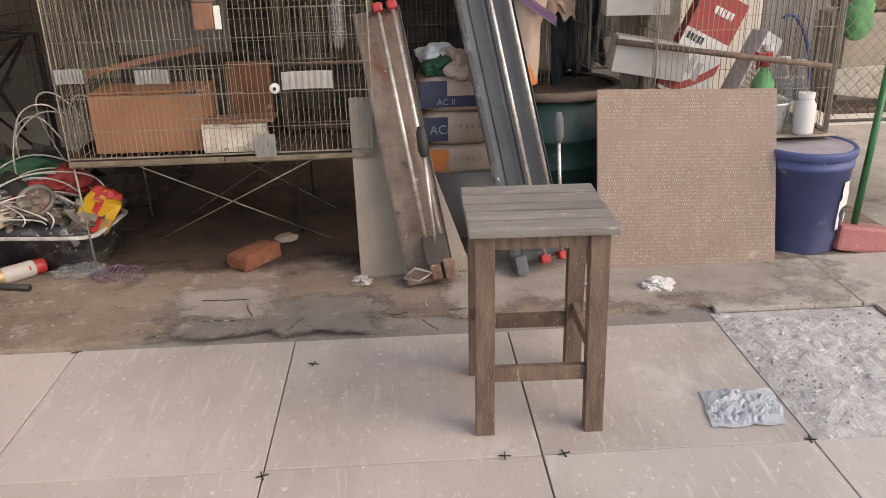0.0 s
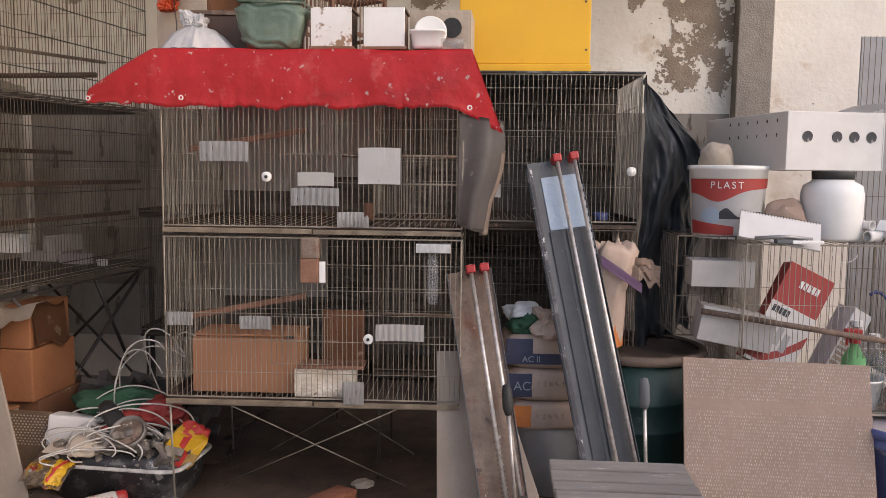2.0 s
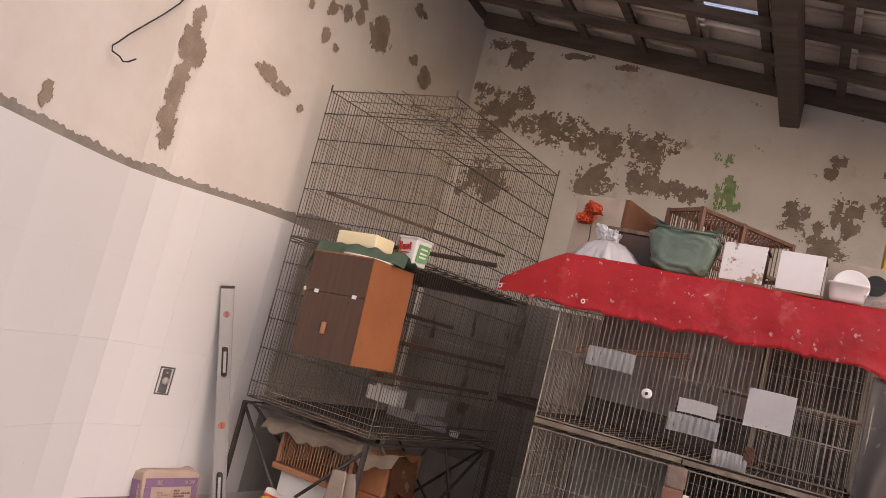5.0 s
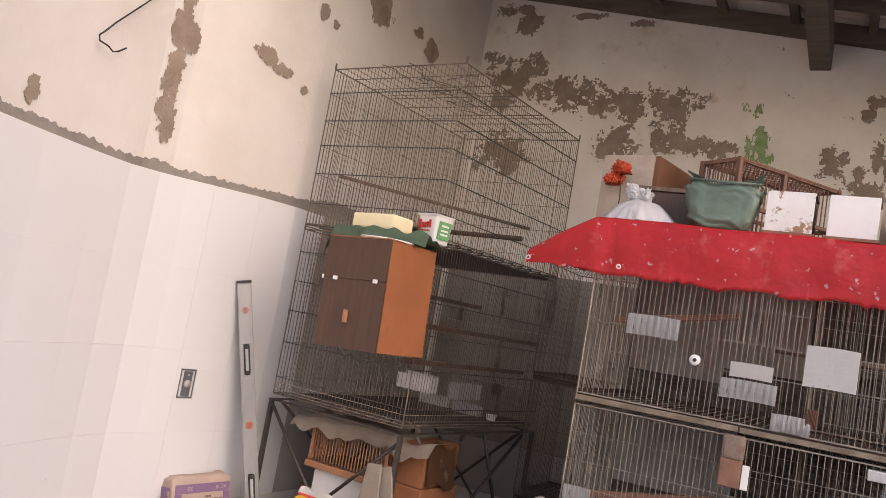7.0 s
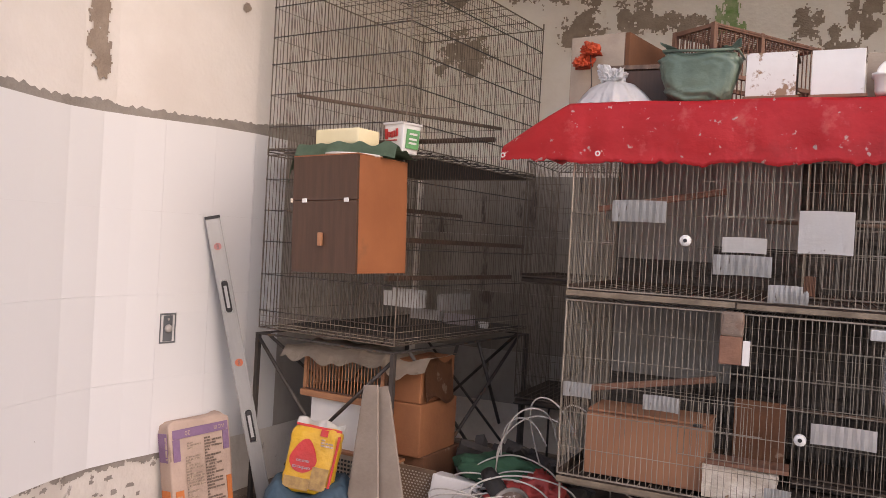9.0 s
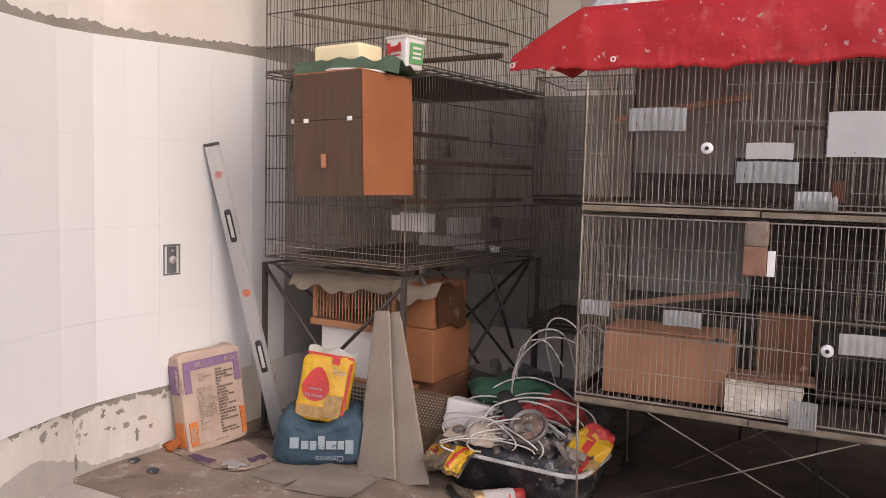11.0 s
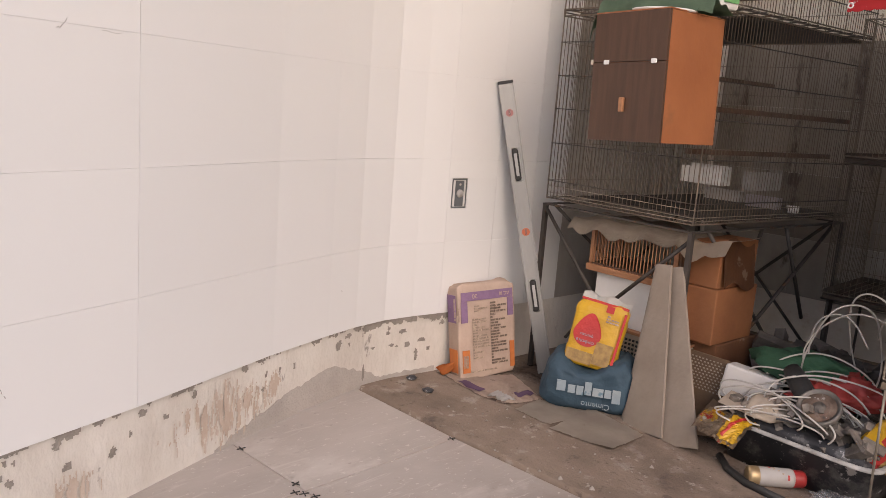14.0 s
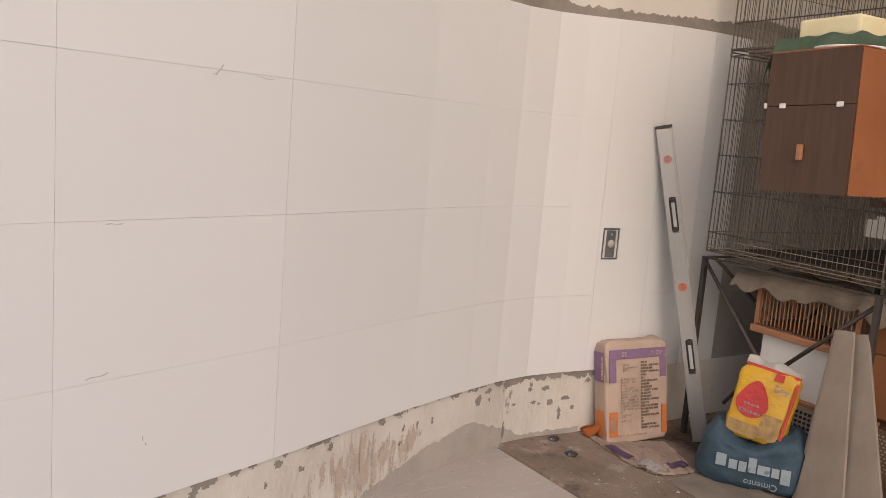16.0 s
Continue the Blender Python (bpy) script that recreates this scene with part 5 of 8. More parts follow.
t = thing("hole_box", pose(-0.02, 2.90, TZ, 0, 0, -4), "pale wooden nest box with a round entrance hole", "nest box")
bm = boxes((-0.06, 0.15, 0, 0.012, 0, 0.145))
part("front", bm, "card_grey", t)
part("body", boxes((-0.06, 0.15, 0.013, 0.16, 0, 0.143), bevel=0.003), "card_grey", t)
part("hole", lathe([(0.0, 0.0), (0.034, 0.0), (0.034, 0.003), (0.0, 0.003)], 28, False), "black", t, "", False, pose(0.085, -0.004, 0.085, 90, 0, 0))
solid("glass_dish", lathe([(0.0, 0.0), (0.04, 0.0), (0.046, 0.03), (0.042, 0.03), (0.036, 0.006), (0.0, 0.006)], 24, False), "clear", pose(0.068, 2.80, TZ), "small clear plastic dish", "dish", smooth=True)

# wooden bird cage lying behind
t = thing("wooden_bird_cage", pose(-0.665, 3.065, TZ - 0.004, 0, 0, -36), "small reddish wooden bird cage with thin bars", "bird cage")
w, d, h = 0.185, 0.52, 0.285
post = [(x, x + 0.016, y, y + 0.016, 0, h) for x in (0, w - 0.016) for y in (0, d * 0.42, d - 0.016)]
for b in post:
    part("post", boxes(b, bevel=0.001), "cagewood", t)
for z in (0.0, 0.12, h - 0.015):
    part("rail", boxes((0.018, w - 0.018, 0.002, 0.016, z, z + 0.013), (0.018, w - 0.018, d - 0.016, d - 0.002, z, z + 0.013), (0.002, 0.016, 0.018, d - 0.018, z, z + 0.013), (w - 0.016, w - 0.002, 0.018, d - 0.018, z, z + 0.013)), "cagewood", t)
tubes("bars", bars((0.02, 0.009, 0), (0.02, 0.009, h), (w - 0.04, 0, 0), 12) + bars((0.009, 0.02, 0), (0.009, 0.02, h), (0, d - 0.04, 0), 24) + bars((w - 0.009, 0.02, 0), (w - 0.009, 0.02, h), (0, d - 0.04, 0), 24) + bars((0.0, 0.012, h - 0.008), (0.0, d - 0.012, h - 0.008), (w, 0, 0), 10) + bars((0.0, 0.02, h - 0.006), (w, 0.02, h - 0.006), (0, d - 0.04, 0), 26), 0.0022, "cagewood", t)


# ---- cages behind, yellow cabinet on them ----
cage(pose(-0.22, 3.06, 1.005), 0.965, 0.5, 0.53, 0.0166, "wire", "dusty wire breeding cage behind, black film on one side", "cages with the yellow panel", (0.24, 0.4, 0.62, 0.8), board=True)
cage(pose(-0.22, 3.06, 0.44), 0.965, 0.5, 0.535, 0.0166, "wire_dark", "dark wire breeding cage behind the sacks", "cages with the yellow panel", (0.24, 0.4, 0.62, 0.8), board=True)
t = thing("cage_stand", pose(-0.22, 3.06, 0), "dark iron stand under the rear cages", "stand")
for x in (0.02, 0.945):
    for y in (0.02, 0.48):
        tubes("leg", [[(x, y, 0), (x, y, 0.415)]], 0.006, "iron", t, n=6)
tubes("top_frame", [[(0, 0, 0.41), (0.965, 0, 0.41), (0.965, 0.5, 0.41), (0, 0.5, 0.41), (0, 0, 0.41)]], 0.005, "iron", t, n=6)
solid("cover_board", boxes((0.13, 0.755, 3.05, 3.56, 1.5385, 1.546), bevel=0.002), "tub", IDENT, "dark sheet covering the rear cage top", "board")
t = thing("yellow_panel", pose(0.085, 3.09, 1.547, 0, 0, 0), "glossy yellow painted steel cabinet panel on a cage", "panel")
part("face", boxes((0, 0.475, 0, 0.16, 0.028, 0.345), bevel=0.004), "yellow", t)
part("lip", boxes((0.008, 0.478, -0.012, 0.15, 0.0, 0.027), bevel=0.004), "yellow", t)
for x, z in ((0.02, 0.33), (0.24, 0.335), (0.45, 0.33), (0.455, 0.25), (0.46, 0.08), (0.015, 0.2)):
    part("screw", lathe([(0, 0), (0.0045, 0), (0.004, 0.002), (0, 0.0025)], 10, False), "iron", t, "", False, pose(x, -0.0005, z, 90, 0, 0))
solid("dark_block", boxes((0.36, 0.42, 3.14, 3.2, 1.894, 1.907), bevel=0.003), "black", IDENT, "small dark block on the yellow panel", "block")
solid("blue_cup", lathe([(0, 0), (0.026, 0), (0.03, 0.03), (0.026, 0.03), (0.022, 0.004), (0, 0.004)], 18, False), "blue", pose(0.62, 3.12, 1.008), "small blue plastic feeding cup in the cage", "cup", smooth=True)
t = thing("dial", pose(0.715, 3.052, 1.19, 90, 0, 0), "round white plastic cap on the cage front", "cap", "caps on the cages")
part("disc", lathe([(0.0, -0.004), (0.017, -0.004), (0.017, 0.006), (0.0, 0.009)], 20, False), "white", t, "", True)
feeder(0.16, 3.052, 1.09, 0.085, 0.05, "white", "white plastic plate on the rear cage", bend=0.02)


# black plastic film hanging beside the rear cages
def film_sheet():
    def f(u, v):
        z = 1.535 - v * (0.98 + 0.06 * noise.noise(Vector((u * 5, 0, 0))))
        spread = 0.05 + 0.27 * math.sin(min(1, v * 2.4) * math.pi * 0.55) + 0.03 * noise.noise(Vector((v * 9, 0, 3))) - 0.10 * max(0, v - 0.45)
        x = 0.755 + u * spread + 0.02 * noise.noise(Vector((v * 4, u * 3, 1)))
        y = 3.05 + 0.30 * u + 0.07 * noise.noise(Vector((u * 4 + v * 2, v * 3, 7))) + 0.035 * abs(noise.noise(Vector((u * 7 - v * 3, v * 5, 2)))) + 0.012 * abs(noise.noise(Vector((u * 14 + v * 6, v * 12, 4))))
        return (x, y, z)
    return sheet(f, 60, 110, 0.0012)


solid("black_film", film_sheet(), "blackfilm", IDENT, "creased black plastic film hanging beside cages", "plastic film", smooth=True)

# a further cage stack in the back corner
for z, lb in ((0.42, "dark wire cage at the back wall"), (0.98, "dark wire cage stacked at the back wall")):
    cage(pose(-1.42, 3.80, z), 0.95, 0.5, 0.53, 0.02, "wire_dark", lb, "cages at the back wall", (0.2, 0.4, 0.6, 0.8))
t = thing("cage_stand", pose(-1.42, 3.80, 0), "dark iron stand under cages at the back wall", "stand")
for x in (0.02, 0.93):
    for y in (0.02, 0.48):
        tubes("leg", [[(x, y, 0), (x, y, 0.395)]], 0.006, "iron", t, n=6)
tubes("top_frame", [[(0, 0, 0.393), (0.95, 0, 0.393), (0.95, 0.5, 0.393), (0, 0.5, 0.393), (0, 0, 0.393)]], 0.005, "iron", t, n=6)


# ---- tall cage stack in the corner ----
TM = pose(-2.275, 3.0, 0, 0, 0, -7.5)
TW, TD = 0.70, 1.08


def tall(z, h, label, levels, tray=True):
    t = cage(TM @ pose(0, 0, z), TW, TD, h, 0.0185, "wire_dark", label, "tall cages in the corner", levels, r=0.0013, tray=tray, top_sp=0.05)
    tubes("cross_rods", [[(0, -0.004, h * k), (TW, -0.004, h * k)] for k in levels] + [[(TW + 0.004, 0, h * k), (TW + 0.004, TD, h * k)] for k in levels], 0.0026, "iron", t, "thicker dark cross rods")
    return t


tall_low = tall(0.720, 0.717, "dark rusty wire cage with a nest box hung outside", (0.1, 0.31, 0.5, 0.68, 0.86), False)
part("tray", boxes((0.05, TW - 0.01, 0.14, TD - 0.01, 0.004, 0.012), bevel=0.002), "black_tray", tall_low, "dirty dark tray on the cage floor")
tall_top = tall(1.462, 0.70, "tall dark wire cage at the wall corner", (0.13, 0.32, 0.5, 0.66, 0.84), False)
tubes("floor_rods", [[(0, TD * k / 12, -0.006), (TW, TD * k / 12, -0.006)] for k in range(13)] + [[(TW * k / 3, 0, -0.012), (TW * k / 3, TD, -0.012)] for k in range(4)], 0.003, "iron", tall_top, "dark rods under the cage floor")
# added black sheet: stands for shade among the rods, dims the cage below
part("tray", boxes((0.04, TW - 0.02, 0.22, TD - 0.03, -0.026, -0.018), bevel=0.002), "black_tray", tall_top, "added dark tray standing for rods and shade under the cage")
tubes("front_lip", [[(0, -0.004, z), (TW, -0.004, z)] for z in (0.012, 0.024, 0.05)] + [[(TW + 0.004, 0, z), (TW + 0.004, TD, z)] for z in (0.012, 0.024, 0.05)], 0.0017, "wire", tall_low, "double wires along the cage foot")
for x, z in ((0.60, 0.235), (0.66, 0.385), (0.30, 0.52)):
    part("perch_board", boxes((x - 0.012, x + 0.012, 0.06, TD - 0.02, z, z + 0.020), bevel=0.003), "walnut", tall_low, "dark wooden perch board")
for x0, x1, y0, y1, z0, z1, stuff in ((0.457, 0.630, 0.24, 0.30, 0.125, 0.185, "tin"), (0.645, 0.695, 0.36, 0.54, 0.115, 0.180, "tin_back")):
    part("feeder_trough", boxes((x0, x1, y0, y0 + 0.002, z0, z1), (x0, x1, y1 - 0.002, y1, z0, z1 + 0.01), (x0, x0 + 0.002, y0 + 0.002, y1 - 0.002, z0, z1), (x1 - 0.002, x1, y0 + 0.002, y1 - 0.002, z0, z1), (x0 + 0.002, x1 - 0.002, y0 + 0.002, y1 - 0.002, z0, z0 + 0.002)), stuff, tall_low, "bent tin feeder trough hooked inside the cage")
tubes("perch", [[(0.05, 0.1, 0.24), (0.6, 0.9, 0.2)]], 0.008, "legwood", tall_top, n=8)
tubes("perch", [[(0.02, 0.7, 0.12), (0.68, 0.7, 0.12)]], 0.012, "walnut", tall_top, n=8)
wisps = []
rng = random.Random(11)
for _ in range(26):
    a = Vector((rng.uniform(0.25, 0.5), rng.uniform(0.15, 0.6), 0.706))
    p = [a]
    d = Vector((rng.gauss(0, 1), rng.gauss(0, 1), 0)).normalized() * 0.03
    for k in range(5):
        d = Matrix.Rotation(rng.gauss(0, 0.5), 3, "Z") @ d
        p.append(p[-1] + d + Vector((0, 0, rng.uniform(0, 0.006))))
    wisps.append(p)
tubes("twigs", wisps, 0.0018, "iron", tall_top, "dry twigs lying on the cage top")

t = thing("iron_stand", TM, "dark iron stand with crossed braces under tall cages", "stand")
FZ = 0.691
for x in (0.0, TW):
    for y in (0.0, TD):
        part("leg", boxes((x - 0.009, x + 0.009, y - 0.009, y + 0.009, 0, FZ), bevel=0.002), "iron", t)
part("top_frame", boxes((-0.009, TW + 0.009, -0.009, 0.009, FZ, FZ + 0.006), (-0.009, TW + 0.009, TD - 0.009, TD + 0.009, FZ, FZ + 0.006), (-0.009, 0.009, 0.009, TD - 0.009, FZ, FZ + 0.006), (TW - 0.009, TW + 0.009, 0.009, TD - 0.009, FZ, FZ + 0.006)), "iron", t)
for a, b in (((0.015, -0.012, FZ - 0.01), (0.36, -0.012, 0.33)), ((TW - 0.02, 0.03, FZ - 0.03), (0.345, -0.002, 0.33)), ((TW, 0.1, FZ), (TW, 0.75, 0.1)), ((TW, 1.0, FZ), (TW, 0.2, 0.12)), ((TW, 0.45, FZ), (TW, 0.25, 0.3)), ((TW, 0.62, FZ), (TW, 0.85, 0.3)), ((0.0, 0.05, FZ), (0.0, 0.9, 0.1)), ((0.0, 1.0, FZ), (0.0, 0.2, 0.1)), ((0.03, TD, FZ), (0.65, TD, 0.1)), ((0.65, TD, FZ), (0.03, TD, 0.1))):
    tubes("brace", [[a, b]], 0.0075, "iron", t, n=6)

# nest cabinet hooked on the cage front
t = thing("nest_cabinet", pose(-1.818, 2.575, 0.985, 0, -2.2, -4.5), "dark walnut nest cabinet with orange side hung on a cage", "nest box")
part("body", boxes((0.0, 0.272, 0.012, 0.305, 0, 0.395), bevel=0.002), "mdf", t, "orange fibreboard body")
part("upper_door", boxes((0.0, 0.272, 0, 0.0115, 0.245, 0.395), bevel=0.001), "walnut", t, "dark walnut upper flap")
low = part("lower_door", boxes((0.0, 0.272, 0, 0.0115, 0.0, 0.243), bevel=0.001), "walnut", t, "dark walnut lower door")
part("handle", boxes((0.12, 0.135, -0.014, -0.0005, 0.09, 0.135), bevel=0.003), "pine", low, "small wooden handle")
for x in (0.045, 0.222):
    part("hinge", boxes((x, x + 0.019, -0.006, -0.0008, 0.237, 0.251), bevel=0.002), "white", t, "white plastic hinge")
part("latch", boxes((-0.012, -0.001, 0.0, 0.012, 0.238, 0.254), bevel=0.003), "styro", t)
part("roof_edge", boxes((-0.001, 0.273, 0.0, 0.305, 0.3955, 0.399)), "mdf", t)

# on the cabinet: cloth, plate, sponge, tub
CT = 1.386


def green_cloth(u, v):
    """A soft cloth lying in rolls across the cabinet, one end hanging over its side edge."""
    if u < 0.14:
        k = 1 - u / 0.14
        x, fall = -1.845 - 0.022 * math.sin(1.6 * k) + 0.006 * noise.noise(Vector((0, v * 7, k * 2))), 0.10 * k * (1 - 0.5 * v)
    else:
        x, fall = -1.845 + 0.345 * (u - 0.14) / 0.86, 0.0
    front = 2.598 + 0.17 * max(0, u - 0.45)
    y = front + (2.875 - front) * v + 0.012 * noise.noise(Vector((u * 5, 0, 4))) * (1 - v)
    roll = math.exp(-((v - 0.12) / 0.13) ** 2) + 0.6 * math.exp(-((v - 0.45) / 0.14) ** 2)
    z = CT + 0.020 + 0.042 * roll * (0.75 + 0.7 * noise.noise(Vector((u * 6, v * 2, 1)))) + 0.010 * noise.noise(Vector((x * 16, y * 22, 2)))
    return (x, y, max(z - 0.030 * max(0, 1 - v / 0.06), CT + 0.002) - fall)


solid("green_cloth", sheet(green_cloth, 70, 54, 0.004), "greencloth", IDENT, "soft rolled green cloth on top of the cabinet", "cloth", smooth=True)
solid("white_plate", lathe([(0, 0), (0.085, 0), (0.100, 0.008), (0.100, 0.012), (0.084, 0.005), (0, 0.004)], 40, False), "white", pose(-1.648, 2.668, CT + 0.0005), "shallow white plastic plate on the cabinet", "plate", smooth=True)
solid("sponge", boxes((0, 0.200, 0, 0.12, 0, 0.058), bevel=0.009), "sponge", pose(-1.835, 2.70, CT + 0.050, 0, -1, -8), "pale yellow foam sponge", "sponge")
t = thing("plastic_tub", pose(-1.553, 2.835, CT + 0.034, 0, 0, -16) @ Matrix.Diagonal((0.86, 0.86, 0.90, 1)), "square white plastic tub with red and green print", "tub")
bm = boxes((-0.056, 0.056, -0.056, 0.056, 0, 0.122), bevel=0.010)
for v in bm.verts:
    k = 0.84 + 0.16 * v.co.z / 0.122
    v.co.x, v.co.y = v.co.x * k, v.co.y * k
part("cup", bm, "white", t)
part("rim", boxes((-0.059, 0.059, -0.059, -0.0545, 0.114, 0.124), (-0.059, 0.059, 0.0545, 0.059, 0.114, 0.124), (-0.059, -0.0545, -0.054, 0.054, 0.114, 0.124), (0.0545, 0.059, -0.054, 0.054, 0.114, 0.124), bevel=0.002), "cartonwhite", t, "raised pale rim")
face = pose(0, -0.0492, 0.0, 4.5, 0, 0)
for k, (x, w, z0, z1) in enumerate(((-0.046, 0.016, 0.058, 0.098), (-0.026, 0.011, 0.064, 0.086), (-0.011, 0.011, 0.063, 0.087), (0.004, 0.009, 0.065, 0.090), (0.017, 0.011, 0.066, 0.098), (-0.040, 0.064, 0.050, 0.055))):
    part("red_print", boxes((x, x + w, -0.0042, 0.0, z0, z1), bevel=0.001), "redprint", t, "", False, face)
face = pose(0.0492, 0, 0, 0, 4.5, 0)
part("green_print", boxes((0.0, 0.0042, -0.034, 0.040, 0.022, 0.098), bevel=0.001), "netgreen", t, "green printed panel", False, face)
for z in (0.040, 0.056, 0.076):
    part("white_print", boxes((0.0043, 0.0050, -0.02, 0.026, z, z + 0.008)), "white", t, "", False, face)


def band_on(r0, r1, z0, z1, a0, a1, name, material, parent):
    def f(u, v):
        a = a0 + (a1 - a0) * u
        r = r0 + (r1 - r0) * v + 0.001
        return (r * math.cos(a), r * math.sin(a), z0 + (z1 - z0) * v)
    return part(name, sheet(f, 20, 2), material, parent, "", True)



# feeders standing in the lower tall cage
for x, y, w, lb in ((0.16, 0.86, 0.17, "pale plastic feeding trough on the cage floor"), (0.40, 0.80, 0.14, "dusty clear feeding trough on the cage floor")):
    t = thing("feeding_trough", TM @ pose(x, y, 0.724, 0, 0, 4), lb, "trough", "troughs in the tall cage")
    part("trough", boxes((0, w, 0, 0.05, 0, 0.004), (0, w, 0, 0.004, 0.004, 0.055), (0, w, 0.046, 0.05, 0.004, 0.055), (0, 0.004, 0.004, 0.046, 0.004, 0.055), (w - 0.004, w, 0.004, 0.046, 0.004, 0.055)), "cartongrey" if x < 0.3 else "bluelid", t)
solid("white_cup", lathe([(0, 0), (0.02, 0), (0.026, 0.035), (0.022, 0.035), (0.017, 0.004), (0, 0.004)], 18, False), "white", TM @ pose(0.62, 0.8, 0.724), "small white plastic feeding cup in the tall cage", "cup", smooth=True)

# ---- things under the tall cages ----
t = thing("wooden_bird_cage", pose(-2.06, 3.03, 0.475, 0, 0, -5), "small pine bird cage with thin wooden bars", "bird cage")
w, d, h = 0.40, 0.24, 0.165
for x in (0, w - 0.016):
    for y in (0, d - 0.016):
        part("post", boxes((x, x + 0.016, y, y + 0.016, 0, h), bevel=0.001), "pine", t)
part("base", boxes((-0.004, w + 0.004, -0.012, d, -0.014, 0.012), bevel=0.003), "pine", t)
part("top_rail", boxes((0.016, w - 0.016, 0, 0.014, h - 0.016, h), (0.016, w - 0.016, d - 0.014, d, h - 0.016, h), bevel=0.001), "pine", t)
tubes("bars", bars((0.02, 0.007, 0.012), (0.02, 0.007, h - 0.01), (w - 0.04, 0, 0), 24) + bars((0.007, 0.02, 0), (0.007, 0.02, h - 0.01), (0, d - 0.04, 0), 12), 0.0025, "pine", t)
part("side_panel", boxes((w + 0.0045, w + 0.014, 0.0, d, -0.01, h), bevel=0.001), "carton_dark", t, "orange plywood end panel")
part("floor_sheet", boxes((0.0, w, 0.0, d, 0.0125, 0.018)), "walnut", t)


def dusty_film(u, v):
    x, y = -2.14 + 0.66 * u, 2.97 + 0.3 * v
    sag = max(0, 0.04 - 0.3 * v)
    return (x, y, 0.672 - 0.028 * abs(noise.noise(Vector((x * 6, y * 3, 0)))) * 2 - sag * (1 + 1.5 * abs(noise.noise(Vector((x * 9, 0, 6))))))


solid("plastic_sheet", sheet(dusty_film, 46, 14, 0.001), "card_grey", IDENT, "dusty plastic sheet hanging under the cage", "plastic sheet", smooth=True)
solid("white_box", boxes((0, 0.36, 0, 0.26, 0, 0.20), bevel=0.005), "white", pose(-2.03, 3.05, 0.259, 0, 0, -5), "dusty white box below a wooden bird cage", "box")
t = thing("crate", pose(-2.02, 3.02, 0.0, 0, 0, -5), "perforated pale plastic crate under the stand", "crate")
part("body", boxes((0, 0.42, 0.004, 0.3, 0, 0.256), bevel=0.006), "card_grey", t)
part("top_edge", boxes((-0.004, 0.424, -0.004, 0.304, 0.2565, 0.268), bevel=0.003), "pine", t)
holes = [(0.03 + 0.0165 * i, 0.038 + 0.0165 * i, -0.0015, 0.003, 0.13 + 0.0165 * k, 0.138 + 0.0165 * k) for i in range(23) for k in range(7)]
part("holes", boxes(*holes), "black", t, "rows of small dark holes")
t = thing("cardboard_box", pose(-1.648, 3.05, 0.0, 0, 0, -4), "tall orange-brown cardboard boxes stacked under the cages", "cardboard box", "cartons under the cages")
part("upper_box", boxes((0, 0.122, 0, 0.26, 0.49, 0.655), bevel=0.004), "carton_orange", t)
part("lower_box", boxes((-0.006, 0.132, -0.008, 0.28, 0.285, 0.488), bevel=0.006), "carton_orange", t)
part("base_box", boxes((0.0, 0.14, 0.02, 0.32, 0.0, 0.284), bevel=0.004), "carton_dark", t)
part("flap", sheet(lambda u, v: (0.124 + 0.02 * v + 0.01 * u, 0.01 + 0.2 * u, 0.655 - 0.16 * v + 0.02 * math.sin(6 * u)), 8, 8, 0.002), "carton_dark", t, "dark torn flap", True)
t = thing("patterned_box", pose(-1.62, 2.99, 0.0, 0, 0, -5), "open brown carton with a pale printed pattern", "cardboard box", "cartons under the cages")
part("front", boxes((0.0, 0.21, 0, 0.006, 0.0, 0.27), bevel=0.001), "card", t)
holes = [(0.008 + 0.014 * i + 0.007 * (k % 2), 0.014 + 0.014 * i + 0.007 * (k % 2), -0.0012, 0.0, 0.14 + 0.011 * k, 0.1445 + 0.011 * k) for i in range(13) for k in range(11)]
part("pattern", boxes(*holes), "card_grey", t, "rows of small pale printed marks")
solid("carton_flap", boxes((0, 0.33, 0, 0.005, 0, 0.17), bevel=0.001), "card", axis_frame((-1.50, 2.86, 0.0), (-1.42, 2.95, 0.17), (0.5, -1, 0)), "brown cardboard flap leaning beside the boxes", "cardboard")

# ---- spirit level leaning on the wall ----
lv = axis_frame((-2.165, 2.962, 0.0), (-2.388, 2.810, 1.163), (1.0, -1.15, 0.1))
t = thing("spirit_level", lv, "long aluminium spirit level leaning against the white wall", "spirit level")
L = 1.2
part("rail", boxes((-0.029, -0.022, -0.013, 0.013, 0.01, L - 0.01), (0.022, 0.029, -0.013, 0.013, 0.01, L - 0.01), bevel=0.0015), "alu_bright", t)
part("web", boxes((-0.022, 0.022, -0.009, 0.009, 0.01, 0.269), (-0.022, 0.022, -0.009, 0.009, 0.403, 0.803), (-0.022, 0.022, -0.009, 0.009, 0.937, L - 0.01)), "alu_bright", t)
for z0, z1 in ((0.271, 0.401), (0.805, 0.935)):
    part("web_side", boxes((-0.022, -0.013, -0.009, 0.009, z0 - 0.002, z1 + 0.002), (0.013, 0.022, -0.009, 0.009, z0 - 0.002, z1 + 0.002)), "alu_bright", t)
    g = part("grip", boxes((-0.0128, 0.0128, -0.0115, 0.0115, z0, z1), bevel=0.0105), "black", t, "black rubber grip opening")
    part("slot", boxes((-0.006, 0.006, -0.0128, -0.0117, z0 + 0.02, z1 - 0.02), bevel=0.0005), "greyboard", g)
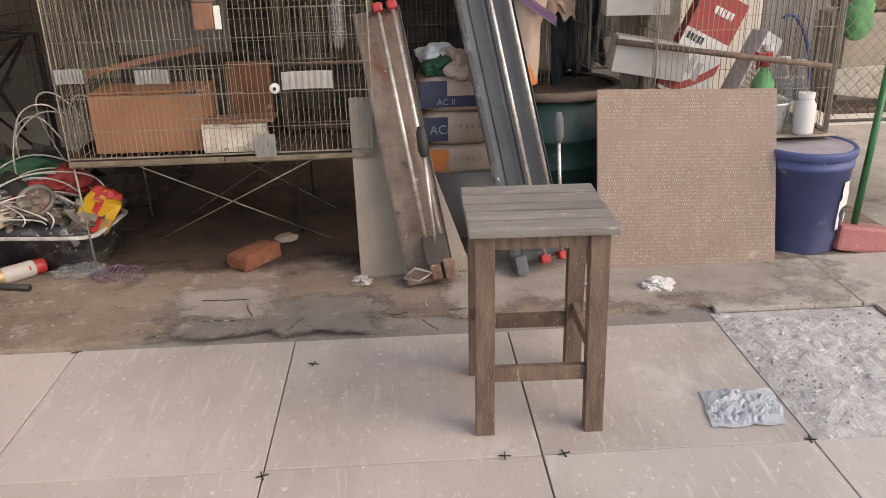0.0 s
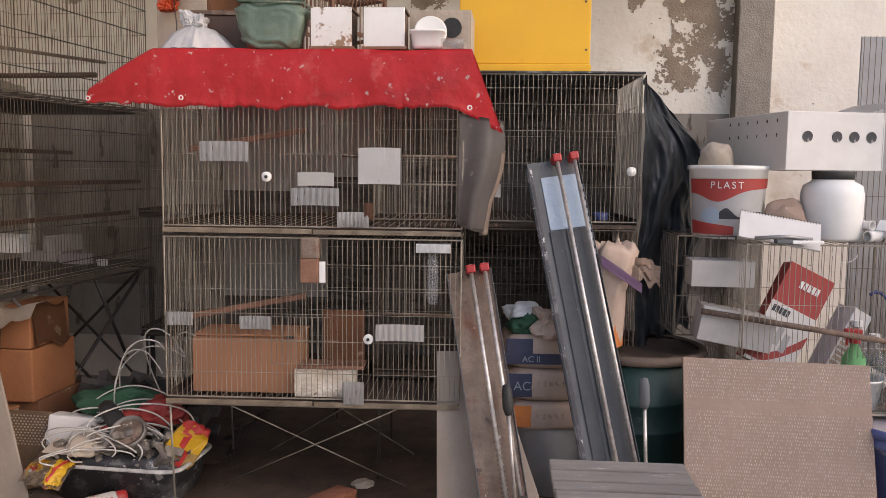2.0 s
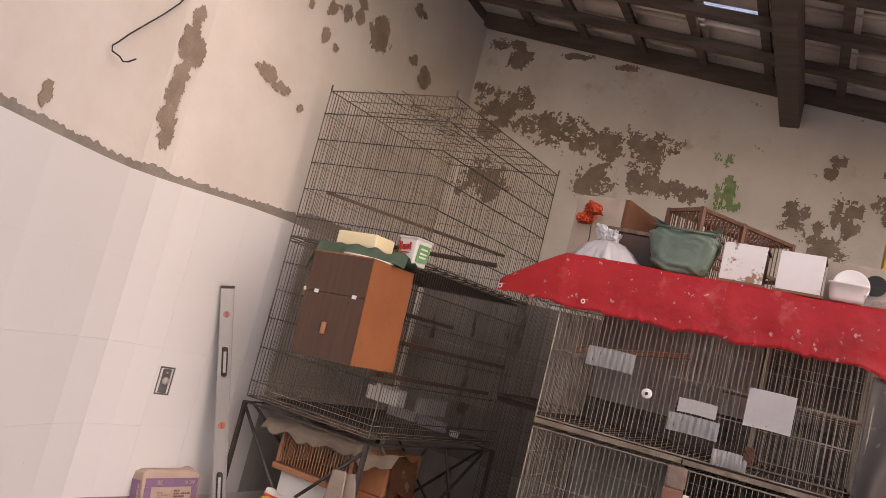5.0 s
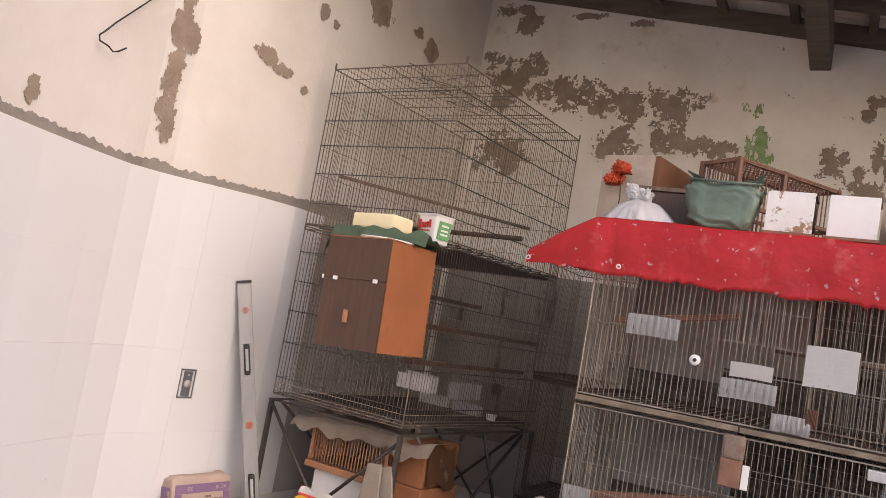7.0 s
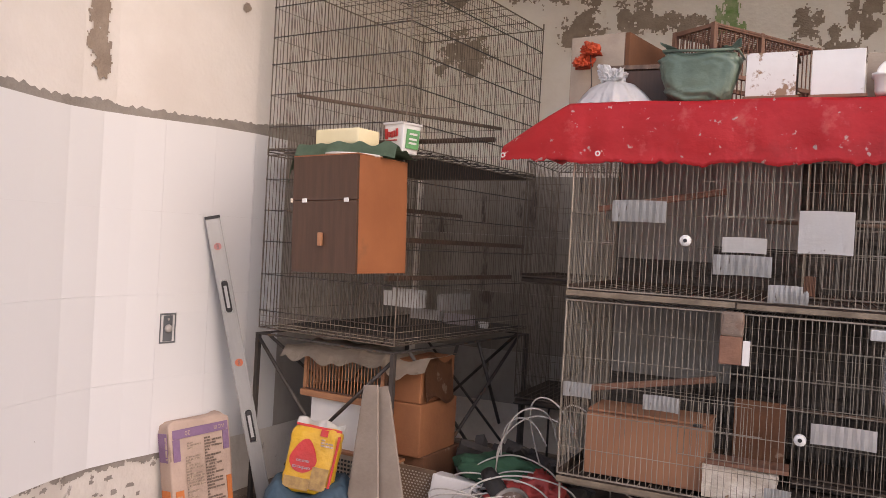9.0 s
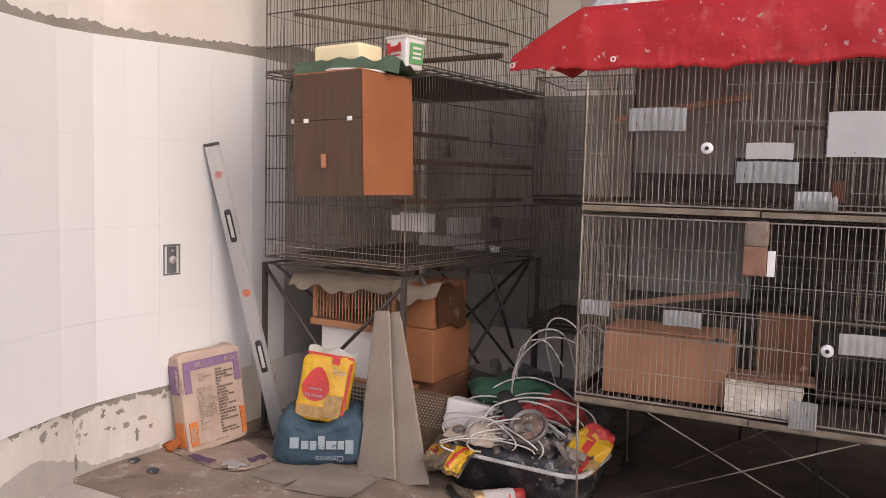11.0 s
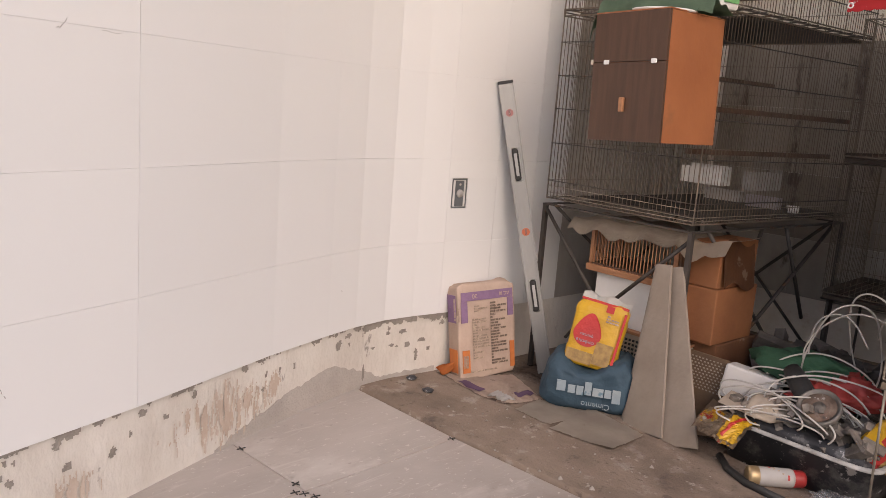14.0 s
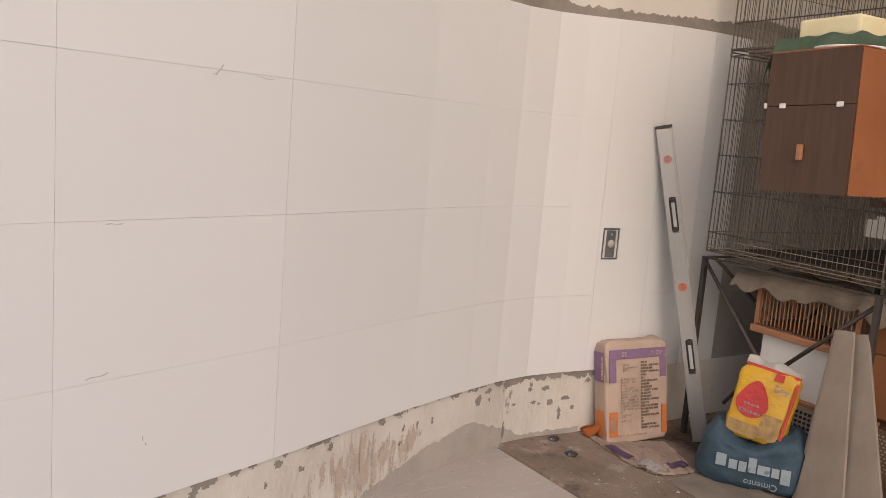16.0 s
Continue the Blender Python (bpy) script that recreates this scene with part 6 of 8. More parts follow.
for z, r in ((0.60, 0.016), (1.075, 0.015)):
    g = part("vial_holder", lathe([(0.0, -0.0125), (r, -0.0125), (r, 0.0125), (0.0, 0.0125)], 12, False), "vial_red" if z < 0.7 else "pinkred", t, "faded red vial holder", False, pose(0, 0, z, 90, 0, 0))
    part("vial", boxes((-0.004, 0.004, -r * 0.7, r * 0.7, 0.0127, 0.0138)), "clear", g)
for z in (0.0, L - 0.012):
    part("end_cap", boxes((-0.030, 0.030, -0.014, 0.014, z, z + 0.012), bevel=0.002), "black", t, "dark rubber end cap")

# wall socket box
sx, sd = west_at(2.655)
m = Matrix((sd, Vector((-sd.y, sd.x, 0)), Vector((0, 0, 1)))).transposed().to_4x4()
m.translation = Vector((sx, 2.655, 0.723)) + Vector((sd.y, -sd.x, 0)) * 0.011
t = thing("socket_box", m, "open grey wall socket box with a bare outlet", "wall socket")
part("rim", boxes((-0.036, -0.032, 0, 0.01, -0.058, 0.058), (0.032, 0.036, 0, 0.01, -0.058, 0.058), (-0.032, 0.032, 0, 0.01, -0.058, -0.052), (-0.032, 0.032, 0, 0.01, 0.052, 0.058)), "alu", t)
part("recess", boxes((-0.032, 0.032, 0.004, 0.010, -0.052, 0.052)), "tub", t)
part("bracket", boxes((-0.02, 0.02, -0.002, 0.004, -0.05, 0.05), bevel=0.002), "alu", t)
part("outlet", lathe([(0, 0), (0.016, 0), (0.015, 0.006), (0, 0.007)], 20, False), "cartongrey", t, "", True, pose(0, -0.002, 0, 90, 0, 0))
part("screw", lathe([(0, 0), (0.005, 0), (0.004, 0.003), (0, 0.003)], 10, False), "chrome", t, "", False, pose(0, -0.002, 0.035, 90, 0, 0))

# loose wire out of the wall
x0, d0 = west_at(2.05)
hang = [(west_at(y)[0] + o, y, z) for y, z, o in ((2.26, 2.29, 0.004), (2.169, 2.163, 0.02), (2.10, 2.085, 0.02), (2.039, 2.024, 0.022), (1.95, 1.935, 0.025), (1.90, 1.882, 0.03), (1.877, 1.86, 0.03), (1.884, 1.843, 0.03), (1.929, 1.843, 0.03), (1.950, 1.832, 0.035), (1.975, 1.842, 0.035), (2.009, 1.867, 0.035))]
w = tagged(tubes("loose_wire", [hang], 0.003, "black", n=6), "thin dark loose wire hanging on the wall", "wire")

# ---- sacks on the floor by the wall ----
bf = axis_frame((-2.318, 2.752, 0.0), (-2.376, 2.749, 0.37), (0.96, -0.29, 0.1))
t = thing("mortar_sack", bf, "half-empty kraft paper mortar sack with purple and orange print", "paper sack")
bm = lump(0.262, 0.085, 0.375, 0.13, 0.012, 16, 3.0, 84, 52, 0.02)
part("sack", bm, "paper", t, "", True)
F0 = -0.0478
part("purple_band", boxes((-0.120, 0.120, F0, F0 + 0.003, 0.310, 0.345), bevel=0.001), "purple", t, "purple printed band")
part("purple_corner", boxes((-0.121, -0.092, F0, F0 + 0.003, 0.225, 0.309)), "purple", t)
part("purple_corner", boxes((0.095, 0.121, F0, F0 + 0.003, 0.235, 0.309)), "purple", t)
part("purple_side", boxes((-0.1375, -0.1345, -0.030, 0.032, 0.225, 0.335), bevel=0.001), "purple", t, "purple print on the narrow side")
part("orange_side", boxes((-0.1375, -0.1345, -0.030, 0.032, 0.025, 0.118), bevel=0.001), "orange", t, "orange print on the narrow side")
part("side_print", lines_of_print(3, 0.09, 0.05, 5), "paper", t, "", False, pose(-0.139, -0.018, 0.235, 0, -90, 90))
part("orange_corner", boxes((-0.121, -0.088, F0, F0 + 0.003, 0.025, 0.115)), "orange", t, "orange printed corner")
part("orange_corner", boxes((0.100, 0.121, F0, F0 + 0.003, 0.025, 0.130)), "orange", t, "orange printed corner")
part("print_block", lines_of_print(15, 0.078, 0.165, 4), "ink", t, "", False, pose(-0.072, F0 - 0.001, 0.075))
part("print_block", lines_of_print(3, 0.062, 0.030, 14), "ink", t, "", False, pose(-0.062, F0 - 0.001, 0.262))
part("print_block", lines_of_print(22, 0.075, 0.255, 9), "ink_dark", t, "", False, pose(0.012, F0 - 0.001, 0.045))
part("print_line", lines_of_print(1, 0.17, 0.010, 3), "ink", t, "", False, pose(-0.085, F0 - 0.001, 0.022))
part("barcode", boxes(*[(0.0034 * i, 0.0034 * i + 0.0014, -0.0006, 0.0006, 0, 0.05) for i in range(7)]), "card_grey", t, "", False, pose(-0.119, F0 - 0.002, 0.045))
words("20", 0.024, "paper", t, pose(-0.058, F0 - 0.001, 0.328, 90, 180, 0))
words("AC III", 0.020, "paper", t, pose(0.080, F0 - 0.001, 0.328, 90, 180, 0))
part("fold", boxes((-0.116, 0.116, -0.034, 0.045, 0.360, 0.368), bevel=0.004), "paper", t)


def torn(u, v):
    """From the sack's foot (v = 0) to the front edge (v = 1)."""
    if u < 0.4:
        k = u / 0.4
        front, back = Vector((-2.44 + 0.27 * k, 2.602 - 0.06 * k)), Vector((-2.30 + 0.065 * k, 2.655 + 0.18 * k))
    else:
        k = (u - 0.4) / 0.6
        front, back = Vector((-2.17 + 0.14 * k, 2.542 + 0.003 * k)), Vector((-2.235 + 0.25 * k, 2.835 - 0.125 * k))
    p = back.lerp(front, v)
    rag = 0.012 * noise.noise(Vector((u * 16, v * 16, 2))) * (1 if u > 0.9 or v > 0.9 else 0)
    k = abs(noise.noise(Vector((u * 6, v * 5, 0)))) + 0.5 * abs(noise.noise(Vector((u * 17, v * 14, 3))))
    return (p.x + rag, p.y + rag, 0.005 + (0.007 + 0.024 * max(0, u - 0.6) * v * 2) * k)


t = thing("torn_sack_paper", IDENT, "crumpled torn end of a paper sack on the floor", "paper sack")
part("paper", sheet(torn, 70, 26, 0.0015), "torn_paper", t)
part("orange_flare", sheet(lambda u, v: (-2.405 + 0.07 * u - 0.05 * v, 2.655 - 0.02 * u - 0.045 * v + 0.012 * math.sin(7 * u), 0.012 + 0.045 * (1 - v) * (0.4 + u) + 0.01 * math.sin(9 * u + 3 * v)), 12, 10, 0.0012), "orange", t, "flared orange end", True)
part("white_edge", sheet(lambda u, v: tuple(Vector(torn(0.58 + 0.40 * u, 0.68 + 0.30 * v)) + Vector((0, 0, 0.004 + 0.006 * abs(math.sin(23 * u))))), 26, 6, 0.001), "cartonwhite", t, "pale torn edge")
part("purple_strip", sheet(lambda u, v: tuple(Vector(torn(0.22 + 0.22 * u, 0.80 + 0.17 * v)) + Vector((0, 0, 0.004))), 16, 4, 0.001), "purple", t, "purple printed strip")
part("purple_end", sheet(lambda u, v: tuple(Vector(torn(0.78 + 0.12 * u, 0.1 + 0.4 * v)) + Vector((0, 0, 0.003))), 8, 8, 0.001), "purple", t, "", True)
part("orange_end", sheet(lambda u, v: tuple(Vector(torn(0.0 + 0.12 * u, 0.2 + 0.5 * v)) + Vector((-0.03, -0.01, 0.01 + 0.03 * u))), 8, 8, 0.001), "orange", t, "", True)

def flat_card(corners, seed, lift, label):
    """A flat piece of board between four floor corners, its edges a little worn."""
    a, b, c, d = (Vector(p) for p in corners)

    def f(u, v):
        p = a.lerp(b, u).lerp(d.lerp(c, u), v)
        e = 0.004 * noise.noise(Vector((u * 14, v * 14, seed))) if u in (0, 1) or v in (0, 1) else 0
        return (p.x + e, p.y + e, lift + 0.003 * noise.noise(Vector((u * 3, v * 3, seed))) + 0.016 * max(0, u - 0.75) * max(0, 0.4 - v) * 4)
    solid("cardboard_sheet", sheet(f, 26, 20, 0.004), "floor_card", IDENT, label, "cardboard", "cardboard on the floor")


flat_card(((-1.987, 2.549), (-1.813, 2.529), (-1.80, 2.79), (-1.993, 2.70)), 2.0, 0.006, "flat dusty cardboard on the floor")
flat_card(((-1.798, 2.501), (-1.563, 2.527), (-1.567, 2.725), (-1.82, 2.785)), 6.0, 0.010, "dusty cardboard with a curled corner on the floor")

sk = pose(-1.865, 2.835, 0.003, 0, 0, 29)
t = thing("cement_sack", sk, "slumped blue cement sack with pale lettering", "cement sack")
bm = lump(0.36, 0.22, 0.205, 0.50, 0.014, 9, 5.0, 84, 44, 0.25)
for v in bm.verts:
    k = max(0.0, v.co.z / 0.2)
    v.co.x *= 1.03 - 0.16 * k * k
    v.co.z -= 0.055 * k * k * math.exp(-((v.co.x + 0.01) / 0.075) ** 2) - 0.018 * k * math.exp(-((abs(v.co.x) - 0.12) / 0.03) ** 2)
    q = Vector((v.co.x * 13, v.co.y * 13, v.co.z * 17))
    v.co += Vector((0.4 * v.co.x, v.co.y, 0)).normalized() * 0.020 * k * (abs(noise.noise(q)) + 0.5 * abs(noise.noise(q * 2.1)) - 0.25)
part("sack", bm, "cementbag", t, "", True)
part("folded_top", lump(0.27, 0.085, 0.06, 0.6, 0.022, 15, 2.0, 56, 24, 0.1), "cementbag", t, "", True, pose(-0.005, 0.065, 0.140))
tm = Matrix.Translation((0.030, -0.1265, 0.040)) @ pose(0, 0, 0, 84, 0, 0)
words("Cimento", 0.029, "pale", t, tm @ pose(0, 0, 0, 0, 0, 180), "pale upside-down lettering")
letters = pose(-0.072, -0.1275, 0.064, -8, 0, 0) @ Matrix.Diagonal((1.45, 1, 1.5, 1))
for x, w, z0, z1 in ((0.0, 0.018, 0.006, 0.026), (0.021, 0.017, 0.004, 0.026), (0.041, 0.017, 0.006, 0.038), (0.061, 0.026, 0.006, 0.026), (0.090, 0.016, 0.006, 0.026), (0.109, 0.020, -0.004, 0.028), (-0.028, 0.022, 0.008, 0.034)):
    t_bar = boxes((x, x + w, -0.0008, 0.0008, z0, z1), bevel=0.0007)
    part("print_bar", t_bar, "pale", t, "pale letter worn to a block", False, letters)

yb = axis_frame((-1.866, 2.800, 0.150), (-1.860, 2.885, 0.412), (0.42, -1.0, 0.1))
t = thing("grout_bag", yb, "yellow plastic grout bag with a red drop print", "plastic bag")
part("bag", lump(0.19, 0.072, 0.25, 0.34, 0.011, 15, 7.0, 64, 34, 0.02), "yellowbag", t, "", True)
bm = bmesh.new()
vs = [bm.verts.new((-0.03 + 0.052 * math.sin(a) * (1 - 0.35 * max(0, math.cos(a))), -0.0425 + 0.0008 * math.cos(3 * a), 0.12 - 0.0 + (0.075 if math.cos(a) > 0 else 0.05) * math.cos(a))) for a in np.linspace(0, 2 * math.pi, 40, endpoint=False)]
bm.faces.new(vs)
part("red_drop", bm, "redprint", t, "red drop-shaped print")
part("picture", boxes((0.012, 0.074, -0.0435, -0.040, 0.018, 0.10), (-0.085, 0.0115, -0.0435, -0.040, 0.010, 0.052)), "brownprint", t)
part("red_edge", boxes((0.080, 0.089, -0.040, -0.034, 0.02, 0.225), (-0.088, 0.088, -0.030, -0.020, 0.238, 0.247), (0.012, 0.04, -0.042, -0.038, 0.213, 0.238)), "redprint", t)
part("print_bars", lines_of_print(3, 0.05, 0.03, 6), "ink", t, "", False, pose(0.022, -0.0425, 0.175))
words("cerâmica", 0.019, "pale", t, pose(-0.03, -0.0445, 0.088, 90, 180, 0))
words("quartzo", 0.016, "pale", t, pose(-0.03, -0.0445, 0.112, 90, 180, 0))
part("seal", sheet(lambda u, v: (-0.092 + 0.184 * u, -0.01 + 0.012 * math.sin(9 * u) + 0.01 * v, 0.240 + 0.030 * v + 0.006 * math.sin(13 * u)), 30, 4, 0.001), "white", t, "crimped pale top seam", True)


# ---- tile offcuts leaning on the stand ----
def offcut(b, tp, face, w0, w1, label, th=0.010):
    m = axis_frame(b, tp, face)
    h = (Vector(tp) - Vector(b)).length
    bm = bmesh.new()
    v = [bm.verts.new(p) for y in (0, th) for p in ((-w0 / 2, y, 0), (w0 / 2, y, 0), (w0 / 2 - (w0 - w1) * 0.62, y, h), (-w0 / 2 + (w0 - w1) * 0.38, y, h))]
    for f in ((0, 1, 2, 3), (7, 6, 5, 4), (0, 4, 5, 1), (1, 5, 6, 2), (2, 6, 7, 3), (3, 7, 4, 0)):
        bm.faces.new([v[i] for i in f])
    bmesh.ops.bevel(bm, geom=bm.edges[:], offset=0.0015, segments=1, affect="EDGES")
    solid("tile_offcut", bm, "stone", m, label, "tile offcut", "tile offcuts by the stand")


offcut((-1.600, 2.766, 0), (-1.644, 2.886, 0.572), (-0.28, -1, 0.3), 0.185, 0.062, "long tapered grey tile offcut leaning on the stand")
offcut((-1.622, 2.785, 0), (-1.662, 2.900, 0.566), (-0.28, -1, 0.3), 0.175, 0.056, "tapered grey tile offcut hidden behind another")
offcut((-1.465, 2.748, 0), (-1.606, 2.905, 0.570), (-0.22, -1, 0.3), 0.180, 0.054, "tapered grey tile offcut with a slanted foot")


# ---- mortar tub full of tools and cables ----
TB = pose(-1.10, 2.93, 0.0, 0, 0, -6)
t = thing("mortar_tub", TB @ Matrix.Diagonal((1, 1, 0.82, 1)), "cement-crusted black mortar tub full of cables and tools", "tub")
bm = bmesh.new()


def ring(w, d, z, n=40):
    out = []
    for j in range(n):
        a = 2 * math.pi * j / n
        c, s = math.cos(a), math.sin(a)
        out.append(bm.verts.new((w / 2 * math.copysign(abs(c) ** 0.28, c), d / 2 * math.copysign(abs(s) ** 0.28, s), z)))
    return out


rs = [ring(0.45, 0.25, 0.0), ring(0.50, 0.30, 0.155), ring(0.525, 0.32, 0.158), ring(0.525, 0.32, 0.168), ring(0.49, 0.29, 0.168), ring(0.38, 0.20, 0.012)]
for a, b in zip(rs, rs[1:]):
    for j in range(40):
        bm.faces.new((a[j], a[(j + 1) % 40], b[(j + 1) % 40], b[j]))
bm.faces.new(rs[0][::-1])
bm.faces.new(rs[-1])
part("basin", bm, "tub", t, "", True)
bm = bmesh.new()
rs = [ring(0.528, 0.323, 0.1585), ring(0.532, 0.327, 0.164), ring(0.526, 0.321, 0.1705), ring(0.496, 0.296, 0.1695)]
for a, b in zip(rs, rs[1:]):
    for j in range(40):
        bm.faces.new((a[j], a[(j + 1) % 40], b[(j + 1) % 40], b[j]))
part("rim", bm, "rim", t, "rim crusted with pale cement", True)
solid("tub_fill", lump(0.45, 0.26, 0.15, 0.5, 0.03, 14, 2.0, 40, 16, 0.1), "tub", TB @ pose(0, 0.01, 0.022), "dark jumble of dirty tools and rubble", "tools", kind="stuff", smooth=True)


def arcs(n, seed, x, y, z, rx, rz, name, label):
    """Springy loops of cable: long arcs that rise out of the tub and fall back into it."""
    rng = random.Random(seed)
    t = thing(name, IDENT, label, "cable")
    for _ in range(n):
        cx, cy, cz = rng.gauss(x, 0.05), rng.gauss(y, 0.035), z + rng.uniform(-0.04, 0.02)
        ax, az = rng.uniform(*rx), rng.uniform(*rz)
        lean, yaw = rng.uniform(-0.5, 0.25), radians(rng.uniform(-30, 30))
        a0, a1 = radians(rng.uniform(-35, 40)), radians(rng.uniform(150, 235))
        pts = []
        for i in range(30):
            a = a0 + (a1 - a0) * i / 29
            px, pz = ax * math.cos(a) * (1 + 0.08 * math.sin(3 * a + cx * 50)), az * math.sin(a)
            py = lean * pz + 0.012 * math.sin(2 * a + cy * 90)
            pts.append((cx + px * math.cos(yaw) - py * math.sin(yaw), cy + px * math.sin(yaw) + py * math.cos(yaw), max(0.15, cz + pz)))
        tubes("loop", [pts], 0.0029, "cable", t, n=6)
    return t


arcs(15, 4, -1.10, 2.95, 0.22, (0.12, 0.22), (0.05, 0.14), "cable_coil", "tangled coil of stiff white cable on the tub")
arcs(11, 9, -1.13, 2.85, 0.20, (0.09, 0.20), (0.03, 0.09), "cable_coil", "loops of white cable hanging over the tub")
arcs(5, 12, -1.02, 3.04, 0.36, (0.10, 0.17), (0.14, 0.28), "cable_loops", "springy white cable loops rising beside the cage")

# odds and ends heaped in the tub
rng = random.Random(77)
bm = bmesh.new()
for _ in range(170):
    x, y = rng.uniform(-0.22, 0.22), rng.uniform(-0.12, 0.13)
    m = TB @ pose(x, y, 0.135 + rng.uniform(0, 0.12) * (1 - abs(x) * 2.5), rng.uniform(-40, 40), rng.uniform(-40, 40), rng.uniform(0, 180))
    a, b, c = rng.uniform(0.01, 0.06), rng.uniform(0.005, 0.02), rng.uniform(0.003, 0.015)
    k = boxes((-a, a, -b, b, -c, c), m=m)
    me = bpy.data.meshes.new("bit")
    k.to_mesh(me)
    k.free()
    bm.from_mesh(me)
    bpy.data.meshes.remove(me)
solid("tool_jumble", bm, "jumble", IDENT, "dusty broken tools and scraps heaped in a tub", "tools", kind="stuff")

rng = random.Random(91)
bm = bmesh.new()
for _ in range(60):
    m = pose(rng.uniform(-1.42, -0.98), rng.uniform(3.12, 3.5), rng.uniform(0.02, 0.28) , rng.uniform(-50, 50), rng.uniform(-50, 50), rng.uniform(0, 180))
    a, b, c = rng.uniform(0.02, 0.10), rng.uniform(0.01, 0.05), rng.uniform(0.004, 0.03)
    k = boxes((-a, a, -b, b, -c, c), m=m)
    me = bpy.data.meshes.new("bit")
    k.to_mesh(me)
    k.free()
    bm.from_mesh(me)
    bpy.data.meshes.remove(me)
solid("scrap_heap", bm, "backing", IDENT, "dark heap of scraps behind the mortar tub", "scrap", kind="stuff")

# angle grinder
t = thing("angle_grinder", axis_frame((-1.06, 2.84, 0.235), (-1.13, 2.95, 0.33), (0.25, -1, 0.35)), "worn angle grinder with a steel guard lying in the tub", "angle grinder")
part("guard", lathe([(0.0, 0.0), (0.062, 0.0), (0.064, 0.006), (0.064, 0.02), (0.058, 0.022), (0.056, 0.012), (0.02, 0.012), (0.018, 0.02), (0.0, 0.02)], 36, False), "grinder_steel", t, "dented steel disc guard", True, pose(0, -0.01, 0.0, 90, 0, 0))
part("disc", lathe([(0.019, 0.013), (0.05, 0.013), (0.05, 0.0155), (0.019, 0.0155)], 32, False), "rustplate", t, "", True, pose(0, -0.01, 0, 90, 0, 0))
part("gear_head", boxes((-0.03, 0.03, -0.008, 0.04, -0.03, 0.045), bevel=0.012), "alu", t)
part("body", lathe([(0.0, 0.0), (0.03, 0.0), (0.033, 0.03), (0.033, 0.12), (0.026, 0.16), (0.0, 0.165)], 20, False), "black", t, "dark plastic body", True, pose(-0.02, 0.02, 0.03, 0, -18, 0))
part("side_handle", lathe([(0.0, 0.0), (0.012, 0.0), (0.014, 0.05), (0.011, 0.10), (0.0, 0.105)], 14, False), "black", t, "", True, pose(-0.03, 0.02, 0.02, -20, -35, 0))

solid("white_container", boxes((0, 0.180, 0, 0.09, 0, 0.115), bevel=0.010), "cartonwhite", pose(-1.425, 2.935, 0.155, -8, 5, 4), "dirty white plastic container leaning in the tub", "container")
solid("paper_scrap", crumple(0.075, 4.0, 0.4, 3, 0.5), "card_grey", pose(-1.22, 2.86, 0.165), "dusty crumpled paper in the tub", "paper", smooth=True)
solid("cardboard_piece", boxes((0, 0.17, 0, 0.11, 0, 0.005), bevel=0.001), "card_grey", pose(-1.36, 2.80, 0.178, 6, 6, 4), "torn cardboard piece on the tub edge", "cardboard")
solid("steel_plate", boxes((0, 0.13, 0, 0.08, 0, 0.006), bevel=0.001), "alu", pose(-1.17, 2.80, 0.182, 12, -4, 8), "grey steel trowel plate in the tub", "trowel")
solid("green_rope", crumple(0.10, 6.0, 0.5, 4, 0.5, 0.7), "green", pose(-1.21, 3.08, 0.24) @ Matrix.Diagonal((1.5, 0.8, 1.4, 1)), "bunch of green mesh fabric in the tub", "cloth", smooth=True)
solid("red_bag", crumple(0.078, 9.0, 0.6, 4, 0.7, 1.0), "redcarton", pose(-1.03, 3.03, 0.22), "crumpled red plastic bag in the tub", "plastic bag", smooth=True)
solid("red_bag", crumple(0.06, 12.0, 0.6, 4, 0.6, 1.2), "redcarton", pose(-1.12, 2.97, 0.22), "crumpled red and yellow wrapper in the tub", "plastic bag", smooth=True)


def snack_bag(m, w, d, h, seed, film, label):
    """An empty film bag, half flat, with sharp creases and printed fields."""
    t = thing("empty_bag", m, label, "plastic bag", "empty yellow bags on the tub")

    def shape():
        bm = lump(w, d, h, 0.4, 0.010, 19, seed, 56, 30, 0.02)
        for v in bm.verts:
            q = v.co * 26 + Vector((seed, 0, 0))
            v.co += Vector((0.5, 1.0, 0.6)) * 0.018 * (abs(noise.noise(q)) - 0.25)
        return bm
    part("film", shape(), film, t)
    if film == "yellowbag":
        part("red_print", keep_faces(shape(), lambda c: -0.16 * w < c.x + 0.35 * (c.z - h / 2) < 0.06 * w or c.z > 0.86 * h), "redprint", t)
        part("brown_print", keep_faces(shape(), lambda c: c.x > 0.2 * w and 0.12 * h < c.z < 0.45 * h), "brownprint", t)


snack_bag(pose(-0.92, 2.845, 0.115, 0, 34, 18), 0.115, 0.034, 0.18, 2.0, "yellowbag", "empty yellow and red plastic bag on the tub corner")
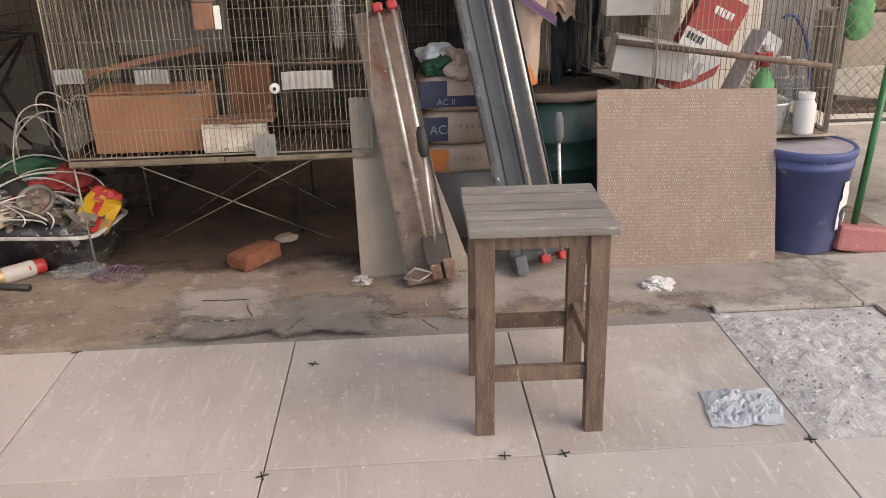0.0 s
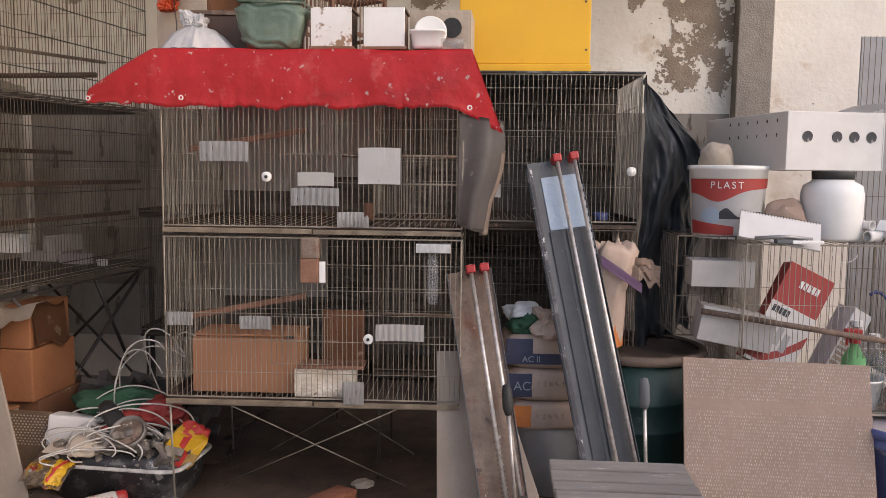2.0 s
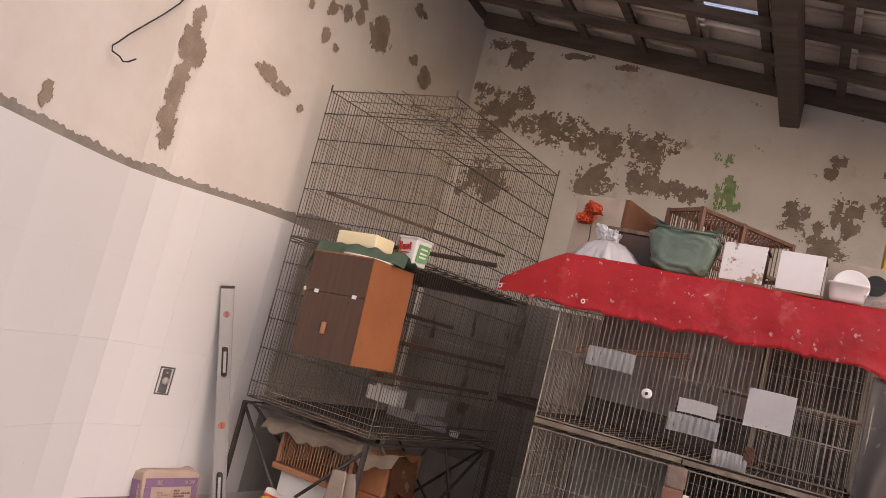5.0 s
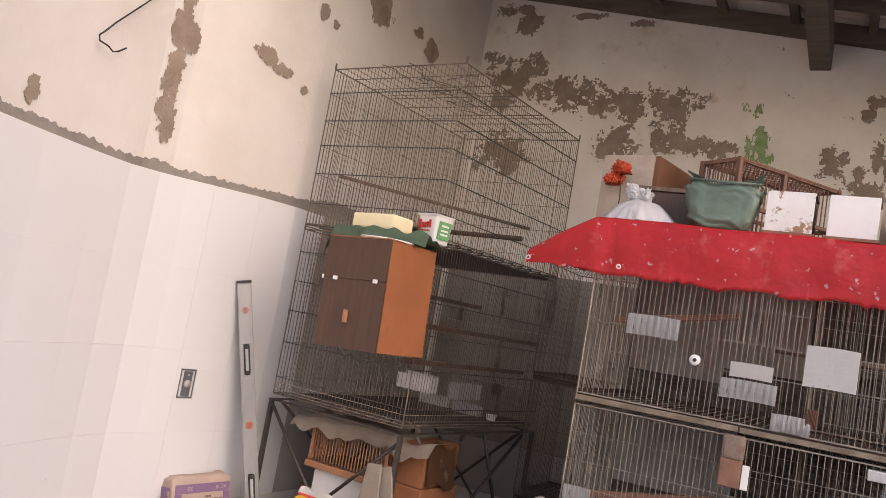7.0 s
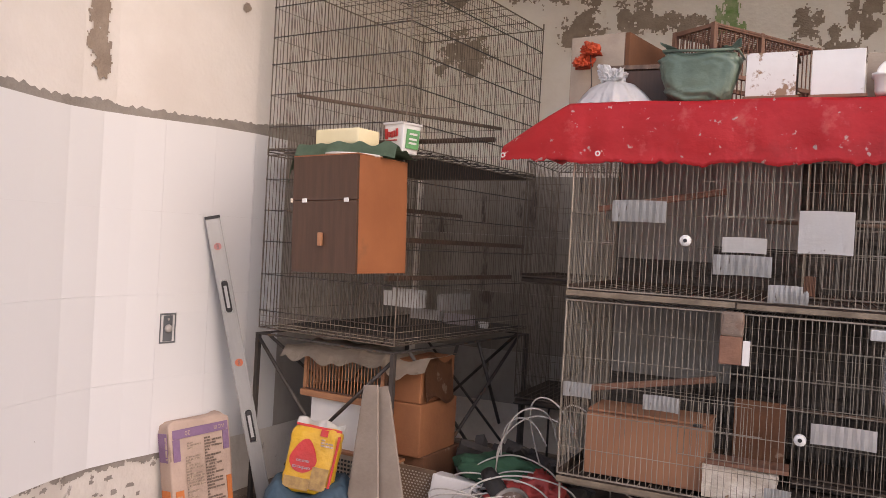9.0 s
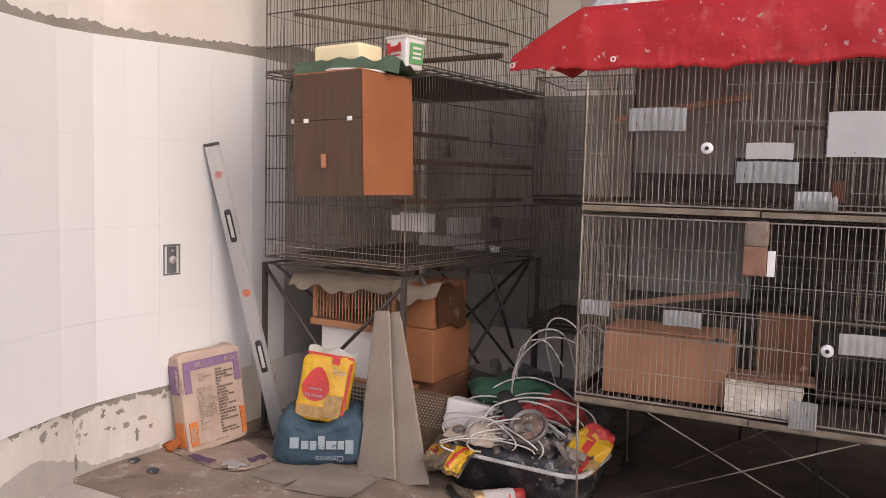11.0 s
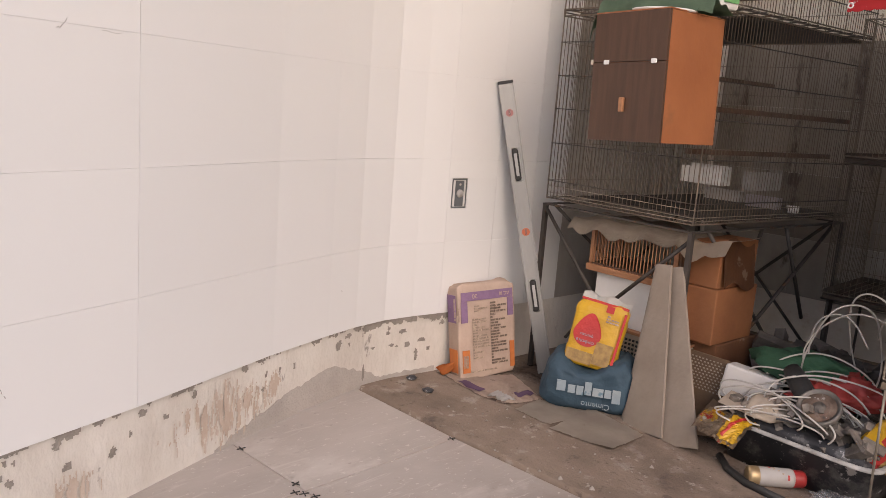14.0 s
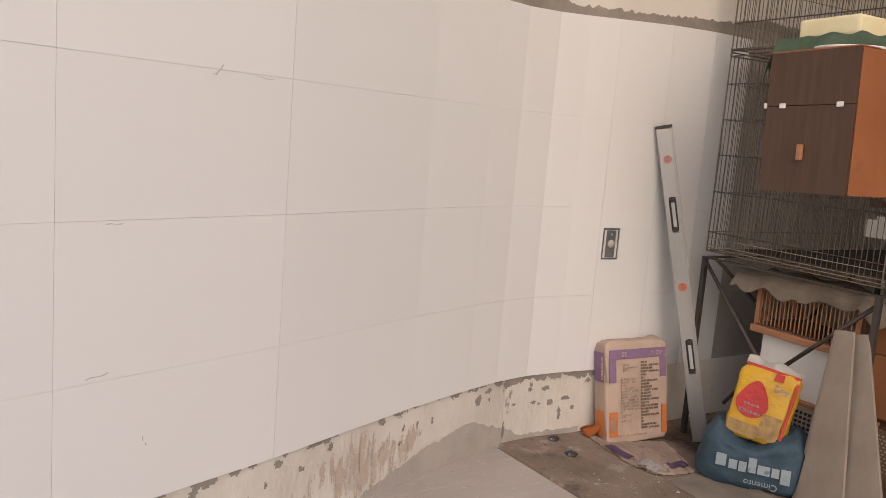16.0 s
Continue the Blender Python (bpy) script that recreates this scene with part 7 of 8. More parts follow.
def flat_bag(m, w, h, seed, label):
    t = thing("empty_bag", m, label, "plastic bag", "empty yellow bags on the tub")

    def film(u, v):
        k = abs(noise.noise(Vector((u * 5, v * 5, seed)))) + 0.6 * abs(noise.noise(Vector((u * 11, v * 9, seed + 4))))
        return (w * u + 0.02 * noise.noise(Vector((v * 5, seed, 0))), h * v + 0.02 * noise.noise(Vector((u * 5, seed, 3))), 0.013 * k + 0.024 * math.sin(math.pi * v))
    part("film", sheet(film, 30, 24, 0.001), "foil", t)
    part("yellow_end", sheet(lambda u, v: tuple(Vector(film(0.55 + 0.4 * u, 0.05 + 0.9 * v)) + Vector((0, 0, 0.006))), 22, 22), "yellowbag", t, "yellow printed end")
    part("red_stripe", sheet(lambda u, v: tuple(Vector(film(0.62 + 0.08 * u + 0.1 * v, 0.1 + 0.75 * v)) + Vector((0, 0, 0.011))), 6, 20), "redprint", t, "red printed stripe")


flat_bag(pose(-1.395, 2.70, 0.105, 16, 6, -6), 0.155, 0.15, 7.0, "empty brown and yellow plastic bag beside the tub")

# spray can, hose, film, brick on the floor
can = Matrix.Translation((-1.185, 2.675, 0.031)) @ Matrix.Rotation(math.atan2(0.115, 0.125), 4, "Z") @ Matrix.Rotation(radians(90), 4, "Y")
t = thing("spray_can", can, "white spray can with a red cap lying on the floor", "spray can")
part("body", lathe([(0.0, 0.004), (0.018, 0.0), (0.027, 0.004), (0.029, 0.008), (0.029, 0.128), (0.026, 0.136)], 26), "cartongrey", t, "", True)
part("bottom", lathe([(0.0, 0.0005), (0.022, -0.001), (0.0285, 0.002), (0.0295, 0.009), (0.0295, 0.030), (0.029, 0.031)], 26, False), "brass", t, "gold metal base", True)
part("cap", lathe([(0.0262, 0.136), (0.0265, 0.138), (0.026, 0.165), (0.022, 0.172), (0.0, 0.173)], 26, False), "redplastic", t, "red plastic cap", True)
for k, z in enumerate((0.036, 0.048, 0.060, 0.072, 0.084, 0.096, 0.112)):
    band_on(0.029, 0.029, z, z + 0.006, radians(80 + 30 * k), radians(170 + 10 * k), "print_bar", "redprint" if k in (2, 6) else "ink", t)
tagged(tubes("hose_piece", [[(-1.32, 2.78, 0.013), (-1.26, 2.71, 0.012), (-1.18, 2.66, 0.012), (-1.05, 2.635, 0.012)]], 0.012, "black", n=10), "short piece of black ribbed hose on the floor", "hose")
solid("crushed_bottle", crumple(0.055, 21.0, 0.7, 4, 0.6, 1.2), "clear", pose(-0.93, 2.755, 0.0, 0, 0, 0) @ Matrix.Diagonal((1.2, 0.7, 0.7, 1)), "crushed clear plastic bottle on the floor", "bottle", smooth=True)
t = thing("film_wrap", pose(-0.79, 2.73, 0.0, 0, 0, -12), "crumpled purple-striped clear film on the floor", "plastic film")
part("film", crumple(0.062, 14.0, 0.7, 4, 0.4, 1.0), "purplefilm", t, "", True, Matrix.Diagonal((1.25, 0.9, 0.6, 1)))
for k in range(9):
    a = -0.07 + 0.0165 * k
    tubes("stripe", [[(a + 0.02 * q + 0.006 * math.sin(3 * q + k), -0.05 + 0.10 * q, 0.010 + 0.030 * math.sin(math.pi * q) * (1 - (a / 0.1) ** 2) + 0.003 * math.sin(11 * q + 2 * k)) for q in np.linspace(0.15, 0.85, 9)]], 0.0008, "purple", t, n=4)
bm = boxes((-0.088, 0.088, -0.046, 0.046, 0, 0.054), bevel=0.010)
bmesh.ops.subdivide_edges(bm, edges=bm.edges[:], cuts=3)
for v in bm.verts:
    v.co += Vector((noise.noise(v.co * 30), noise.noise(v.co * 30 + Vector((4, 0, 0))), 0.6 * noise.noise(v.co * 40))) * 0.007
solid("brick", bm, "brick", pose(-0.335, 2.80, 0.003, 0, 0, 55), "worn red clay brick lying on the concrete", "brick", smooth=True)
solid("paper_scrap", crumple(0.04, 31.0, 0.5, 3, 0.3), "card_grey", pose(-0.25, 3.02, 0.002), "grey scrap of paper under the cage", "paper", smooth=True)

# ---- sheets and cutters leaning in the middle ----
bm = boxes((0, 0.375, 0, 0.009, 0, 0.60), bevel=0.002)
for v in bm.verts:
    if v.co.x > 0.2 and v.co.z > 0.3:
        v.co.x -= 0.19
solid("leaning_tile", bm, "stone", axis_frame((0.045, 2.622, 0.0), (0.03, 2.80, 0.57), (0, -1, 0.3)) , "grey-beige tile sheet leaning against the cages", "tile")
solid("foam_crumb", crumple(0.022, 8.0, 0.9, 4, 0.5, 1.4), "cartongrey", pose(0.05, 2.575, 0.002), "small white foam crumb on the floor", "foam")


def tile_cutter(b, tp, face, w, label, plate, rail_label, caps_at, carriage_at, handle, rusty):
    m = axis_frame(b, tp, face)
    L = (Vector(tp) - Vector(b)).length
    t = thing("tile_cutter", m, label, "tile cutter", "tile cutters leaning on the cages")
    part("base_plate", boxes((-w / 2, w / 2, 0.0, 0.012, 0.03, L), bevel=0.002), plate, t)
    part("edge_flange", boxes((-w / 2 - 0.004, -w / 2, -0.014, 0.014, 0.03, L), (w / 2, w / 2 + 0.003, -0.008, 0.014, 0.03, L), bevel=0.001), "alu" if rusty else "alu_dark", t)
    if not rusty:
        part("bed_strip", boxes((-w / 2 + 0.035, -0.012, -0.006, -0.0005, 0.06, L - 0.26), (0.002, w / 2 - 0.01, -0.006, -0.0005, 0.06, L - 0.26), bevel=0.0012), "alu_dark", t, "dark rubber bed strip")
        part("sticker", boxes((-w / 2 + 0.04, w / 2 - 0.008, -0.004, -0.0005, L - 0.255, L - 0.06)), "bluesticker", t, "pale blue sticker")
        part("bevel_edge", boxes((-w / 2 - 0.010, -w / 2 + 0.012, -0.012, -0.001, 0.05, L - 0.02), bevel=0.005), "tub", t)
    for x in caps_at:
        tubes("guide_rod", [[(x, -0.035, 0.03), (x, -0.035, L + 0.012)]], 0.0072, "chrome", t, rail_label, n=10)
        for z in (0.022, L - 0.012):
            if z < 0.1 and rusty:
                continue
            part("rod_cap", boxes((x - 0.016, x + 0.016, -0.05, 0.0, z - 0.006, z + 0.022), bevel=0.006), "redplastic", t, "red plastic rod clamp")
    c = part("carriage", boxes((caps_at[0] - 0.016, caps_at[1] + 0.016, -0.056, -0.018, carriage_at - 0.045, carriage_at + 0.045), bevel=0.004), "iron" if rusty else "alu", t)
    hz = carriage_at
    p, q = handle
    tubes("lever", [[(p[0], p[1], hz + 0.02), (q[0], q[1], q[2])]], 0.006, "chrome", c, n=8)
    d = (Vector(q) - Vector((p[0], p[1], hz + 0.02))).normalized()
    g = axis_frame(q, Vector(q) + d * 0.1, (0.1, -1, 0.05))
    part("grip", lathe([(0.0, -0.005), (0.011, -0.004), (0.018, 0.02), (0.017, 0.07), (0.012, 0.092), (0.0, 0.095)], 18, False), "black" if rusty else "alu", c, "oval lever grip", True, g)
    return t, L


t, L = tile_cutter((0.283, 2.545, 0.012), (0.135, 2.845, 0.845), (0.05, -1, 0.2), 0.148, "rust-stained old tile cutter leaning upright with red clamps", "rustplate", "worn bright steel guide rod", (0.005, 0.052), 0.10, ((0.03, -0.05), (0.052, -0.075, 0.40)), True)
part("foot", boxes((-0.085, 0.085, -0.03, 0.02, 0.0, 0.05), bevel=0.006), "rustplate", t)
part("clamp_block", boxes((0.0, 0.032, -0.06, -0.022, 0.005, 0.055), bevel=0.004), "rustplate", t)
part("clamp_block", boxes((0.042, 0.074, -0.06, -0.022, 0.0, 0.065), bevel=0.004), "rustplate", t)
tubes("adjuster", [[(-0.09, -0.035, 0.03), (-0.05, -0.05, 0.055), (0.0, -0.055, 0.03), (-0.045, -0.06, 0.012), (-0.09, -0.035, 0.03)]], 0.004, "chrome", t, n=6)
tubes("spring", [[(0.005 + 0.0095 * math.cos(a), -0.035 + 0.0095 * math.sin(a), 0.12 + 0.20 * a / 88) for a in np.linspace(0, 88, 260)]], 0.0014, "chrome", t, n=4)
t, L = tile_cutter((0.655, 2.615, 0.012), (0.425, 3.02, 1.225), (0.12, -1, 0.25), 0.185, "large grey aluminium tile cutter leaning with red rod clamps", "alu", "polished steel guide rod", (0.010, 0.072), 0.13, ((0.085, -0.05), (0.118, -0.10, 0.40)), False)
part("foot", boxes((-0.10, -0.06, -0.07, 0.012, 0.0, 0.06), bevel=0.006), "alu", t)
part("print_bars", boxes(*[(0.0, 0.012, -0.001, 0.0, 0.03 * i, 0.03 * i + 0.02) for i in range(9)]), "white", t, "", False, pose(0.082, -0.002, L - 0.36))

# stacked mortar sacks behind the cutters
STX, STY = 0.40, 3.02
solid("paint_can", lathe([(0, 0), (0.15, 0), (0.15, 0.24), (0.154, 0.25), (0.154, 0.262), (0.0, 0.262)], 30, False), "greyboard", pose(0.45, 3.10, 0.0), "grey drum under a stack of mortar sacks", "drum", smooth=True)


def mortar_sack(z, h, label, seed, col):
    t = thing("mortar_sack", pose(STX + 0.06, STY + 0.03, z, 0, 0, 2), label, "paper sack", "stacked mortar sacks")
    part("sack", lump(0.40, 0.28, h, 0.42, 0.012, 8, seed, 40, 18, 0.2), "paper", t, "", True)
    part("print_end", boxes((-0.195, -0.10, -0.142, -0.132, h * 0.15, h * 0.82), bevel=0.003), col, t)
    return t


t = mortar_sack(0.262, 0.115, "kraft mortar sack with an orange end in a stack", 3.0, "orange")
part("print_bars", boxes(*[(0.02 * i, 0.02 * i + 0.014, -0.146, -0.144, 0, 0.018) for i in range(5)]), "ink", t, "", False, pose(-0.08, 0, 0.05))
t = mortar_sack(0.370, 0.125, "kraft mortar sack with a navy label in a stack", 6.0, "navy")
words("AC", 0.045, "pale", t, pose(-0.135, -0.1435, 0.058, 90, 0, 0))
part("print_bars", boxes(*[(0.02 * i, 0.02 * i + 0.014, -0.146, -0.144, 0, 0.018) for i in range(5)]), "ink", t, "", False, pose(-0.08, 0, 0.06))
t = mortar_sack(0.488, 0.135, "kraft mortar sack with a navy band on top of a stack", 9.0, "navy")
part("band", boxes((-0.198, 0.10, -0.143, -0.135, 0.02, 0.058), bevel=0.002), "navy", t)
words("AC II", 0.03, "pale", t, pose(-0.105, -0.1442, 0.038, 90, 0, 0))
solid("crumpled_paper", crumple(0.075, 15.0, 0.6, 3, 0.9), "paper", pose(0.43, 2.97, 0.60), "crumpled brown kraft paper on the sacks", "paper")
solid("green_cloth", crumple(0.06, 17.0, 0.5, 3, 0.7), "green", pose(0.34, 2.98, 0.61), "green cloth scrap on the sacks", "cloth", smooth=True)
solid("white_bag", crumple(0.065, 19.0, 0.5, 3, 0.6), "whitebag", pose(0.33, 3.02, 0.65), "grey-white plastic bag on the sacks", "plastic bag", smooth=True)

# green barrel with an open sack on it
t = thing("barrel", pose(0.755, 3.06, 0.0), "dark green plastic barrel with a dirty brown lid", "barrel")
part("body", lathe([(0.0, 0.0), (0.19, 0.0), (0.205, 0.02), (0.222, 0.28), (0.226, 0.285), (0.222, 0.29), (0.228, 0.38), (0.233, 0.385), (0.228, 0.39), (0.235, 0.53)], 44), "barrel", t, "", True)
part("rim", lathe([(0.236, 0.525), (0.25, 0.528), (0.255, 0.54), (0.25, 0.556), (0.236, 0.56), (0.225, 0.552)], 44, False), "lid", t, "grimy rolled rim", True)
bm = sheet(lambda u, v: (0.235 * u * math.cos(6.2832 * v), 0.235 * u * math.sin(6.2832 * v), 0.545 + 0.018 * noise.noise(Vector((3 * u * math.cos(6.2832 * v), 3 * u * math.sin(6.2832 * v), 1)))), 12, 40, 0.006)
part("lid", bm, "lid", t, "warped brown lid", True)
for x, z, a in ((-0.12, 0.46, -115), (0.17, 0.49, -38)):
    part("sticker", boxes((-0.010, 0.010, -0.001, 0.001, -0.007, 0.007)), "white", t, "", False, Matrix.Translation((0.2345 * math.cos(radians(a)), 0.2345 * math.sin(radians(a)), z)) @ Matrix.Rotation(radians(a + 90), 4, "Z"))
t = thing("open_sack", pose(0.625, 2.99, 0.566, 0, 0, 8), "open kraft sack with purple stripe and orange foot", "paper sack")
bm = lathe([(0.0, 0.0), (0.062, 0.0), (0.066, 0.02), (0.063, 0.13), (0.06, 0.20), (0.075, 0.27), (0.085, 0.34), (0.07, 0.37), (0.05, 0.30), (0.0, 0.25)], 40, False)
for v in bm.verts:
    a = math.atan2(v.co.y, v.co.x)
    k = v.co.z / 0.37
    s = 1 + 0.25 * k * noise.noise(Vector((math.cos(a) * 2, math.sin(a) * 2, v.co.z * 8))) + 0.06 * noise.noise(Vector((math.cos(a) * 6, math.sin(a) * 6, v.co.z * 20)))
    v.co.x = v.co.x * s + 0.03 * k
    v.co.y *= s
    v.co.z *= 1 + 0.1 * k * noise.noise(Vector((math.cos(a) * 3, math.sin(a) * 3, 3)))
part("sack", bm, "paper", t, "", True)
part("orange_foot", lathe([(0.0675, 0.003), (0.0675, 0.02), (0.0655, 0.085)], 40, False), "orange", t, "orange printed foot", True)
part("flap", sheet(lambda u, v: (0.06 + 0.13 * u, -0.05 + 0.02 * noise.noise(Vector((u * 4, v * 4, 0))) + 0.02 * u, 0.26 + 0.08 * v - 0.05 * u + 0.03 * noise.noise(Vector((u * 5, v * 5, 6)))), 12, 10, 0.0015), "paper", t)
part("purple_stripe", sheet(lambda u, v: (-0.045 + 0.15 * u, -0.085 - 0.005 * math.sin(3 * u), 0.30 - 0.10 * u + 0.035 * v), 12, 3, 0.001), "purple", t, "purple printed stripe", True)

# brown tile leaning with its ribbed back in front of the barrel
tb = axis_frame((1.145, 2.595, 0.0), (1.161, 2.775, 0.567), (0, -1, 0.3))
t = thing("leaning_tile", tb, "large brown tile leaning with its ribbed back outward", "tile")
part("slab", boxes((-0.305, 0.305, 0, 0.010, 0, 0.596), bevel=0.002), "tileback", t)
ribs = []
rng = random.Random(6)
for k in range(50):
    z = 0.012 + 0.0116 * k
    if 0.425 < z < 0.455:
        continue
    for i in range(74):
        if rng.random() < 0.80:
            x = -0.292 + 0.0081 * i - 0.005 + (0.004 if k % 2 else 0)
            ribs.append((x, x + 0.0026, -0.0013, 0.0004, z, z + rng.uniform(0.004, 0.0085)))
tagged(part("ribs", boxes(*ribs), "ribtip", t), kind="stuff")

# blue bucket
t = thing("bucket", pose(1.60, 2.775, 0.0), "blue plastic bucket with a dusty lid and white label", "bucket")
part("body", lathe([(0.0, 0.0), (0.128, 0.0), (0.134, 0.006), (0.150, 0.30), (0.156, 0.302), (0.156, 0.318), (0.151, 0.32), (0.153, 0.355)], 48), "blue", t, "", True)
part("lid", lathe([(0.1535, 0.335), (0.160, 0.338), (0.162, 0.362), (0.156, 0.368), (0.145, 0.362), (0.0, 0.358)], 48, False), "blue", t, "blue lid rim", True)
part("lid_dust", lathe([(0.144, 0.3625), (0.10, 0.3645), (0.0, 0.3635)], 40, False), "bluelid", t, "dust on the lid", True)


def label_patch(u, v):
    a = radians(-62 + 42 * u)
    r = 0.1415 + 0.03 * (0.10 + 0.17 * v) + 0.003
    return (r * math.cos(a), r * math.sin(a), 0.09 + 0.17 * v)


bm = sheet(label_patch, 70, 60)
rng = random.Random(3)
gone = [f for f in bm.faces if noise.noise(f.calc_center_median() * 24) > 0.10]
bmesh.ops.delete(bm, geom=gone, context="FACES")
part("label", bm, "white", t, "torn white label", True)

# ---- wire cage of boxes on the right ----
rc = cage(pose(1.055, 2.80, 0.395), 0.62, 0.42, 0.56, 0.0175, "wire", "bent wire cage packed with cartons and bottles", "cages on the right", (0.28, 0.64), tray=False, top_sp=0.03)
part("floor_board", boxes((-0.02, 0.66, 0.0, 0.42, -0.014, -0.004), bevel=0.002), "card_grey", rc)
t = thing("cage_stand", pose(1.05, 2.76, 0.0), "rough wooden stand behind the bucket", "stand")
for x in (0.0, 0.58):
    part("post", boxes((x, x + 0.03, 0.36, 0.40, 0.0, 0.38), bevel=0.002), "legwood", t)
part("post", boxes((0.0, 0.03, 0.10, 0.14, 0.0, 0.38), bevel=0.002), "legwood", t)
tagged(tubes("broom_stick", [[(0.93, 2.85, 0.72), (1.62, 2.735, 0.632)]], 0.010, "legwood", n=10), "long brown wooden stick through the cage", "stick")
rcage2 = cage(pose(0.86, 2.93, 0.62), 0.20, 0.35, 0.35, 0.024, "wire_dark", "small dark wire cage behind the barrel", "cages on the right", (0.4, 0.7), tray=False)


def carton(m, w, h, d, body, label):
    t = thing("carton", m, label, "carton", "cartons in the cage")
    part("body", boxes((0, w, 0, d, 0, h), bevel=0.002), body, t)
    return t


t = carton(axis_frame((1.088, 2.88, 0.560), (1.257, 2.93, 0.888), (0, -1, 0.15)), 0.165, 0.372, 0.08, "redcarton", "red and white printed carton standing tilted in the cage")
part("white_panel", boxes((0.0, 0.165, -0.0015, 0.0, 0.0, 0.225)), "cartonwhite", t, "white printed panel")
for x, z in ((0.030, 0.075), (0.062, 0.085), (0.092, 0.070)):
    part("picture", boxes((x, x + 0.022, -0.003, -0.0016, z, z + 0.065), bevel=0.0006), "greyboard", t, "grey printed tool picture")
part("red_swoosh", sheet(lambda u, v: (0.165 * u, -0.0028, 0.012 + 0.17 * max(0.0, u - 0.25) ** 1.6 + (0.022 + 0.02 * u) * v), 20, 3), "redcarton", t, "red curved stripe")
part("print_bars", boxes(*[(0.013 * i, 0.013 * i + 0.010, -0.003, -0.001, 0.0, 0.024) for i in range(5)]), "tub", t, "", False, pose(0.012, 0, 0.188))
part("print_bars", boxes(*[(0.015 * i, 0.015 * i + 0.011, -0.003, -0.001, 0.0, 0.026) for i in range(5)]), "white", t, "", False, pose(0.060, 0, 0.300))
t = carton(axis_frame((1.33, 2.91, 0.41), (1.50, 2.96, 0.73), (0.3, -1, 0.1)), 0.08, 0.36, 0.09, "cartonwhite", "white carton leaning behind the red one")
part("print_lines", lines_of_print(14, 0.055, 0.26, 12), "ink", t, "", False, pose(0.008, -0.001, 0.05))
solid("carton", boxes((0, 0.21, 0, 0.12, 0, 0.09), bevel=0.002), "cartongrey", pose(0.90, 2.88, 0.80, 0, 0, -4), "white carton resting on the small cage", "carton", "cartons in the cage")
solid("carton", boxes((0, 0.25, 0, 0.12, 0, 0.12), bevel=0.003), "cartongrey", pose(0.92, 2.86, 0.62, 0, 10, -4), "crumpled grey-white carton beside the barrel", "carton", "cartons in the cage")
t = thing("spray_bottle", pose(1.44, 2.83, 0.41), "green spray bottle with a red and white trigger", "spray bottle")
part("bottle", lathe([(0, 0), (0.036, 0), (0.038, 0.01), (0.038, 0.16), (0.015, 0.20), (0.013, 0.215)], 22), "netgreen", t, "", True)
part("collar", lathe([(0, 0.215), (0.018, 0.215), (0.018, 0.235), (0, 0.235)], 16, False), "redplastic", t)
part("trigger", boxes((-0.035, 0.02, -0.012, 0.012, 0.2355, 0.262), (-0.03, -0.022, -0.006, 0.006, 0.205, 0.2355), bevel=0.004), "redplastic", t)
for x, y, h, r in ((1.52, 2.86, 0.22, 0.04), (1.60, 2.90, 0.20, 0.042), (1.50, 2.95, 0.25, 0.04)):
    t = thing("bottle", pose(x, y, 0.41), "clear grey plastic bottle with a pale cap", "bottle", "bottles in the cage")
    part("body", lathe([(0, 0), (r, 0), (r, h * 0.72), (r * 0.4, h * 0.88), (r * 0.4, h)], 20), "clear", t, "", True)
    part("cap", lathe([(0, h), (r * 0.48, h), (r * 0.48, h + 0.02), (0, h + 0.02)], 14, False), "white", t)
t = thing("bleach_bottle", pose(1.585, 2.80, 0.397), "white opaque plastic bottle in the cage", "bottle", "bottles in the cage")
part("body", lathe([(0, 0), (0.035, 0), (0.036, 0.01), (0.036, 0.10), (0.026, 0.115), (0.026, 0.12)], 22), "cartonwhite", t, "", True)
part("cap", lathe([(0, 0.1205), (0.028, 0.1205), (0.028, 0.14), (0, 0.14)], 18, False), "white", t)
solid("plastic_bowl", lathe([(0, 0), (0.07, 0), (0.085, 0.10), (0.09, 0.10), (0.088, 0.106), (0.08, 0.1), (0.066, 0.006), (0, 0.006)], 30, False), "white", pose(1.47, 2.87, 0.397), "white plastic bowl in the cage", "bowl", smooth=True)
solid("white_bag", crumple(0.085, 23.0, 0.4, 3, 0.9), "whitebag", pose(1.36, 2.86, 0.40), "crumpled white bag in the cage", "plastic bag", smooth=True)
tagged(tubes("blue_hoop", [[(1.60 + 0.07 * math.cos(a), 2.97 + 0.06 * math.sin(a), 0.58 + 0.19 * math.sin(a)) for a in np.linspace(-1.5, 1.9, 30)]], 0.006, "blue", n=8), "thin blue plastic hoop standing in the cage", "hoop")

# on top of the right cage
CZ = 0.960
t = thing("paint_bucket", pose(1.06, 3.05, CZ) @ Matrix.Diagonal((1, 1, 1.06, 1)), "dusty white bucket with a wavy red printed band", "bucket")
part("pail", lathe([(0, 0), (0.118, 0), (0.135, 0.225), (0.141, 0.227), (0.141, 0.24), (0.135, 0.242), (0.13, 0.23), (0.113, 0.006), (0, 0.006)], 44, False), "white", t, "", True)


def pail_print(name, a0, a1, low, high, lift, material, label=""):
    """A printed field on the pail between two wavy heights."""
    def f(u, v):
        a = radians(a0 + (a1 - a0) * u)
        z = low(u) + (high(u) - low(u)) * v
        r = 0.118 + 0.017 * z / 0.225 + lift
        return (r * math.cos(a), r * math.sin(a), z)
    part(name, sheet(f, 30, 8), material, t, label, True)


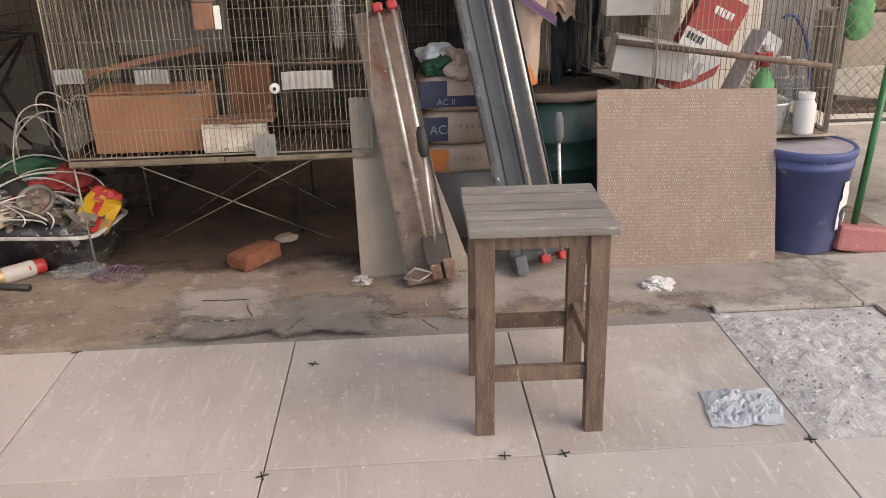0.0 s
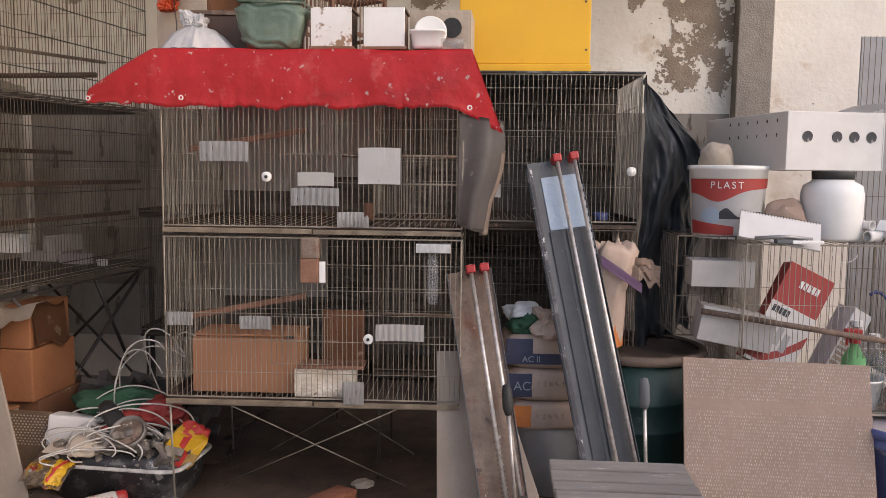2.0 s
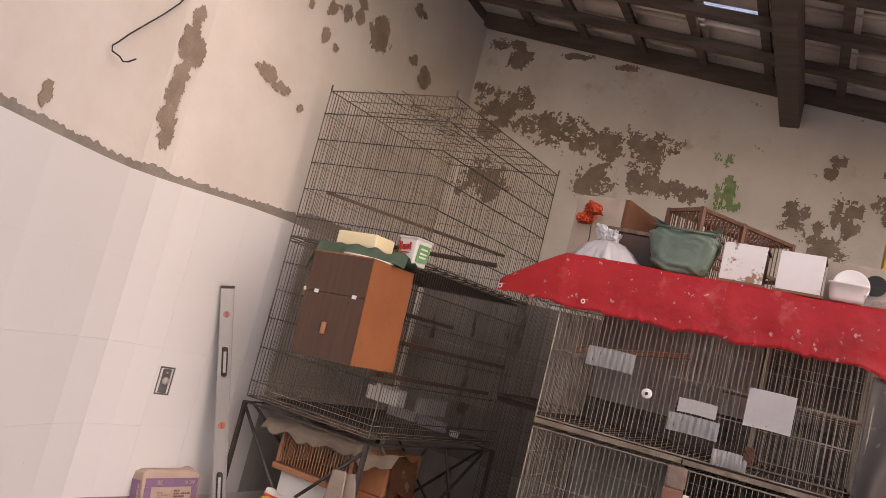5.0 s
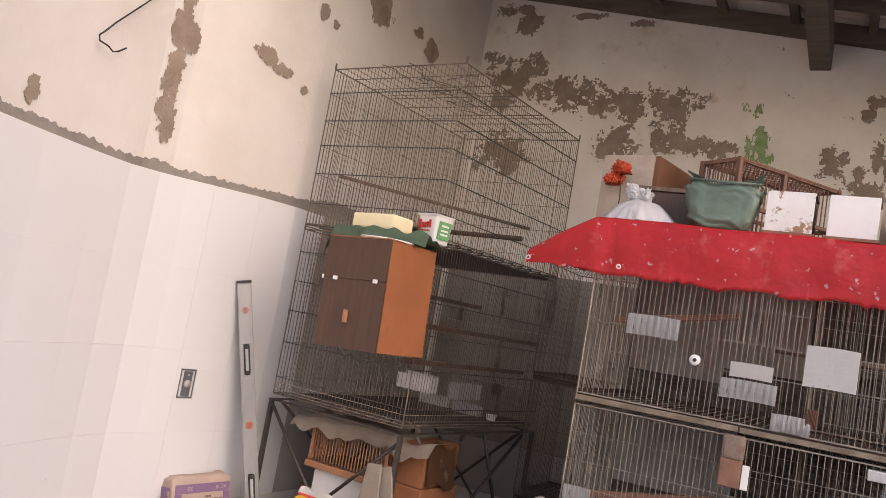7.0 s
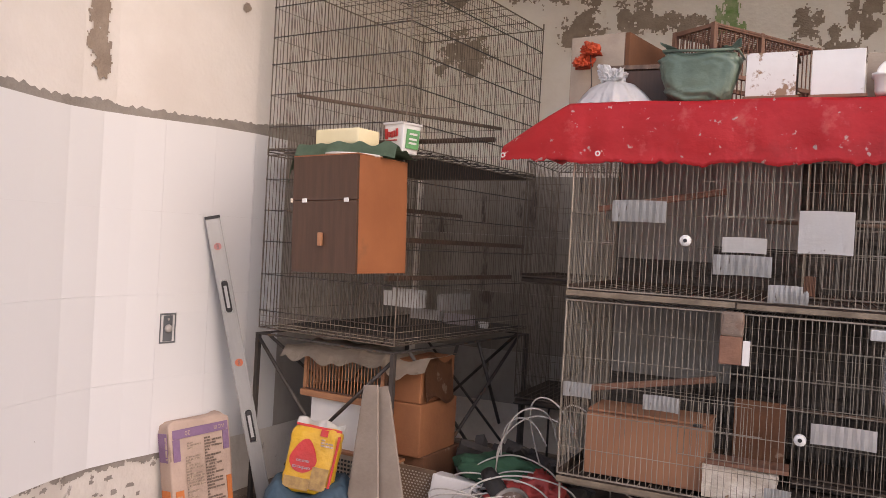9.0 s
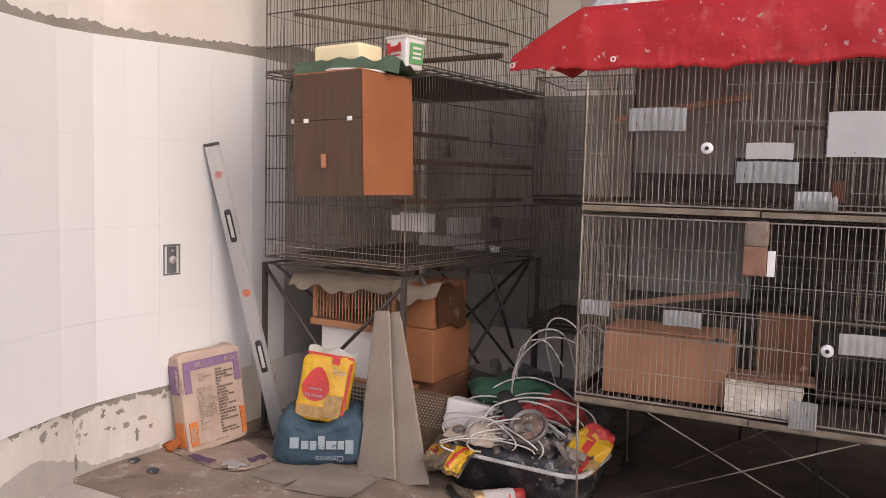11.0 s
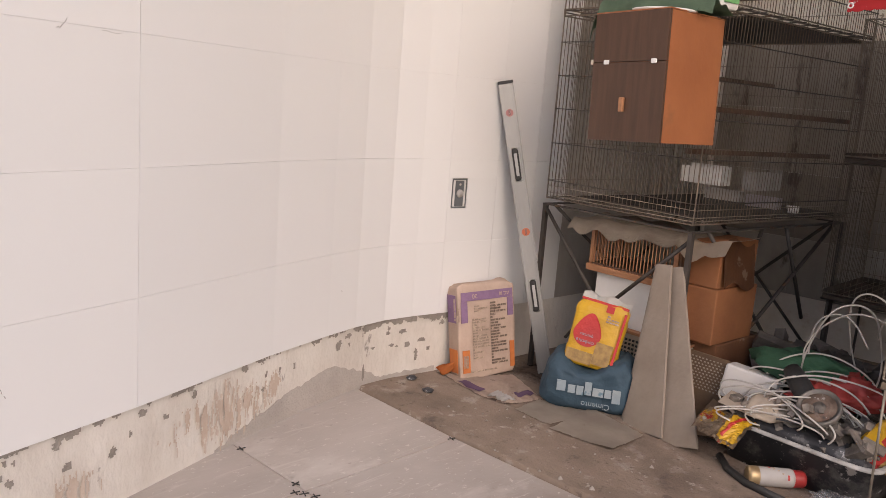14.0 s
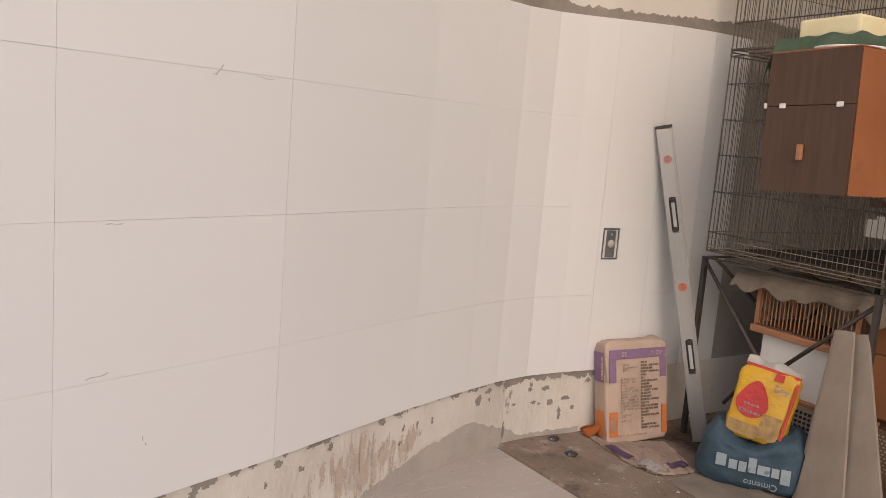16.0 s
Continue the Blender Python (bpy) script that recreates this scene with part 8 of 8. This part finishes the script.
pail_print("grey_label", -175, -40, lambda u: 0.012, lambda u: 0.175, 0.0008, "greyboard", "grey printed label")
pail_print("red_band", -175, -8, lambda u: 0.150 - 0.034 * math.exp(-((u - 0.33) / 0.17) ** 2) + 0.02 * u, lambda u: 0.196 + 0.004 * u, 0.0016, "redcarton", "wavy red printed band")
pail_print("red_foot", -175, -95, lambda u: 0.014, lambda u: 0.060 - 0.018 * u, 0.0016, "redcarton")
pail_print("blue_print", -150, -112, lambda u: 0.050 + 0.02 * (2 * u - 1) ** 2, lambda u: 0.105 - 0.03 * (2 * u - 1) ** 2, 0.0022, "bluesticker")
pail_print("dark_print", -118, -86, lambda u: 0.066, lambda u: 0.088 + 0.014 * math.sin(5 * u), 0.0026, "tub")
for i, ch in enumerate("PLAST"):
    a = radians(-128 + 10 * i)
    words(ch, 0.032, "cartonwhite", t, Matrix.Translation((0.1365 * math.cos(a), 0.1355 * math.sin(a), 0.176)) @ Matrix.Rotation(a + math.pi / 2, 4, "Z") @ pose(0, 0, 0, 86, 0, 0))
solid("rolled_paper", crumple(0.06, 41.0, 0.2, 3, 1.1), "card_grey", pose(1.02, 3.06, CZ + 0.24), "crumpled white wrapping in the bucket", "paper", smooth=True)
solid("brown_rag", crumple(0.085, 43.0, 0.3, 4, 0.85), "tileback", pose(1.235, 2.97, CZ + 0.002) @ Matrix.Diagonal((1.1, 0.7, 1.15, 1)), "brown rag on the cage", "cloth", smooth=True)
solid("dark_glove", crumple(0.05, 47.0, 0.5, 3, 0.6), "tub", pose(1.14, 2.93, CZ + 0.04), "dark work glove lying by the bucket", "glove", smooth=True)
t = thing("notebook", axis_frame((1.16, 2.80, CZ), (1.19, 2.88, CZ + 0.10), (-0.1, -1, 0.4)), "spiral notebook lying tilted on the cage", "notebook")
part("page_block", boxes((-0.13, 0.13, 0.0, 0.008, 0, 0.11), bevel=0.001), "cartonwhite", t)
tubes("spiral", [[(x + 0.001 * math.cos(a), 0.004 + 0.006 * math.cos(a), 0.11 + 0.006 * math.sin(a)) for a in np.linspace(0, 6.28, 9)] for x in np.linspace(-0.125, 0.125, 27)], 0.0012, "iron", t)
tools = thing("pruner", pose(1.17, 2.785, CZ + 0.005), "steel hand tool with pale grip on the cage", "hand tool")
tubes("arm", [[(-0.09, 0, 0.012), (0.0, -0.015, 0.02), (0.09, 0, 0.012)]], 0.006, "alu_bright", tools, n=8)
tubes("arm", [[(-0.09, 0.01, 0.012), (0.0, 0.03, 0.016), (0.09, 0.01, 0.012)]], 0.006, "alu_bright", tools, n=8)
part("head", boxes((-0.03, 0.07, -0.02, 0.012, -0.003, 0.01), bevel=0.003), "alu", tools)
part("grip", boxes((0.02, 0.12, -0.024, -0.008, -0.004, 0.008), bevel=0.003), "white", tools)
t = thing("storage_jar", pose(1.405, 2.99, CZ), "big white plastic jar with a black screw lid", "jar")
part("body", lathe([(0, 0), (0.092, 0), (0.102, 0.012), (0.103, 0.16), (0.096, 0.19), (0.07, 0.205), (0.066, 0.212)], 44), "white", t, "", True)
part("lid", lathe([(0, 0.212), (0.068, 0.212), (0.07, 0.236), (0.066, 0.24), (0, 0.24)], 36, False), "black", t, "black screw lid", True)
tubes("handle", [[(0.045 * math.cos(a) + 0.01, -0.105, -0.03 - 0.04 * math.sin(a)) for a in np.linspace(0, math.pi, 18)]], 0.002, "white", t)


def pipe_fitting(x, y, z, yaw, tip, size, branch):
    """A short plastic pipe socket with a thick lip, some with a square end."""
    t = thing("pipe_fitting", pose(x, y, z, 0, 0, yaw) @ pose(0, 0, 0, 0, tip, 0), "small dusty white plastic pipe fitting on the cage", "pipe fitting", "pipe fittings on the cage")
    r, h = size
    part("tube", lathe([(r * 0.8, -h / 2), (r, -h / 2), (r, -h / 2 + 0.010), (r * 0.9, -h / 2 + 0.012), (r * 0.9, h / 2 - 0.012), (r, h / 2 - 0.010), (r, h / 2), (r * 0.8, h / 2), (r * 0.72, h / 2 - 0.02), (r * 0.72, -h / 2 + 0.02), (r * 0.8, -h / 2)], 20, False), "cartonwhite", t, "", True)
    if branch:
        part("square_end", boxes((-r * 1.05, r * 1.05, -r * 0.9, r * 0.9, -0.004, r * 1.9), bevel=0.003), "pale_card", t)


for x, y, z, yaw, tip, size, branch in ((1.513, 2.90, CZ + 0.020, 20, 90, (0.019, 0.055), False), (1.502, 2.93, CZ + 0.055, -60, 90, (0.018, 0.045), False), (1.553, 2.915, CZ + 0.030, 35, 38, (0.021, 0.05), True), (1.612, 2.925, CZ + 0.030, -15, 40, (0.023, 0.05), True), (1.632, 2.885, CZ + 0.022, 70, 90, (0.021, 0.06), False), (1.572, 2.885, CZ + 0.019, -25, 90, (0.018, 0.05), False)):
    pipe_fitting(x, y, z, yaw, tip, size, branch)
t = thing("transport_box", pose(1.207, 2.905, CZ + 0.242, 0, 0, 11), "white cardboard bird carrier with round holes", "carrier box")
part("body", boxes((0.0, 0.36, 0.0, 0.58, 0, 0.200), bevel=0.003), "cartonwhite", t)
for x in (0.075, 0.185, 0.25, 0.315):
    part("hole", lathe([(0, 0), (0.019, 0), (0.019, 0.0015), (0, 0.0015)], 26, False), "tub", t, "dark round air hole", False, pose(x, -0.0003, 0.115, 90, 0, 0))
slots = [(-0.0015, 0.0002, 0.06 + 0.065 * i, 0.066 + 0.065 * i, z, z + 0.012) for i in range(6) for z in (0.115, 0.165)]
part("slots", boxes(*slots), "tub", t, "small dark air slots")
part("flap", sheet(lambda u, v: (0.36 * 1.0 + 0.16 * u, 0.1 + 0.3 * v, 0.201 + 0.055 * u), 4, 4, 0.003), "cartonwhite", t)
part("edge_flap", boxes((0.3605, 0.365, 0.0, 0.4, 0.0, 0.200)), "cartonwhite", t)

# ---- wire mesh enclosure at the far right ----
ml = []
z0, z1, x0, x1 = 0.42, 1.75, 1.70, 2.65
s = 0.042
k = -40
while k < 60:
    a = [(x0, k * s), (x1, k * s + (x1 - x0))]
    for sg in (1, -1):
        pts = []
        for i in range(0, 25):
            x = x0 + (x1 - x0) * i / 24
            z = z0 + k * s + sg * (x - x0)
            if z0 <= z <= z1:
                pts.append((x, 2.86 + 0.004 * math.sin(i * 3.14), z))
        if len(pts) > 1:
            ml.append(pts)
    k += 1
t = thing("mesh_cage", IDENT, "diamond wire mesh aviary with a timber shelf", "aviary")
tagged(tubes("mesh", ml, 0.0012, "wire", t), kind="stuff")
tubes("frame_post", [[(1.70, 2.86, 0.0), (1.70, 2.86, 1.78)]], 0.008, "wire", t, n=8)
tubes("frame_post", [[(2.66, 2.86, 0.0), (2.66, 2.86, 1.78)]], 0.008, "wire", t, n=8)
for z in (0.42, 1.78):
    tubes("frame_rail", [[(1.70, 2.86, z), (2.66, 2.86, z)]], 0.006, "wire", t, n=8)
part("shelf", boxes((1.71, 2.65, 2.875, 3.5, 0.44, 0.46), bevel=0.002), "legwood", t)
bm = boxes((1.715, 2.65, 2.87, 2.90, 0.50, 0.60))
bmesh.ops.subdivide_edges(bm, edges=bm.edges[:], cuts=5, use_grid_fill=True)
for v in bm.verts:
    v.co.z += 0.03 * noise.noise(v.co * 9)
part("straw_edge", bm, "styro", t, "ragged straw along the shelf edge")
part("back_panel", boxes((1.72, 2.65, 3.52, 3.53, 0.46, 1.75)), "greyboard", t, "grey sheet metal back panel")
tagged(tubes("grid", bars((1.72, 3.5, 0.46), (1.72, 3.5, 1.75), (0.93, 0, 0), 40) + [[(1.72, 3.5, z), (2.65, 3.5, z)] for z in (0.8, 1.1, 1.4)], 0.0014, "wire_dark", t), kind="stuff")
solid("green_net_bag", lump(0.11, 0.10, 0.20, 0.8, 0.012, 16, 5.0, 30, 20, 0.0), "netgreen", pose(1.785, 2.91, 0.69) @ Matrix.Diagonal((0.8, 0.8, 0.75, 1)), "bulging green net bag behind the wire mesh", "net bag", smooth=True)
solid("shelf_box", boxes((0, 0.20, 0, 0.2, 0, 0.16), bevel=0.004), "card", pose(1.85, 3.0, 0.78, 0, 0, 5), "brown carton behind the wire mesh", "carton")
solid("shelf_block", boxes((0, 0.4, 0, 0.2, 0, 0.31), bevel=0.004), "card_grey", pose(1.80, 3.0, 0.46, 0, 0, 5), "dusty grey box on the aviary shelf", "box")
t = thing("broom", axis_frame((1.735, 2.70, 0.0), (1.83, 2.80, 0.70), (0, -1, 0)), "green enamelled broom handle in a red base", "broom")
part("foot", boxes((-0.05, 0.16, -0.06, 0.06, 0.0, 0.09), bevel=0.012), "pinkred", t, "faded red plastic broom head")
tubes("handle", [[(0.03, 0, 0.09), (0.03, 0, 0.66)]], 0.012, "greenpole", t, n=10)
tubes("tip", [[(0.03, 0, 0.66), (0.03, 0, 0.70)]], 0.013, "white", t, n=10)
tubes("ring", [[(0.03 + 0.02 * math.cos(a), 0, 0.72 + 0.02 * math.sin(a)) for a in np.linspace(0, 6.28, 16)]], 0.003, "white", t, n=6)

# pencil strokes and chips on the white wall tiles
def wall_mark(name, strokes, label):
    lines = []
    for y, z, dy, dz in strokes:
        pts = []
        for k in range(5):
            q = k / 4
            yy = y + dy * q
            x, d = west_at(yy)
            pts.append((x + 0.0165 * d.y, yy - 0.0165 * d.x, z + dz * q + 0.002 * math.sin(7 * q)))
        lines.append(pts)
    tagged(tubes(name, lines, 0.0006, "pencil", n=4), label, "mark", "marks on the wall tiles", "structure")


wall_mark("pencil_mark", [(1.030, 1.160, 0.016, 0.022), (1.022, 1.160, 0.010, 0.003)], "short pencil tick on a white wall tile")
wall_mark("pencil_mark", [(0.80, 0.848, 0.035, 0.001)], "thin pencil stroke along a tile joint")
wall_mark("pencil_mark", [(0.765, 0.541, 0.045, 0.006)], "thin pencil stroke on a white wall tile")
wall_mark("pencil_mark", [(1.13, 1.166, 0.05, -0.001)], "faint pencil line along a tile joint")
wall_mark("tile_chip", [(0.885, 0.395, 0.004, -0.012), (0.892, 0.377, 0.004, -0.004)], "small dark chip on a white wall tile")
wall_mark("tile_chip", [(2.085, 0.397, 0.003, -0.004)], "tiny dark speck on a white wall tile")

# rag and scraps on the tiles
def rag(u, v):
    a, b = (u - 0.5), (v - 0.5)
    edge = 1 + 0.22 * noise.noise(Vector((3 * a, 3 * b, 8)))
    x = 0.985 + 0.20 * a * edge * (1 - 0.3 * abs(b)) + 0.03 * b
    y = 1.735 + 0.15 * b * edge
    q = Vector((u * 4, v * 4, 3))
    ridge = abs(noise.noise(q)) + 0.6 * abs(noise.noise(q * 2.3 + Vector((4, 0, 0)))) + 0.3 * abs(noise.noise(q * 5.1))
    return (x, y, 0.004 + 0.030 * ridge * max(0.10, 1 - 2.6 * (a * a + b * b)))


solid("rag", sheet(rag, 54, 44, 0.0015), "cloth", IDENT, "crumpled pale checked rag on the tiles", "rag")
solid("paper_scrap", crumple(0.032, 51.0, 0.6, 4, 0.6, 1.1), "cartonwhite", pose(1.0, 2.435, 0.003) @ Matrix.Diagonal((1.3, 0.9, 1, 1)), "crumpled white paper on the concrete", "paper")
solid("paper_scrap", crumple(0.02, 57.0, 0.8, 3, 0.7, 1.2), "cartonwhite", pose(0.79, 2.47, 0.003), "small crumpled white paper on the concrete", "paper", smooth=True)
for x, y, s in ((-2.43, 2.455, 61.0), (-2.294, 2.411, 67.0)):
    solid("dark_lump", crumple(0.022, s, 0.5, 2, 0.4), "tub", pose(x, y, 0.003), "small dark crumb by the wall", "debris", "dark crumbs by the wall")


# ---- floor tiles and wall tiles, piece by piece ----
def tile_mesh(w, d, t=0.011, bev=0.0015):
    bm = boxes((0, w, 0, d, -t, 0))
    top = [e for e in bm.edges if all(abs(v.co.z) < 1e-6 for v in e.verts)]
    bmesh.ops.bevel(bm, geom=top, offset=bev, segments=1, affect="EDGES")
    bmesh.ops.recalc_face_normals(bm, faces=bm.faces)
    me = bpy.data.meshes.new("floor_tile")
    bm.to_mesh(me)
    bm.free()
    me.materials.append(M["floor_tile"])
    return me


TX = [-2.545, -1.945, -1.340, -0.735, -0.125, 0.483, 1.092, 1.70, 2.31]
TY = [2.192, 1.599, 0.990, 0.387, -0.216, -0.82]
rng = random.Random(4)
tile_kinds = {}
for r in range(len(TY) - 1):
    for c in range(len(TX) - 1):
        if r == 0 and c >= 6:
            continue
        size = (round(TX[c + 1] - TX[c] - 0.003, 4), round(TY[r] - TY[r + 1] - 0.003, 4))
        if size not in tile_kinds:
            tile_kinds[size] = tile_mesh(*size)
        if r == 0 and c == 0:
            corner = tile_mesh(*size)
            for v in corner.vertices:
                if v.co.y > 0.3 and v.co.x < 0.3:
                    v.co.y += 0.028
            tile_kinds["corner"] = corner
        ob = new("floor_tile", tile_kinds["corner" if r == 0 and c == 0 else size])
        ob.parent = floor_bed
        ob.matrix_basis = pose(TX[c] + 0.0015, TY[r + 1] + 0.0015, rng.uniform(-0.0008, 0.0008), rng.uniform(-0.06, 0.06), rng.uniform(-0.06, 0.06), 0)

# spacers: small dark crosses in the joints
def cross_mesh():
    me = tube_mesh("spacer", [[(-0.014, 0, 0), (0.014, 0, 0)], [(0, -0.014, 0), (0, 0.014, 0)]], 0.0017)
    me.materials.append(M["black"])
    return me


cross = cross_mesh()
for x, y in ((-0.735, 2.18), (-0.06, 2.05), (-0.125, 1.575), (0.40, 1.60), (0.53, 1.597), (1.085, 1.60), (-1.945, 2.175), (-1.34, 2.175), (-2.27, 1.60), (-1.99, 1.60), (-1.93, 1.585), (-1.95, 1.57), (-1.90, 1.60), (-0.735, 1.6), (-1.34, 1.59)):
    ob = tagged(new("tile_spacer", cross), "small dark plastic tile spacer", "tile spacer", "tile spacers on the floor")
    ob.matrix_basis = pose(x, y, 0.0028, 0, 0, 20 * math.sin(40 * x))

SEAMS = [-1.25, -0.50, 0.10, 0.705, 1.235, 1.755, 2.03, 2.18, 2.335, 2.47, 2.60, 2.84, 3.05, 3.26, 3.85, 4.44]
ROWS_Z = [0.243, 0.531, 0.855, 1.172, 1.503]
for ya, yb in zip(SEAMS, SEAMS[1:]):
    xa, xb = west_at(ya)[0], west_at(yb)[0]
    way = Vector((xb - xa, yb - ya, 0))
    length = way.length
    way.normalize()
    nrm = Vector((way.y, -way.x, 0))
    for za, zb in zip(ROWS_Z, ROWS_Z[1:]):
        cuts = [(za, zb, 0, length)]
        if abs(ya - 2.60) < 0.01 and za == 0.531:
            cuts = [(za, 0.663, 0, length), (0.663, 0.783, 0, 0.016), (0.663, 0.783, 0.094, length), (0.783, zb, 0, length)]
        for z0, z1, s0, s1 in cuts:
            m = Matrix((way, -nrm, Vector((0, 0, 1)))).transposed().to_4x4()
            m.translation = Vector((xa, ya, 0)) + nrm * 0.012
            g = 0.0003
            j = 0.0 if (z0, z1) == (za, zb) else g
            bm = boxes((s0 + (g if s0 == 0 else 0), s1 - (g if s1 == length else 0), 0, 0.0105, z0 + g - j, z1 - g + j))
            if zb == ROWS_Z[-1]:
                for v in bm.verts:
                    if v.co.z > zb - 0.01:
                        v.co.z += tile_rise(ya if v.co.x < length / 2 else yb)
            # deep in the corner the tiles take the copy with shade in its colour
            ob = part("wall_tile", bm, "wall_tile_grimy_shade" if ya > 3.2 else "wall_tile", wall_west, "", False, m)
solid("grout_bed", west_mesh(0.247, 1.50, 0.0085, -0.003, -1.24, 4.43), "grout", IDENT, "pale grout behind the white wall tiles", "grout", kind="structure")
tile_kinds = {}
xs = [-2.30, -1.82, -1.22, -0.62, -0.02, 0.58, 1.18, 1.494]
for xa, xb in zip(xs, xs[1:]):
    for za, zb in zip(ROWS_Z, ROWS_Z[1:]):
        key = (round(xb - xa, 3), round(zb - za, 3), za > 0.5)
        if key not in tile_kinds:
            bm = boxes((0.0007, xb - xa - 0.0007, 0, 0.0105, 0.0007, zb - za - 0.0007))
            bmesh.ops.recalc_face_normals(bm, faces=bm.faces)
            me = bpy.data.meshes.new("wall_tile")
            bm.to_mesh(me)
            bm.free()
            me.materials.append(M["wall_tile_dirty_shade" if za > 0.5 else "wall_tile_grimy_shade"])
            tile_kinds[key] = me
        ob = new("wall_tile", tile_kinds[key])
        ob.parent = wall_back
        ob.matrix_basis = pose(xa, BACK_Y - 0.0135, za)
solid("grout_bed_north", boxes((-2.29, 1.49, BACK_Y - 0.0028, BACK_Y - 0.0022, 0.247, 1.50)), "grout", IDENT, "pale grout behind the back wall tiles", "grout", kind="structure")
